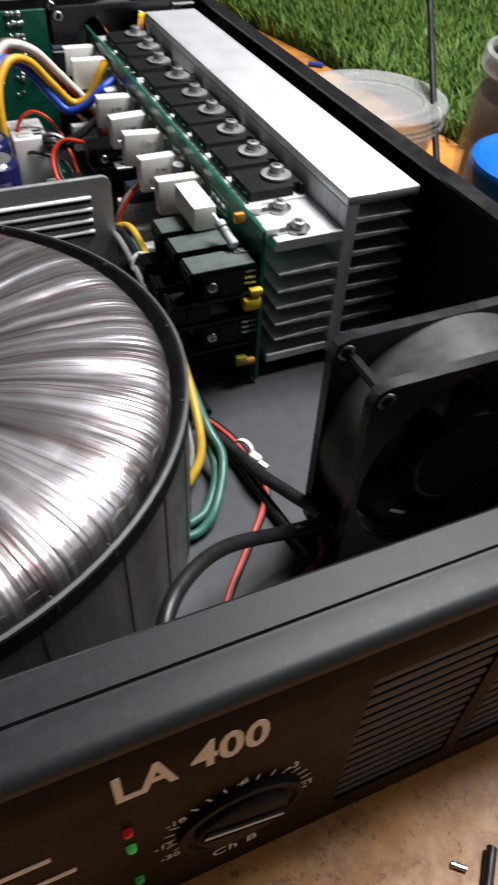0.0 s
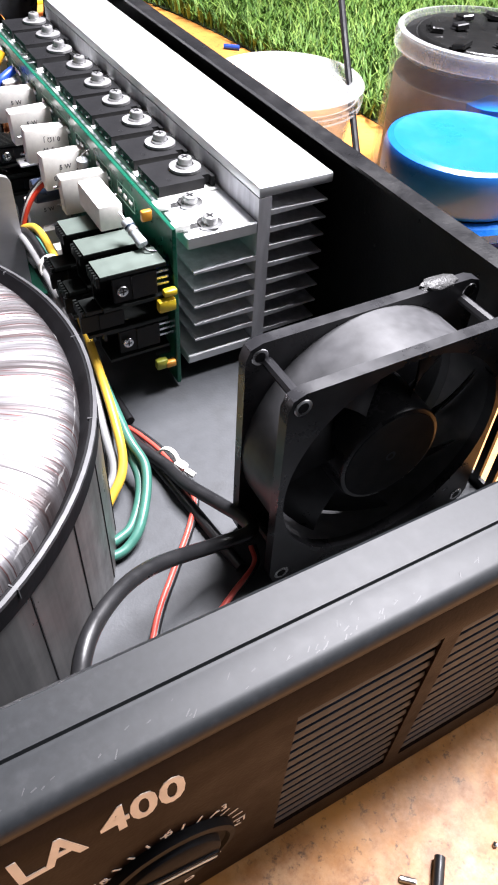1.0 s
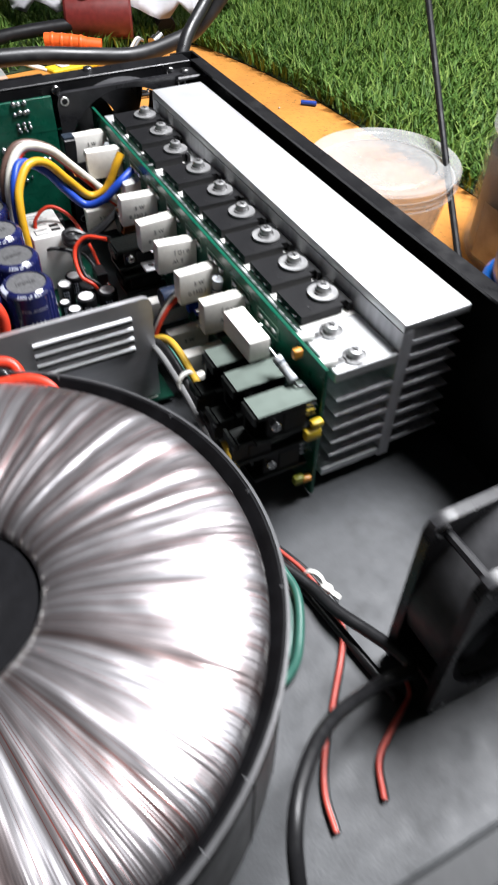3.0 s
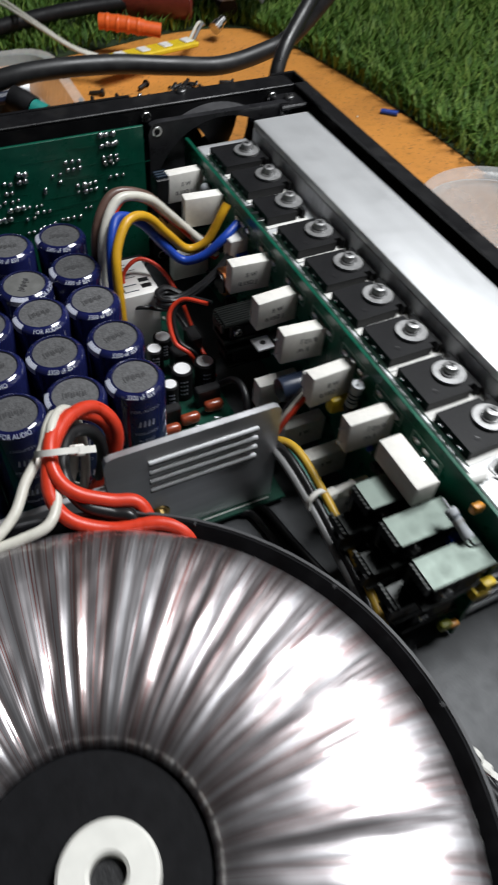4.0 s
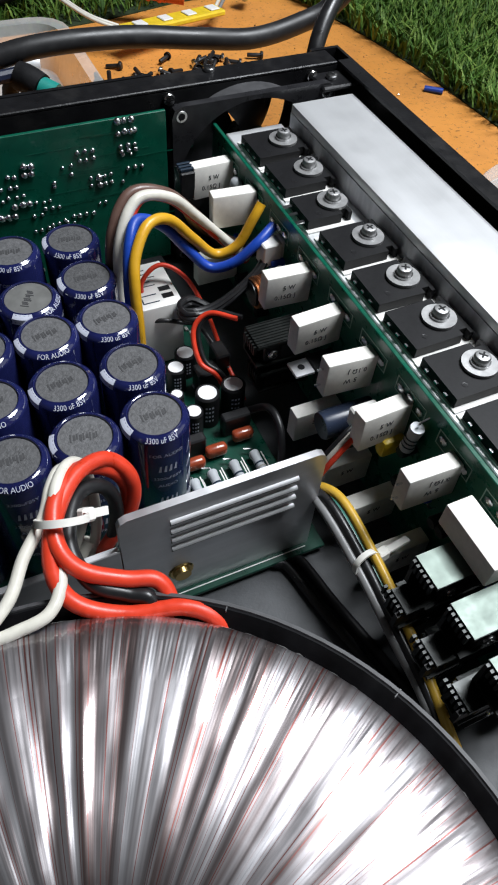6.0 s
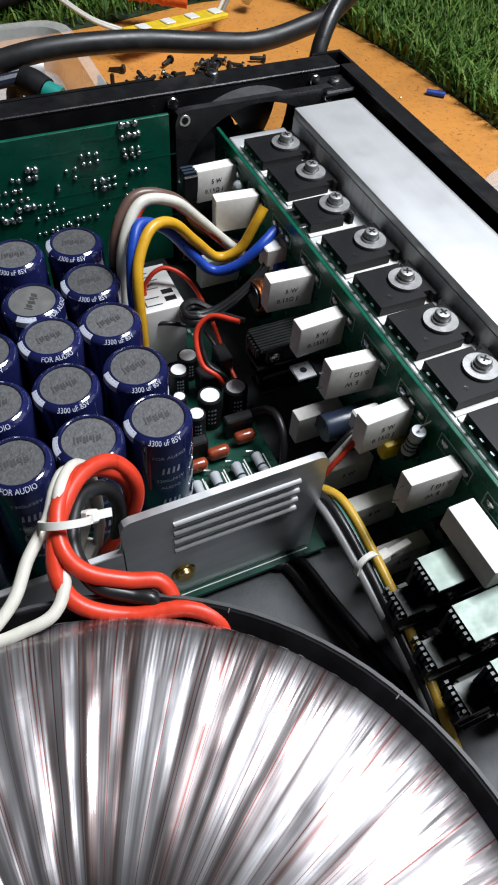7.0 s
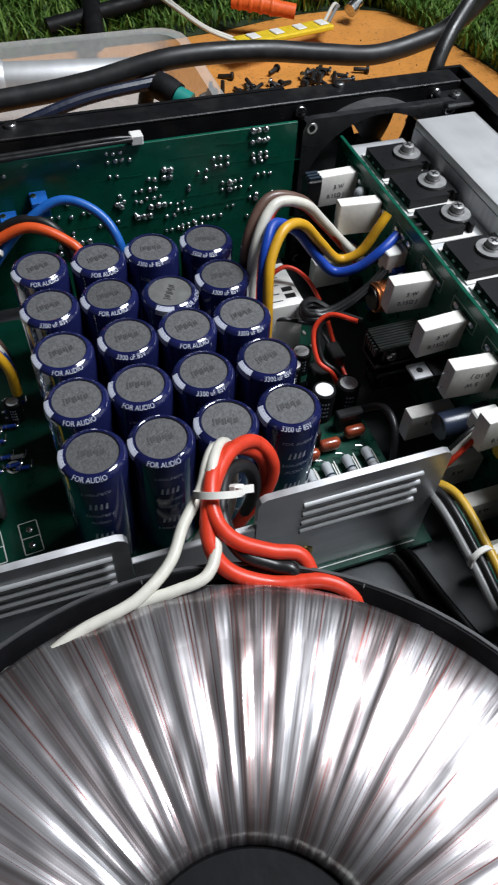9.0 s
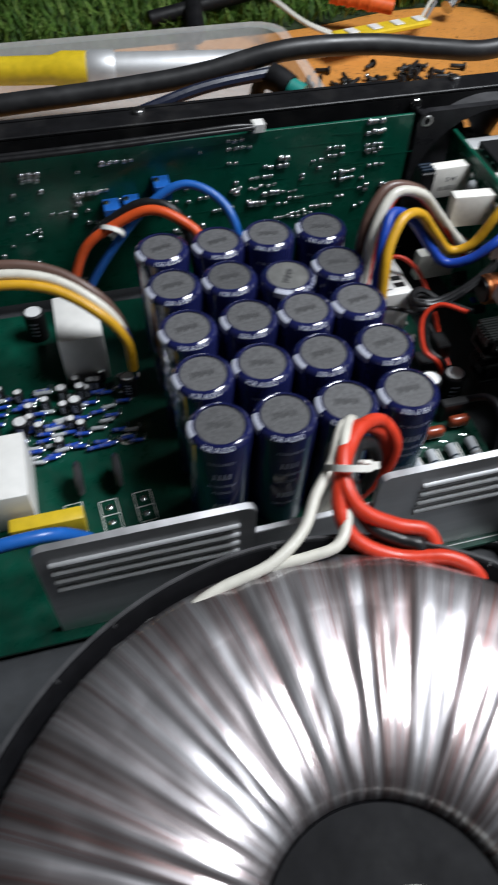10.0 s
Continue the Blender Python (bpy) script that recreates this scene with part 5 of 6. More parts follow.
for s in (-0.0034, 0.0034):
    box(b, s - 0.00018, s + 0.00018, -0.0070, 0.0070, 0, 0.00008)
for s in (-0.0070, 0.0, 0.0070):
    box(b, -0.0032, 0.0032, s - 0.00018, s + 0.00018, 0, 0.00008)
FRAME = mesh_of("print_outline", b, WHITE_PRINT)
for x, y in ((-0.2255, 0.2905), (-0.2120, 0.2890), (-0.1985, 0.2900)):
    part_of("print_outline", FRAME, main_board, pose(x + 0.19, y - 0.33, 0.00165, 0, 0, 4))
    for dy in (-0.0035, 0.0035):
        part_of("solder_joint", BLOB, main_board, pose(x + 0.19, y - 0.33 + dy, 0.0018) @ Matrix.Diagonal((1.2, 1.2, 0.5, 1)))
# ---- wires inside the case ----
def wire(name, pts, r, material, label, group="", segs=10):
    b = B()
    tube(b, pts, r, segs, 10)
    return solo(name, b, material, label, "wire", group=group, smooth=60)


def tie(at, ang, r, label="white nylon cable tie round the wires", tail=0.010, rx=0, ry=0):
    t = thing("cable_tie", label, "cable tie", at)
    t.matrix_basis = pose(*at, rx, ry, ang)
    b = B(); lathe(b, [(r, -0.0010), (r + 0.0008, -0.0010), (r + 0.0008, 0.0010), (r, 0.0010)], 24, closed=True); part("loop", b, NYLON, t)
    b = B(); box(b, r - 0.0004, r + 0.0042, -0.0020, 0.0020, -0.0019, 0.0019, 0.0006); part("head", b, NYLON, t)
    b = B(); box(b, r + 0.004, r + 0.004 + tail, -0.0005, 0.0005, -0.0012, 0.0012); part("tail", b, NYLON, t)
    return t


# leads of the transformer: two white, two red, two black, tied into a loop
wire("transformer_lead", [(-0.1105, 0.2040, 0.0480), (-0.1107, 0.2090, 0.0580), (-0.1180, 0.2150, 0.0610), (-0.1320, 0.2190, 0.0605), (-0.1430, 0.2250, 0.0640), (-0.1460, 0.2330, 0.0690), (-0.1420, 0.2440, 0.0740), (-0.1330, 0.2560, 0.0740), (-0.1230, 0.2610, 0.0700), (-0.1175, 0.2580, 0.0610), (-0.1200, 0.2560, 0.0480), (-0.1300, 0.2560, 0.0300), (-0.1330, 0.2580, 0.0080)], 0.0023, W_RED, "thick red transformer lead looped and tied")
wire("transformer_lead", [(-0.1250, 0.2080, 0.0460), (-0.1215, 0.2160, 0.0560), (-0.1203, 0.2200, 0.0605), (-0.1225, 0.2240, 0.0635), (-0.1300, 0.2265, 0.0650), (-0.1395, 0.2310, 0.0690), (-0.1430, 0.2380, 0.0730), (-0.1400, 0.2490, 0.0755), (-0.1310, 0.2590, 0.0720), (-0.1215, 0.2600, 0.0640), (-0.1195, 0.2580, 0.0520), (-0.1280, 0.2570, 0.0300), (-0.1290, 0.2590, 0.0080)], 0.0023, W_RED, "thick red transformer lead looped and tied")
wire("transformer_lead", [(-0.1860, 0.2205, 0.0600), (-0.1774, 0.2219, 0.0635), (-0.1680, 0.2227, 0.0648), (-0.1587, 0.2226, 0.0658), (-0.1497, 0.2237, 0.0668), (-0.1447, 0.2306, 0.0682), (-0.1432, 0.2412, 0.0717), (-0.1390, 0.2520, 0.0765), (-0.1330, 0.2620, 0.0720), (-0.1290, 0.2640, 0.0620), (-0.1300, 0.2600, 0.0400), (-0.1380, 0.2590, 0.0080)], 0.0017, W_WHITE, "thick white transformer lead looped and tied")
wire("transformer_lead", [(-0.2040, 0.2110, 0.0600), (-0.1930, 0.2167, 0.0632), (-0.1835, 0.2198, 0.0652), (-0.1694, 0.2226, 0.0667), (-0.1583, 0.2295, 0.0682), (-0.1516, 0.2388, 0.0707), (-0.1442, 0.2469, 0.0727), (-0.1400, 0.2540, 0.0750), (-0.1360, 0.2600, 0.0730), (-0.1310, 0.2650, 0.0630), (-0.1350, 0.2600, 0.0400), (-0.1500, 0.2560, 0.0150)], 0.0017, W_WHITE, "thick white transformer lead looped and tied")
wire("transformer_lead", [(-0.1290, 0.2080, 0.0460), (-0.1260, 0.2170, 0.0560), (-0.1253, 0.2205, 0.0615), (-0.1300, 0.2235, 0.0620), (-0.1380, 0.2290, 0.0650), (-0.1400, 0.2400, 0.0690), (-0.1340, 0.2530, 0.0690), (-0.1260, 0.2570, 0.0630), (-0.1240, 0.2560, 0.0480), (-0.1330, 0.2560, 0.0120)], 0.0022, W_BLACK, "thick black transformer lead looped and tied")
tie((-0.1400, 0.2440, 0.0735), 20, 0.0062, "white nylon cable tie round the transformer leads", 0.006, -40, 35)
wire("capacitor_bridge", [(-0.1620, 0.2570, 0.0180), (-0.1500, 0.2560, 0.0200), (-0.1400, 0.2570, 0.0260), (-0.1330, 0.2600, 0.0330)], 0.0022, W_WHITE, "white wire end behind the low plate")
b = B(); box(b, -0.016, 0.016, -0.0035, 0.0035, 0, 0.009, 0.0006); solo("terminal_strip", b, CARD, "grey terminal strip behind the low plate", "connector", (-0.1480, 0.2575, ZB))
# output bundle: brown, white, red, blue, yellow, with a dip towards the driver board
for mt, off, end, lab in ((W_BROWN, (-0.006, 0.014, 0.001), (-0.030, 0.372, 0.040), "brown"), (W_WHITE, (-0.004, 0.008, 0.0015), (-0.030, 0.366, 0.038), "white"), (W_RED, (-0.0005, 0.0095, 0.0005), (-0.028, 0.372, 0.032), "red")):
    dx, dy, dz = off
    wire("output_wire", [(-0.0900 + dx * 0.3, 0.3400 + dy, 0.0300), (-0.0895 + dx * 0.5, 0.3430 + dy, 0.0500), (-0.0860 + dx * 0.6, 0.3480 + dy, 0.0670 + dz), (-0.0770 + dx * 0.4, 0.3560 + dy * 0.9, 0.0775 + dz), (-0.0650, 0.3600 + dy * 0.7, 0.0740 + dz), (-0.0530, 0.3650 + dy * 0.5, 0.0610 + dz), (-0.0410, 0.3680 + dy * 0.3, 0.0470 + dz), end], 0.0021, mt, "%s output wire arching over the relay" % lab, "output wires")
wire("output_wire", [(-0.0905, 0.3330, 0.0250), (-0.0900, 0.3345, 0.0450), (-0.0890, 0.3390, 0.0600), (-0.0860, 0.3450, 0.0690), (-0.0785, 0.3520, 0.0755), (-0.0690, 0.3560, 0.0730), (-0.0590, 0.3580, 0.0610), (-0.0490, 0.3590, 0.0500), (-0.0400, 0.3570, 0.0530), (-0.0330, 0.3575, 0.0640), (-0.0290, 0.3590, 0.0690)], 0.0021, W_YELLOW, "yellow output wire arching over the relay", "output wires")
wire("output_wire", [(-0.0915, 0.3370, 0.0250), (-0.0912, 0.3385, 0.0450), (-0.0900, 0.3430, 0.0600), (-0.0865, 0.3500, 0.0710), (-0.0805, 0.3570, 0.0750), (-0.0700, 0.3590, 0.0680), (-0.0610, 0.3580, 0.0560), (-0.0530, 0.3540, 0.0480), (-0.0440, 0.3500, 0.0510), (-0.0350, 0.3490, 0.0585), (-0.0260, 0.3530, 0.0620)], 0.0021, W_BLUE, "blue output wire arching over the relay", "output wires")
b = B(); box(b, -0.0035, 0.0035, -0.005, 0.005, 0, 0.024, 0.0004); solo("wire_socket", b, WHITE_PLASTIC, "pale wire socket under the output wires", "connector", (-0.0900, 0.3345, ZB))
# black bundle and red-black pairs behind the relay
for k in range(6):
    o = [0.0011 * math.cos(k * 1.05), 0.0011 * math.sin(k * 1.05)]
    wire("signal_wire", [(-0.0290, 0.3480 + o[0], 0.0540 + o[1]), (-0.0370, 0.3440 + o[0], 0.0480 + o[1]), (-0.0480, 0.3420 + o[0] * 1.3, 0.0410 + o[1]), (-0.0580, 0.3420 + o[0] * 1.6, 0.0360 + o[1] * 1.6), (-0.0670, 0.3430 + o[0] * 2, 0.0355 + o[1] * 2), (-0.0690, 0.3470 + o[0], 0.0365 + o[1] * 2), (-0.0630, 0.3500 + o[0], 0.0360 + o[1] * 2), (-0.0560, 0.3470 + o[0], 0.0330 + o[1])], 0.0012, W_BLACK, "thin black signal wire coiled behind the relay", "signal wires", 6)
b = B(); box(b, -0.004, 0.004, -0.0035, 0.0035, -0.005, 0.005, 0.0005); box(b, 0.004, 0.0085, -0.0030, 0.0030, -0.004, 0.0055, 0.0004)
solo("wire_socket", b, WHITE_PLASTIC, "white wire plug in its socket on the driver board", "connector", (-0.0300, 0.3475, 0.0545))
wire("thin_wire", [(-0.0800, 0.3590, 0.0300), (-0.0790, 0.3640, 0.0400), (-0.0700, 0.3660, 0.0450), (-0.0610, 0.3600, 0.0400), (-0.0560, 0.3480, 0.0280), (-0.0540, 0.3350, 0.0150), (-0.0530, 0.3150, 0.0080)], 0.0010, W_RED, "thin red wire over the relay", "", 8)
wire("thin_wire", [(-0.0830, 0.3560, 0.0260), (-0.0760, 0.3500, 0.0300), (-0.0680, 0.3480, 0.0280), (-0.0600, 0.3460, 0.0240), (-0.0540, 0.3300, 0.0130)], 0.0010, W_BLACK, "thin black wire behind the relay", "", 8)
for dx, mt in ((0, W_RED), (0.0022, W_BLACK)):
    wire("thin_wire", [(-0.0510 + dx, 0.3300, 0.0400), (-0.0600 + dx, 0.3380, 0.0390), (-0.0670 + dx, 0.3370, 0.0330), (-0.0680 + dx, 0.3280, 0.0240), (-0.0630 + dx, 0.3220, 0.0200), (-0.0590 + dx, 0.3200, 0.0100)], 0.0011, mt, "thin %s wire curling down to the board" % ("red" if mt is W_RED else "black"), "", 8)
for dy, mt in ((0, W_RED), (0.0018, W_WHITE), (0.0036, W_BLACK)):
    wire("thin_wire", [(-0.0360, 0.2560 + dy, 0.0490), (-0.0420, 0.2540 + dy, 0.0500), (-0.0490, 0.2520 + dy, 0.0460), (-0.0540, 0.2520 + dy, 0.0380), (-0.0570, 0.2530 + dy, 0.0280)], 0.0010, mt, "thin wire from the plug behind the plate", "", 8)
b = B(); box(b, -0.005, 0.005, -0.004, 0.004, -0.004, 0.004, 0.0006); solo("wire_socket", b, WHITE_PLASTIC, "white wire plug beside the resistor", "connector", (-0.0350, 0.2595, 0.0500))
wire("sleeved_wire", [(-0.0560, 0.3060, 0.0120), (-0.0520, 0.2960, 0.0230), (-0.0520, 0.2850, 0.0220), (-0.0560, 0.2740, 0.0100), (-0.0580, 0.2700, 0.0050)], 0.0016, W_BLACK, "black sleeved wire on the board", "", 8)
# leads at the left board
for mt, dz, dy, lab in ((W_BROWN, 0.0035, 0.0060, "brown"), (W_WHITE, 0.0020, 0.0020, "white"), (W_BLUE, -0.001, 0.0015, "blue"), (W_YELLOW, 0.0, -0.0020, "yellow")):
    wire("output_wire", [(-0.2900, 0.3660 + dy, 0.0300), (-0.2650, 0.3680 + dy, 0.0540 + dz), (-0.2400, 0.3680 + dy, 0.0600 + dz), (-0.2180, 0.3650 + dy, 0.0570 + dz), (-0.2010, 0.3560 + dy, 0.0480 + dz), (-0.1930, 0.3520 + dy, 0.0360), (-0.1920, 0.3515 + dy, 0.0200)], 0.0021, mt, "%s output wire arching over the board" % lab, "output wires")
wire("supply_wire", [(-0.2130, 0.3990, 0.0090), (-0.2110, 0.4010, 0.0250), (-0.2020, 0.4040, 0.0440), (-0.1870, 0.4040, 0.0540), (-0.1720, 0.4020, 0.0600), (-0.1590, 0.3960, 0.0560), (-0.1520, 0.3900, 0.0480), (-0.1500, 0.3880, 0.0200)], 0.0022, W_ORANGE, "orange supply wire arching to the capacitor bank")
wire("supply_wire", [(-0.2120, 0.4030, 0.0090), (-0.2090, 0.4060, 0.0250), (-0.2000, 0.4080, 0.0440), (-0.1860, 0.4085, 0.0550), (-0.1720, 0.4060, 0.0610), (-0.1600, 0.4000, 0.0560), (-0.1540, 0.3950, 0.0300)], 0.0022, W_BLACK, "black supply wire arching to the capacitor bank")
wire("supply_wire", [(-0.2080, 0.4000, 0.0060), (-0.2040, 0.4020, 0.0220), (-0.1900, 0.4040, 0.0420), (-0.1720, 0.4060, 0.0600), (-0.1560, 0.4070, 0.0670), (-0.1420, 0.4000, 0.0620), (-0.1360, 0.3900, 0.0500), (-0.1340, 0.3860, 0.0200)], 0.0020, W_AZURE, "blue supply wire arching to the capacitor bank")
tie((-0.1895, 0.4045, 0.0500), 60, 0.0048, "white nylon cable tie round the supply wires", 0.003, 0, 55)
wire("supply_wire", [(-0.2900, 0.2640, 0.0300), (-0.2620, 0.2620, 0.0390), (-0.2400, 0.2620, 0.0420), (-0.2280, 0.2640, 0.0380), (-0.2200, 0.2680, 0.0250)], 0.0024, W_AZURE, "blue supply wire behind the upright plate")
wire("rail_wire", [(-0.2600, 0.4175, 0.0830), (-0.2100, 0.4160, 0.0838), (-0.1600, 0.4160, 0.0845), (-0.1330, 0.4165, 0.0850), (-0.1215, 0.4180, 0.0835)], 0.0011, W_BLACK, "thin black wire along the rear rail", "", 8)
wire("rail_wire", [(-0.2600, 0.4150, 0.0828), (-0.2000, 0.4140, 0.0834), (-0.1500, 0.4150, 0.0838), (-0.1225, 0.4170, 0.0832)], 0.0011, W_BLACK, "thin black wire along the rear rail", "", 8)
# mains wires from the plate down beside the transformer
for mt, d, end, lab in ((W_MAINS, (0.0010, 0, 0.0030), [(-0.0600, 0.1380, 0.0180), (-0.0640, 0.1220, 0.0100), (-0.0740, 0.1130, 0.0035)], "yellow"), (W_BLACK, (-0.0022, 0.001, 0.0008), [(-0.0620, 0.1420, 0.0120), (-0.0680, 0.1250, 0.0040)], "black"), (W_GREY, (-0.0045, 0, -0.001), [(-0.0640, 0.1400, 0.0150), (-0.0665, 0.1240, 0.0080), (-0.0740, 0.1170, 0.0035)], "grey"),
                        (W_GREEN, (0.0010, 0.001, -0.004), [(-0.0580, 0.1330, 0.0150), (-0.0570, 0.1180, 0.0100), (-0.0660, 0.1010, 0.0060), (-0.0740, 0.0950, 0.0030), (-0.0820, 0.0940, 0.0030)], "green"), (W_GREEN, (-0.0012, 0.001, -0.006), [(-0.0590, 0.1330, 0.0110), (-0.0600, 0.1170, 0.0060), (-0.0680, 0.1040, 0.0030), (-0.0750, 0.1000, 0.0025), (-0.0830, 0.0990, 0.0025)], "green")):
    dx, dy, dz = d
    wire("mains_wire", [(-0.0700, 0.2620 + dy, 0.0100), (-0.0600, 0.2560 + dy, 0.0270), (-0.0540 + dx, 0.2430 + dy, 0.0335 + dz), (-0.0530 + dx, 0.2190 + dy, 0.0310 + dz), (-0.0540 + dx * 0.8, 0.1960 + dy, 0.0270 + dz), (-0.0560 + dx * 0.5, 0.1720 + dy, 0.0230 + dz * 0.6)] + end, 0.0017, mt, "%s mains wire running beside the transformer" % lab, "mains wires")
for dx, mt in ((0.0, W_BLACK), (0.0055, RUBBER)):
    wire("floor_wire", [(-0.0800 + dx, 0.2560, 0.0026), (-0.0735 + dx, 0.2440, 0.0026), (-0.0690 + dx, 0.2400, 0.0024), (-0.0655 + dx, 0.2211, 0.0022), (-0.0605 + dx, 0.1983, 0.0022), (-0.0570 + dx, 0.1750, 0.0022), (-0.0560 + dx, 0.1500, 0.0022)], 0.0019, mt, "black wire on the case floor under the upright plate")
tie((-0.0545, 0.2190, 0.0315), 8, 0.0044, "white nylon cable tie round the mains wires", 0.009, 80, 0)
wire("floor_wire", [(-0.1080, 0.0270, 0.0150), (-0.1070, 0.0320, 0.0300), (-0.1020, 0.0450, 0.0385), (-0.0920, 0.0570, 0.0370), (-0.0760, 0.0680, 0.0290), (-0.0520, 0.0750, 0.0160), (-0.0405, 0.0740, 0.0170), (-0.0393, 0.0810, 0.0150), (-0.0420, 0.0930, 0.0110), (-0.0470, 0.1080, 0.0080), (-0.0490, 0.1220, 0.0050), (-0.0560, 0.1420, 0.0035)], 0.0023, W_BLACK, "thick black sleeved cable bent over the case floor")
wire("floor_wire", [(-0.0560, 0.1480, 0.0022), (-0.0520, 0.1354, 0.0022), (-0.0480, 0.1050, 0.0022), (-0.0440, 0.0720, 0.0022)], 0.0020, W_BLACK, "black wire lying on the case floor")
for dx, dz, mt in ((0, 0.0006, W_FAN), (0.0009, -0.0001, W_BLACK)):
    wire("fan_wire", [(-0.0520 + dx, 0.1480, 0.0012), (-0.0495 + dx, 0.1390, 0.0030), (-0.0465 + dx, 0.1270, 0.0035), (-0.0445 + dx, 0.1080, 0.0022), (-0.0500 + dx, 0.0970, 0.0014 + dz), (-0.0625 + dx, 0.0825, 0.0012 + dz), (-0.0740 + dx, 0.0695, 0.0012 + dz), (-0.0812 + dx, 0.0580, 0.0012 + dz), (-0.0840 + dx, 0.0470, 0.0012 + dz)], 0.0010, mt, "thin %s fan wire on the case floor" % ("red" if mt is W_FAN else "black"), "fan wires", 8)
    wire("fan_wire", [(-0.0385 + dx, 0.0760, 0.0060), (-0.0400 + dx, 0.0710, 0.0025), (-0.0510 + dx, 0.0650, 0.0012 + dz), (-0.0607 + dx, 0.0585, 0.0012 + dz), (-0.0660 + dx, 0.0480, 0.0012 + dz)], 0.0010, mt, "thin %s fan wire on the case floor" % ("red" if mt is W_FAN else "black"), "fan wires", 8)
tie((-0.0465, 0.1235, 0.0048), -60, 0.0036, "white nylon cable tie round the floor wires", 0.004, 75, 10)

# ---- on the bench round the amplifier ----
def turf():
    """Artificial grass: a low mat and many bent blades."""
    b = B()
    edge = [(0.222, -0.45), (0.228, 0.30), (0.220, 0.47), (0.212, 0.58), (0.196, 0.67), (0.172, 0.735), (0.10, 0.748), (0.0, 0.728), (-0.12, 0.722), (-0.55, 0.712), (-0.95, 0.712)]
    pts = glide([(x, y, 0) for x, y in edge], 6)
    outer = [(0.88, -0.45), (0.88, 1.38), (-0.95, 1.38)]
    line = [(p.x, p.y) for p in pts]
    prism(b, line + [outer[2], outer[1], outer[0]], "z", TABLE, TABLE + 0.0008)
    mat_base = mat("grass_mat_base", (0.02, 0.035, 0.012), 0.8, vary=0.3)
    ob = solo("turf_mat", b, mat_base, "dark base of the artificial grass mat on the bench", "grass mat", kind="structure")
    rng = np.random.default_rng(5)
    xs_ = np.array([p[0] for p in line]); ys_ = np.array([p[1] for p in line])

    def inside(x, y):
        far = np.interp(x, xs_[::-1][np.argsort(xs_[::-1])], ys_[::-1][np.argsort(xs_[::-1])])
        side = np.interp(y, [-0.45, 0.30, 0.47, 0.58, 0.67, 0.735], [0.222, 0.228, 0.220, 0.212, 0.196, 0.172])
        return (x > side) | (y > np.where(x < 0.172, far, 0.74))
    n = 90000
    x = np.concatenate([rng.uniform(0.17, 0.62, n * 2 // 3), rng.uniform(-0.42, 0.62, n // 3), rng.uniform(-0.94, 0.87, 60000)])
    y = np.concatenate([rng.uniform(0.10, 1.0, n * 2 // 3), rng.uniform(0.70, 1.15, n // 3), rng.uniform(-0.44, 1.37, 60000)])
    ok = inside(x, y)
    x, y = x[ok], y[ok]
    k = len(x)
    a, lean = rng.uniform(0, 2 * np.pi, k), rng.uniform(0.25, 1.1, k)
    h, w = rng.uniform(0.012, 0.024, k), rng.uniform(0.0005, 0.0010, k)
    dx, dy = np.cos(a), np.sin(a)
    V = np.zeros((k, 5, 3))
    for i, (s, t, ww) in enumerate(((0, 0, 1), (0, 0, -1), (0.55, 0.4, 1), (0.55, 0.4, -1), (1, 1, 0))):
        V[:, i, 0] = x + dx * h * lean * t - dy * w * ww
        V[:, i, 1] = y + dy * h * lean * t + dx * w * ww
        V[:, i, 2] = TABLE + 0.0015 + h * s * (1 - 0.25 * lean * t)
    base = np.arange(k)[:, None] * 5
    quads, tris = base + np.array([0, 1, 3, 2]), base + np.array([2, 3, 4])
    me = bpy.data.meshes.new("grass_blades")
    me.from_pydata(V.reshape(-1, 3).tolist(), [], quads.tolist() + tris.tolist())
    gm = bpy.data.materials.new("grass_blade")
    gm.use_nodes = True
    N, L = gm.node_tree.nodes, gm.node_tree.links
    g = N.new("ShaderNodeNewGeometry")
    rp = N.new("ShaderNodeValToRGB")
    rp.color_ramp.elements[0].color, rp.color_ramp.elements[1].color = (0.03, 0.08, 0.010, 1), (0.17, 0.25, 0.05, 1)
    e = rp.color_ramp.elements.new(0.55)
    e.color = (0.075, 0.155, 0.022, 1)
    L.new(g.outputs["Random Per Island"], rp.inputs[0])
    pb = N["Principled BSDF"]
    L.new(rp.outputs[0], pb.inputs["Base Color"])
    pb.inputs["Roughness"].default_value = 0.6
    pb.inputs["Specular IOR Level"].default_value = 0.25
    me.materials.append(gm)
    tagged(new("grass_blades", me), "green artificial grass blades of the mat", "grass", kind="stuff")


turf()

# clear tub with a lid
tub = thing("plastic_tub", "cloudy clear round plastic tub with lid and red bits inside", "tub", (0.1290, 0.3400, TABLE))
b = B(); lathe(b, [(0, 0.0006), (0.0340, 0.0006), (0.0358, 0.002), (0.0440, 0.046), (0.0430, 0.046), (0.0348, 0.003), (0, 0.0016)], 56); part("body", b, CLEAR, tub)
b = B(); lathe(b, [(0.0443, 0.0410), (0.0462, 0.0410), (0.0468, 0.0445), (0.0464, 0.0452), (0.0470, 0.0462), (0.0470, 0.0515), (0.0458, 0.0530), (0.0405, 0.0532), (0.0395, 0.0526), (0.0370, 0.0512), (0.0345, 0.0508), (0.0335, 0.0514), (0.0322, 0.0514), (0.0315, 0.0506), (0.0040, 0.0505), (0.0028, 0.0512), (0, 0.0512)], 64); part("lid", b, FROSTED, tub)
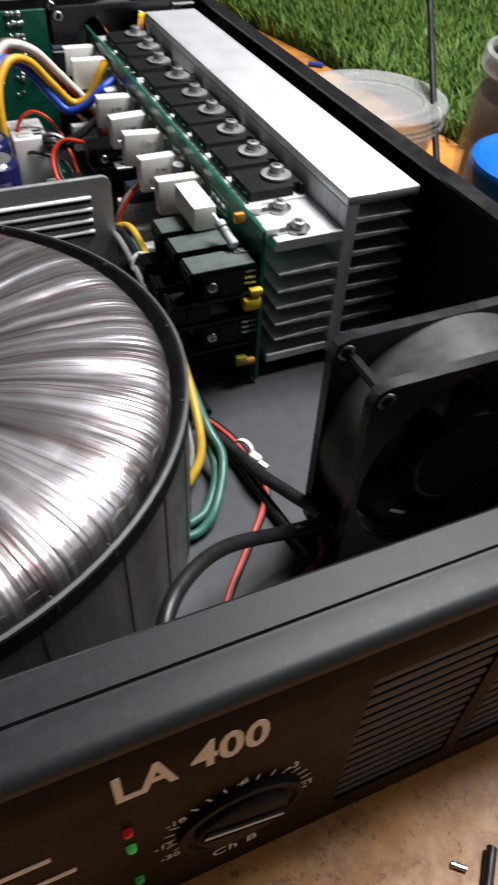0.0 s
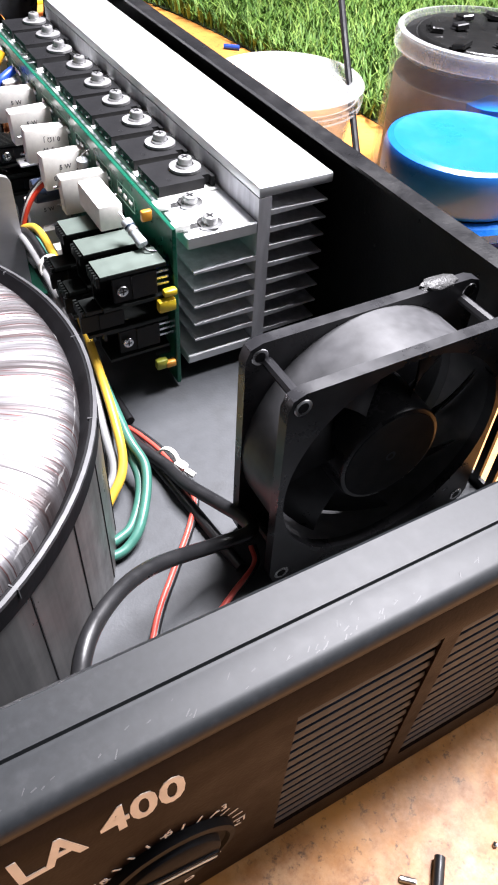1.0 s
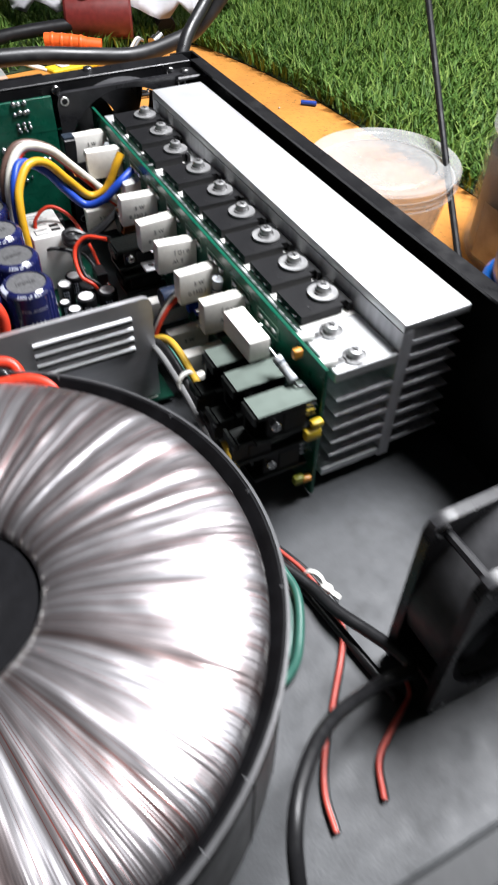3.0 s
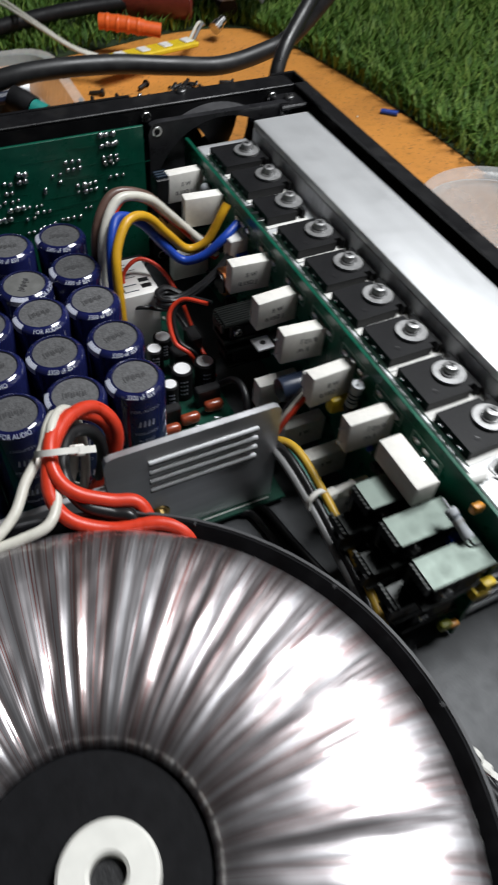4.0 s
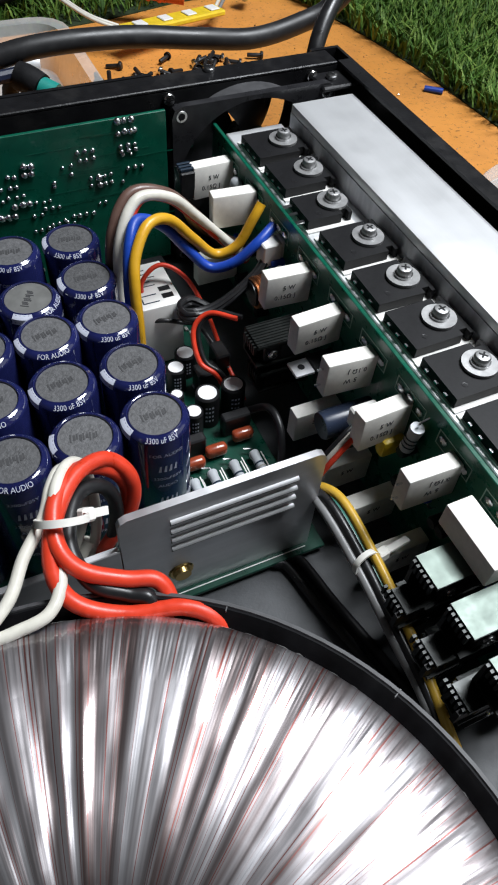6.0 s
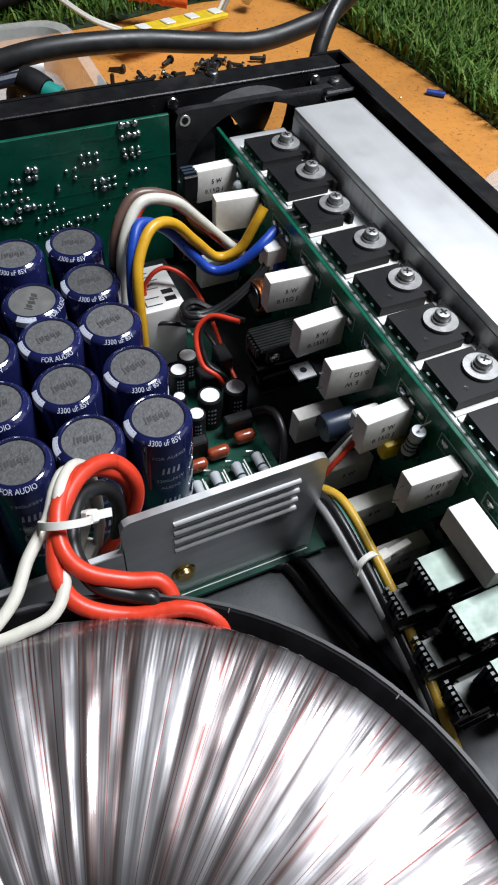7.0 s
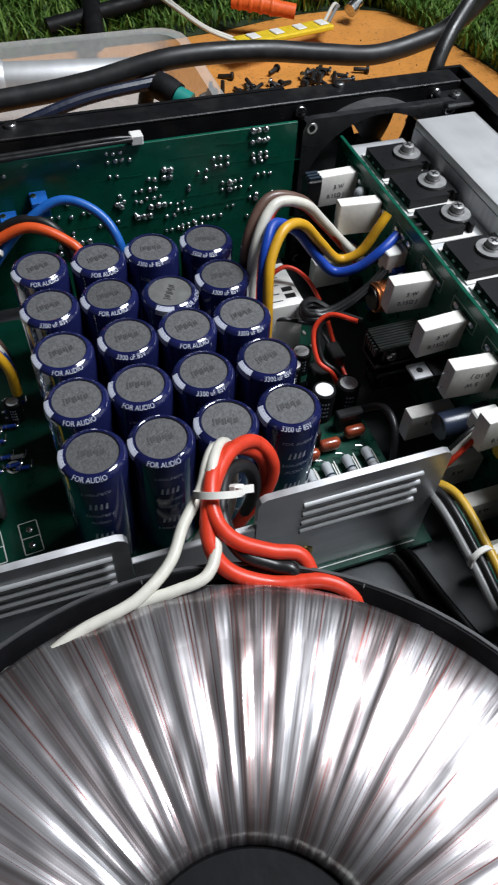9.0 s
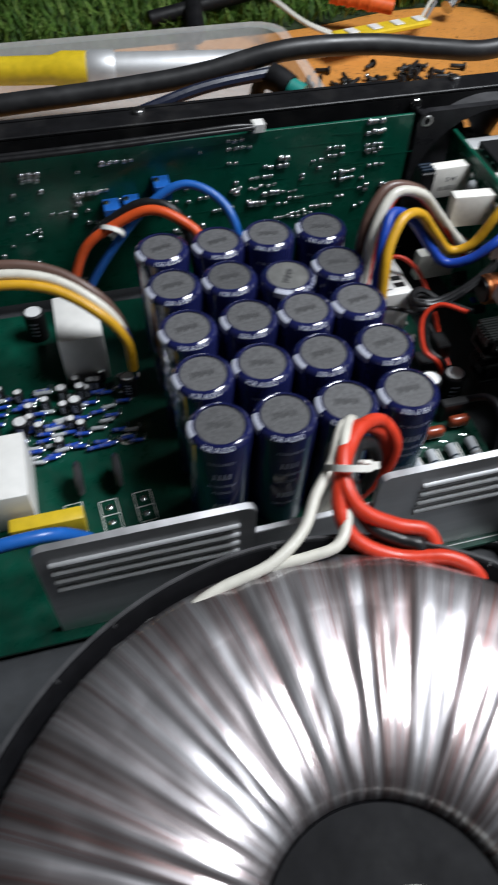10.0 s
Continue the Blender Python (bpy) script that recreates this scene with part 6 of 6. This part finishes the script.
for k in range(8):
    a, r = random.uniform(0, 6.28), random.uniform(0, 0.024)
    b = B(); tube(b, [(r * math.cos(a), r * math.sin(a), 0.004), (r * math.cos(a) + 0.006, r * math.sin(a) + 0.003, 0.008 + 0.002 * k), (r * math.cos(a) + 0.010, r * math.sin(a) - 0.003, 0.006 + 0.003 * (k % 4))], 0.0010, 6, 3); part("scrap", b, (W_RED, STEEL, W_BLACK, W_WHITE)[k % 4], tub)

# container with a blue screw lid
pot = thing("lidded_pot", "black and blue pot with a round bright blue plastic lid", "pot", (0.1330, 0.1910, TABLE))
b = B(); lathe(b, [(0, 0.001), (0.0300, 0.001), (0.0320, 0.004), (0.0335, 0.0505), (0, 0.0505)], 48); part("body", b, BLACK_PLASTIC, pot)
b = B(); lathe(b, [(0.0330, 0.0440), (0.0398, 0.0440), (0.0404, 0.0485), (0.0388, 0.0505), (0.0350, 0.0515), (0.0350, 0.0490)], 56, closed=True); part("collar", b, BLUE_LID, pot)
b = B(); lathe(b, [(0.0355, 0.0525), (0.0366, 0.0545), (0.0368, 0.0695), (0.0356, 0.0725), (0.0330, 0.0735), (0.0312, 0.0730), (0.0250, 0.0722), (0, 0.0720)], 56); part("lid", b, BLUE_LID, pot)
pot2 = thing("blue_pot", "deep blue plastic pot beside the lidded pot", "pot", (0.1700, 0.1450, TABLE))
b = B(); lathe(b, [(0, 0.001), (0.028, 0.001), (0.030, 0.030), (0.031, 0.032), (0, 0.033)], 40); part("body", b, mat("deep_blue_plastic", (0.01, 0.06, 0.42), 0.35), pot2)

# clear jar with tarry top
jar = thing("plastic_jar", "clear wrapped plastic jar with a tarry black top", "jar", (0.2160, 0.2750, TABLE))
b = B(); lathe(b, [(0, 0.001), (0.049, 0.001), (0.0515, 0.006), (0.0508, 0.066), (0.0480, 0.076), (0.0470, 0.084), (0.0455, 0.084), (0.0465, 0.075), (0.0495, 0.065), (0.0502, 0.006), (0, 0.003)], 56); part("wall", b, CLING, jar)
b = B(); lathe(b, [(0, 0.004), (0.047, 0.004), (0.047, 0.064), (0.030, 0.070), (0, 0.068)], 40); part("filling", b, mat("brown_filling", (0.16, 0.15, 0.135), 0.5, vary=0.5, grain=60, bump=0.6, bump_scale=90), jar)
b = B(); lathe(b, [(0, 0.042), (0.013, 0.042), (0.015, 0.064), (0, 0.067)], 20, (-0.020, -0.034, 0)); part("blue_cap", b, BLUE_LID, jar)
b = B(); lathe(b, [(0.0452, 0.074), (0.0452, 0.082), (0.0440, 0.0835), (0.0385, 0.0835), (0.0375, 0.0850), (0.0360, 0.0856), (0, 0.0850)], 48); part("top", b, TAR, jar)
b = B(); lathe(b, [(0.0472, 0.0770), (0.0496, 0.0775), (0.0500, 0.0830), (0.0488, 0.0862), (0.0458, 0.0866), (0.0455, 0.0845)], 56, closed=True); part("neck_ring", b, FROSTED, jar, "pale film-wrapped neck ring")
for k in range(9):
    a, r = k * 0.7 + random.uniform(-0.2, 0.2), random.uniform(0.012, 0.036)
    b = B(); box(b, -0.005, 0.005, -0.0035, 0.0035, 0, 0.003, 0.0006)
    for q in range(4):
        box(b, -0.004 + 0.0024 * q, -0.0032 + 0.0024 * q, 0.0035, 0.0055, 0.0008, 0.0014)
    o = part("chip", b, TAR if k % 3 else EPOXY, jar); o.matrix_basis = pose(r * math.cos(a), r * math.sin(a) * 0.9, 0.0855, random.uniform(-12, 12), random.uniform(-12, 12), random.uniform(0, 180))
b = B()
n = 20
V = [[b.verts.new((0.0533 * math.cos(radians(170 + 3.2 * i)), 0.0534 * math.sin(radians(170 + 3.2 * i)), z)) for z in (0.010, 0.044)] for i in range(n)]
for i in range(n - 1):
    b.faces.new((V[i][0], V[i + 1][0], V[i + 1][1], V[i][1]))
part("label", b, CARD, jar)

# leads and cables
b = B(); tube(b, [(0.129, 0.2470, TABLE + 0.002), (0.1330, 0.2560, 0.0010), (0.168, 0.335, 0.050), (0.200, 0.408, 0.100), (0.264, 0.555, 0.200), (0.36, 0.775, 0.350), (0.52, 1.14, 0.60)], 0.0021, 10, 8)
solo("probe_lead", b, RUBBER, "thin black lead hanging down to the bench", "cable")
b = B(); tube(b, [(-0.60, 0.56, TABLE + 0.006), (-0.42, 0.52, 0.030), (-0.30, 0.502, 0.058), (-0.17, 0.500, 0.0655), (-0.127, 0.500, 0.0692), (-0.0836, 0.500, 0.0765), (-0.038, 0.500, 0.0757), (0.0, 0.500, 0.0705), (0.032, 0.500, 0.0668), (0.060, 0.500, 0.0712), (0.080, 0.500, 0.0790), (0.110, 0.500, 0.108), (0.150, 0.500, 0.150), (0.24, 0.52, 0.245), (0.5, 0.60, 0.50), (0.9, 0.8, 0.9)], 0.0052, 16, 8)
solo("power_cable", b, mat("black_rubber_cable", (0.016, 0.016, 0.017), 0.42, vary=0.25, stains=0.25, stain_scale=60, stain_colour=(0.07, 0.07, 0.07)), "thick black rubber power cable behind the amplifier", "cable")
b = B(); tube(b, [(0.046, 0.462, TABLE + 0.004), (0.047, 0.462, 0.030), (0.050, 0.466, 0.062), (0.060, 0.476, 0.080), (0.082, 0.492, 0.096), (0.110, 0.505, 0.124), (0.16, 0.512, 0.172), (0.26, 0.53, 0.27), (0.52, 0.62, 0.53)], 0.0042, 12, 8)
solo("power_cable", b, W_BLACK, "thinner black cable rising behind the case corner", "cable")
b = B(); tube(b, [(-0.60, 0.54, TABLE + 0.004), (-0.26, 0.485, 0.035), (-0.17, 0.482, 0.060), (-0.13, 0.487, 0.068), (-0.09, 0.492, 0.070)], 0.0030, 10, 8)
solo("signal_cable", b, wire_mat("dark_blue_cable", (0.012, 0.016, 0.035)), "thin dark blue cable under the power cable", "cable")
plug = thing("cable_plug", "black plug with a teal end behind the rear rail", "plug", (-0.0925, 0.490, 0.0675))
b = B(); tube(b, [(-0.0010, 0.0020, 0.0010), (0.003, -0.002, 0.0), (0.0070, -0.0070, -0.0020)], 0.0066, 16, 4); part("sleeve", b, RUBBER, plug)
b = B(); tube(b, [(0.0070, -0.0070, -0.0020), (0.0125, -0.0120, -0.0040)], 0.0055, 16, 1); part("tip", b, mat("teal_plastic", (0.01, 0.2, 0.17), 0.4), plug)
b = B(); tube(b, [(-0.0010, 0.0020, 0.0010), (-0.006, 0.010, -0.014), (-0.008, 0.018, -0.078)], 0.0040, 12, 5); part("tail", b, RUBBER, plug)

# loose screws behind the case
LS, LS2 = screw_mesh(0.0028, 0.0020, BLACK_PLASTIC), screw_mesh(0.0028, 0.0020, STEEL)
b = B(); lathe(b, [(0, -0.0100), (0.0012, -0.0100), (0.0015, -0.0095), (0.0015, 0)], 10); SHANK = mesh_of("shank", b, BLACK_PLASTIC)
for k in range(34):
    x, y = random.gauss(0.045, 0.036), random.gauss(0.630, 0.009)
    if not -0.03 < x < 0.13 or abs(y - 0.63) > 0.022:
        continue
    s = thing("loose_screw", "loose black machine screw on the orange bench", "screw", (x, y, TABLE + 0.0030), "loose screws on the bench")
    s.matrix_basis = pose(x, y, TABLE + 0.0030, random.choice((90, 80, 100, 0)), 0, random.uniform(0, 360))
    if s.matrix_basis.to_euler().x < 0.3:
        s.matrix_basis = pose(x, y, TABLE + 0.0022, 180, 0, random.uniform(0, 360))
    part_of("head", LS2 if k % 4 == 0 else LS, s)
    part_of("shank", SHANK, s)
# led strip with wires, connector, orange handle
strip = thing("led_strip", "yellow strip of led modules on the bench", "led strip", (0.050, 0.676, TABLE + 0.0160))
strip.matrix_basis = pose(0.052, 0.676, TABLE + 0.0150, 0, 4, 19)
b = B(); box(b, -0.046, 0.046, -0.0075, 0.0075, 0, 0.0040, 0.0010); part("strip", b, YELLOW_TOOL, strip)
for k in range(4):
    b = B(); box(b, -0.036 + 0.023 * k, -0.027 + 0.023 * k, -0.0045, 0.0045, 0.0040, 0.0052, 0.0005); part("led", b, WHITE_PLASTIC, strip)
for dy in (0, 0.006):
    wire("thin_wire", [(0.008, 0.664 + dy, 0.010), (-0.012, 0.676 + dy, 0.016), (-0.030, 0.71 + dy * 2, 0.022), (-0.045, 0.77 + dy * 3, 0.020), (-0.060, 0.86, 0.006)], 0.0013, W_WHITE, "thin white wire of the led strip", "", 8)
    wire("thin_wire", [(0.094, 0.690 + dy, 0.004), (0.108, 0.705 + dy, 0.010), (0.118, 0.722, 0.004)], 0.0014, W_WHITE if dy else W_GREY, "short wire end of the led strip", "", 8)
con = thing("metal_connector", "small bright metal connector on the bench", "connector", (0.126, 0.716, TABLE))
b = B(); lathe(b, [(0, 0), (0.0055, 0), (0.0055, 0.006), (0.0040, 0.007), (0.0040, 0.013), (0, 0.013)], 24); part("shell", b, STEEL, con)
con.matrix_basis = pose(0.126, 0.716, TABLE + 0.012, 70, 0, 120)
b = B(); tube(b, [(0, 0, 0), (0.006, 0, 0.0005), (0.026, 0, 0.001), (0.044, 0, 0.0002)], 0.0072, 16, 5); tube(b, [(0.044, 0, 0.0002), (0.060, 0, 0)], 0.0066, 12, 1)
h = solo("tool_handle", b, ORANGE_TOOL, "orange ribbed tool handle lying on the grass", "tool", m=pose(0.024, 0.722, TABLE + 0.026, 0, 5, -25) @ Matrix.Diagonal((0.85, 0.85, 0.85, 1)))
for k in range(4):
    b = B(); lathe(b, [(0.0073, 0), (0.0080, 0.001), (0.0080, 0.003), (0.0073, 0.004)], 20, (0.006 + 0.010 * k, 0, 0.0005), "x"); part("ridge", b, ORANGE_TOOL, h)
# clear tray with a metal tube tool
tray = thing("clear_tray", "clear plastic tray behind the amplifier", "tray", (-0.145, 0.60, TABLE))
b = B()
prism(b, rounded(0.20, 0.13, 0.015, 4), "z", 0.0006, 0.002)
part("base", b, CLEAR, tray)
loops = [(rounded(0.20, 0.13, 0.015, 4), 0.002), (rounded(0.214, 0.144, 0.018, 4), 0.028), (rounded(0.228, 0.158, 0.022, 4), 0.029), (rounded(0.230, 0.160, 0.022, 4), 0.026)]
for nm, A_, B_ in (("wall", loops[0], loops[1]), ("rim", loops[1], loops[2]), ("rim_lip", loops[2], loops[3])):
    b = B()
    va, vb = [[b.verts.new((x, y, z)) for x, y in o] for o, z in (A_, B_)]
    for i in range(len(va)):
        b.faces.new((va[i], va[(i + 1) % len(va)], vb[(i + 1) % len(va)], vb[i]))
    part(nm, b, CLEAR, tray)
tool = thing("solder_pump", "metal tube tool with a yellow end lying on the tray", "tool", (-0.15, 0.600, 0.032))
tool.matrix_basis = pose(-0.150, 0.6010, 0.0290, 0, 0, -9)
b = B(); lathe(b, [(0, 0.085), (0.0085, 0.085), (0.0095, 0.080), (0.0095, -0.012), (0, -0.012)], 32, (0, 0, 0), "x"); part("tube", b, ALU, tool)
b = B(); lathe(b, [(0.0098, -0.030), (0.0110, -0.028), (0.0110, -0.014), (0.0098, -0.012), (0, -0.012)], 32, (0, 0, 0), "x"); part("collar", b, ALU, tool)
b = B(); lathe(b, [(0, -0.030), (0.0105, -0.030), (0.0108, -0.045), (0.0085, -0.052), (0.0080, -0.110), (0, -0.112)], 32, (0, 0, 0), "x"); part("yellow_end", b, YELLOW_TOOL, tool)
# white sheet, red tin and dark rods at the far edge
b = B()
nx, ny = 26, 18
V = [[b.verts.new((0.02 + 0.23 * i / nx, 0.725 + abs(0.17 - (0.02 + 0.23 * i / nx)) * 0.55 + 0.20 * j / ny, 0.020 + 0.085 * (j / ny) + 0.016 * noise.noise((i * 0.35, j * 0.35, 1.7)) + 0.010 * noise.noise((i * 0.9, j * 0.9, 4.0)))) for j in range(ny + 1)] for i in range(nx + 1)]
for i in range(nx):
    for j in range(ny):
        b.faces.new((V[i][j], V[i + 1][j], V[i + 1][j + 1], V[i][j + 1]))
bmesh.ops.solidify(b, geom=b.faces[:], thickness=0.0006)
solo("plastic_sheet", b, SHEET, "crumpled white plastic sheet on the grass", "sheet", smooth=80)
tin = thing("tin_can", "red tin with pale shapes lying under the white sheet", "tin", (0.125, 0.815, 0.030))
tin.matrix_basis = pose(0.092, 0.770, 0.0170, 0, 0, -20)
b = B(); lathe(b, [(0, -0.032), (0.020, -0.032), (0.0215, -0.030), (0.0215, 0.030), (0.020, 0.032), (0, 0.032)], 32, (0, 0, 0), "x"); part("body", b, mat("red_tin_print", (0.13, 0.02, 0.018), 0.35, vary=0.2), tin)
for a0, x0 in ((235, -0.012), (262, 0.004), (290, -0.004)):
    b = B(); lathe(b, [(0.0020, 0), (0.0055, 0), (0.0055, 0.0006), (0.0020, 0.0006)], 20, closed=True); o = part("pale_ring", b, CARD, tin); o.matrix_basis = pose(x0, 0.0216 * math.cos(radians(a0)), 0.0216 * -math.sin(radians(a0)), a0 - 270 - 0, 0, 0)
for x0, y0, x1, y1, r in ((-0.090, 0.700, -0.060, 0.90, 0.0075), (-0.12, 0.735, 0.12, 0.775, 0.0060), (0.155, 0.75, 0.175, 0.86, 0.009)):
    b = B(); tube(b, [(x0, y0, TABLE + 0.014), ((x0 + x1) / 2, (y0 + y1) / 2, TABLE + 0.024), (x1, y1, TABLE + 0.020)], r, 12, 6); solo("black_rod", b, RUBBER, "black rubber hose piece lying on the grass", "hose")
# small litter on the bench
b = B(); tube(b, [(0, 0, 0), (-0.0022, -0.0022, 0.0003), (-0.0065, -0.0068, 0)], 0.0014, 12, 5); solo("wire_offcut", b, W_BLACK, "black sleeve offcut on the worn bench", "offcut", (-0.0368, -0.0222, TABLE + 0.0019))
b = B(); tube(b, [(0, 0, 0), (0.0030, -0.0026, 0)], 0.0008, 10, 1); solo("metal_pin", b, STEEL, "bright metal pin on the worn bench", "pin", (-0.0485, -0.0210, TABLE + 0.0008))
b = B(); tube(b, [(0, 0, 0), (0.010, -0.009, 0.0004)], 0.0020, 10, 1); solo("wire_offcut", b, W_BLUE, "blue wire offcut by the grass", "offcut", (0.198, 0.552, TABLE + 0.0020))
for k in range(60):
    if k < 34:
        x, y = random.uniform(-0.16, 0.06), random.uniform(-0.075, -0.012)
    else:
        x, y = random.uniform(0.07, 0.19), random.uniform(0.36, 0.70)
    s = random.uniform(0.0004, 0.0010)
    b = B(); bmesh.ops.create_icosphere(b, subdivisions=1, radius=s)
    for v in b.verts:
        v.co *= 1 + 0.4 * noise.noise(v.co * 1500 + Vector((k, 0, 0)))
    solo("crumb", b, random.choice((STEEL, RUBBER, ORANGE_TABLE, RUBBER)), "tiny crumb of solder or dirt on the bench", "crumb", (x, y, TABLE + s * 0.7), "crumbs on the bench")
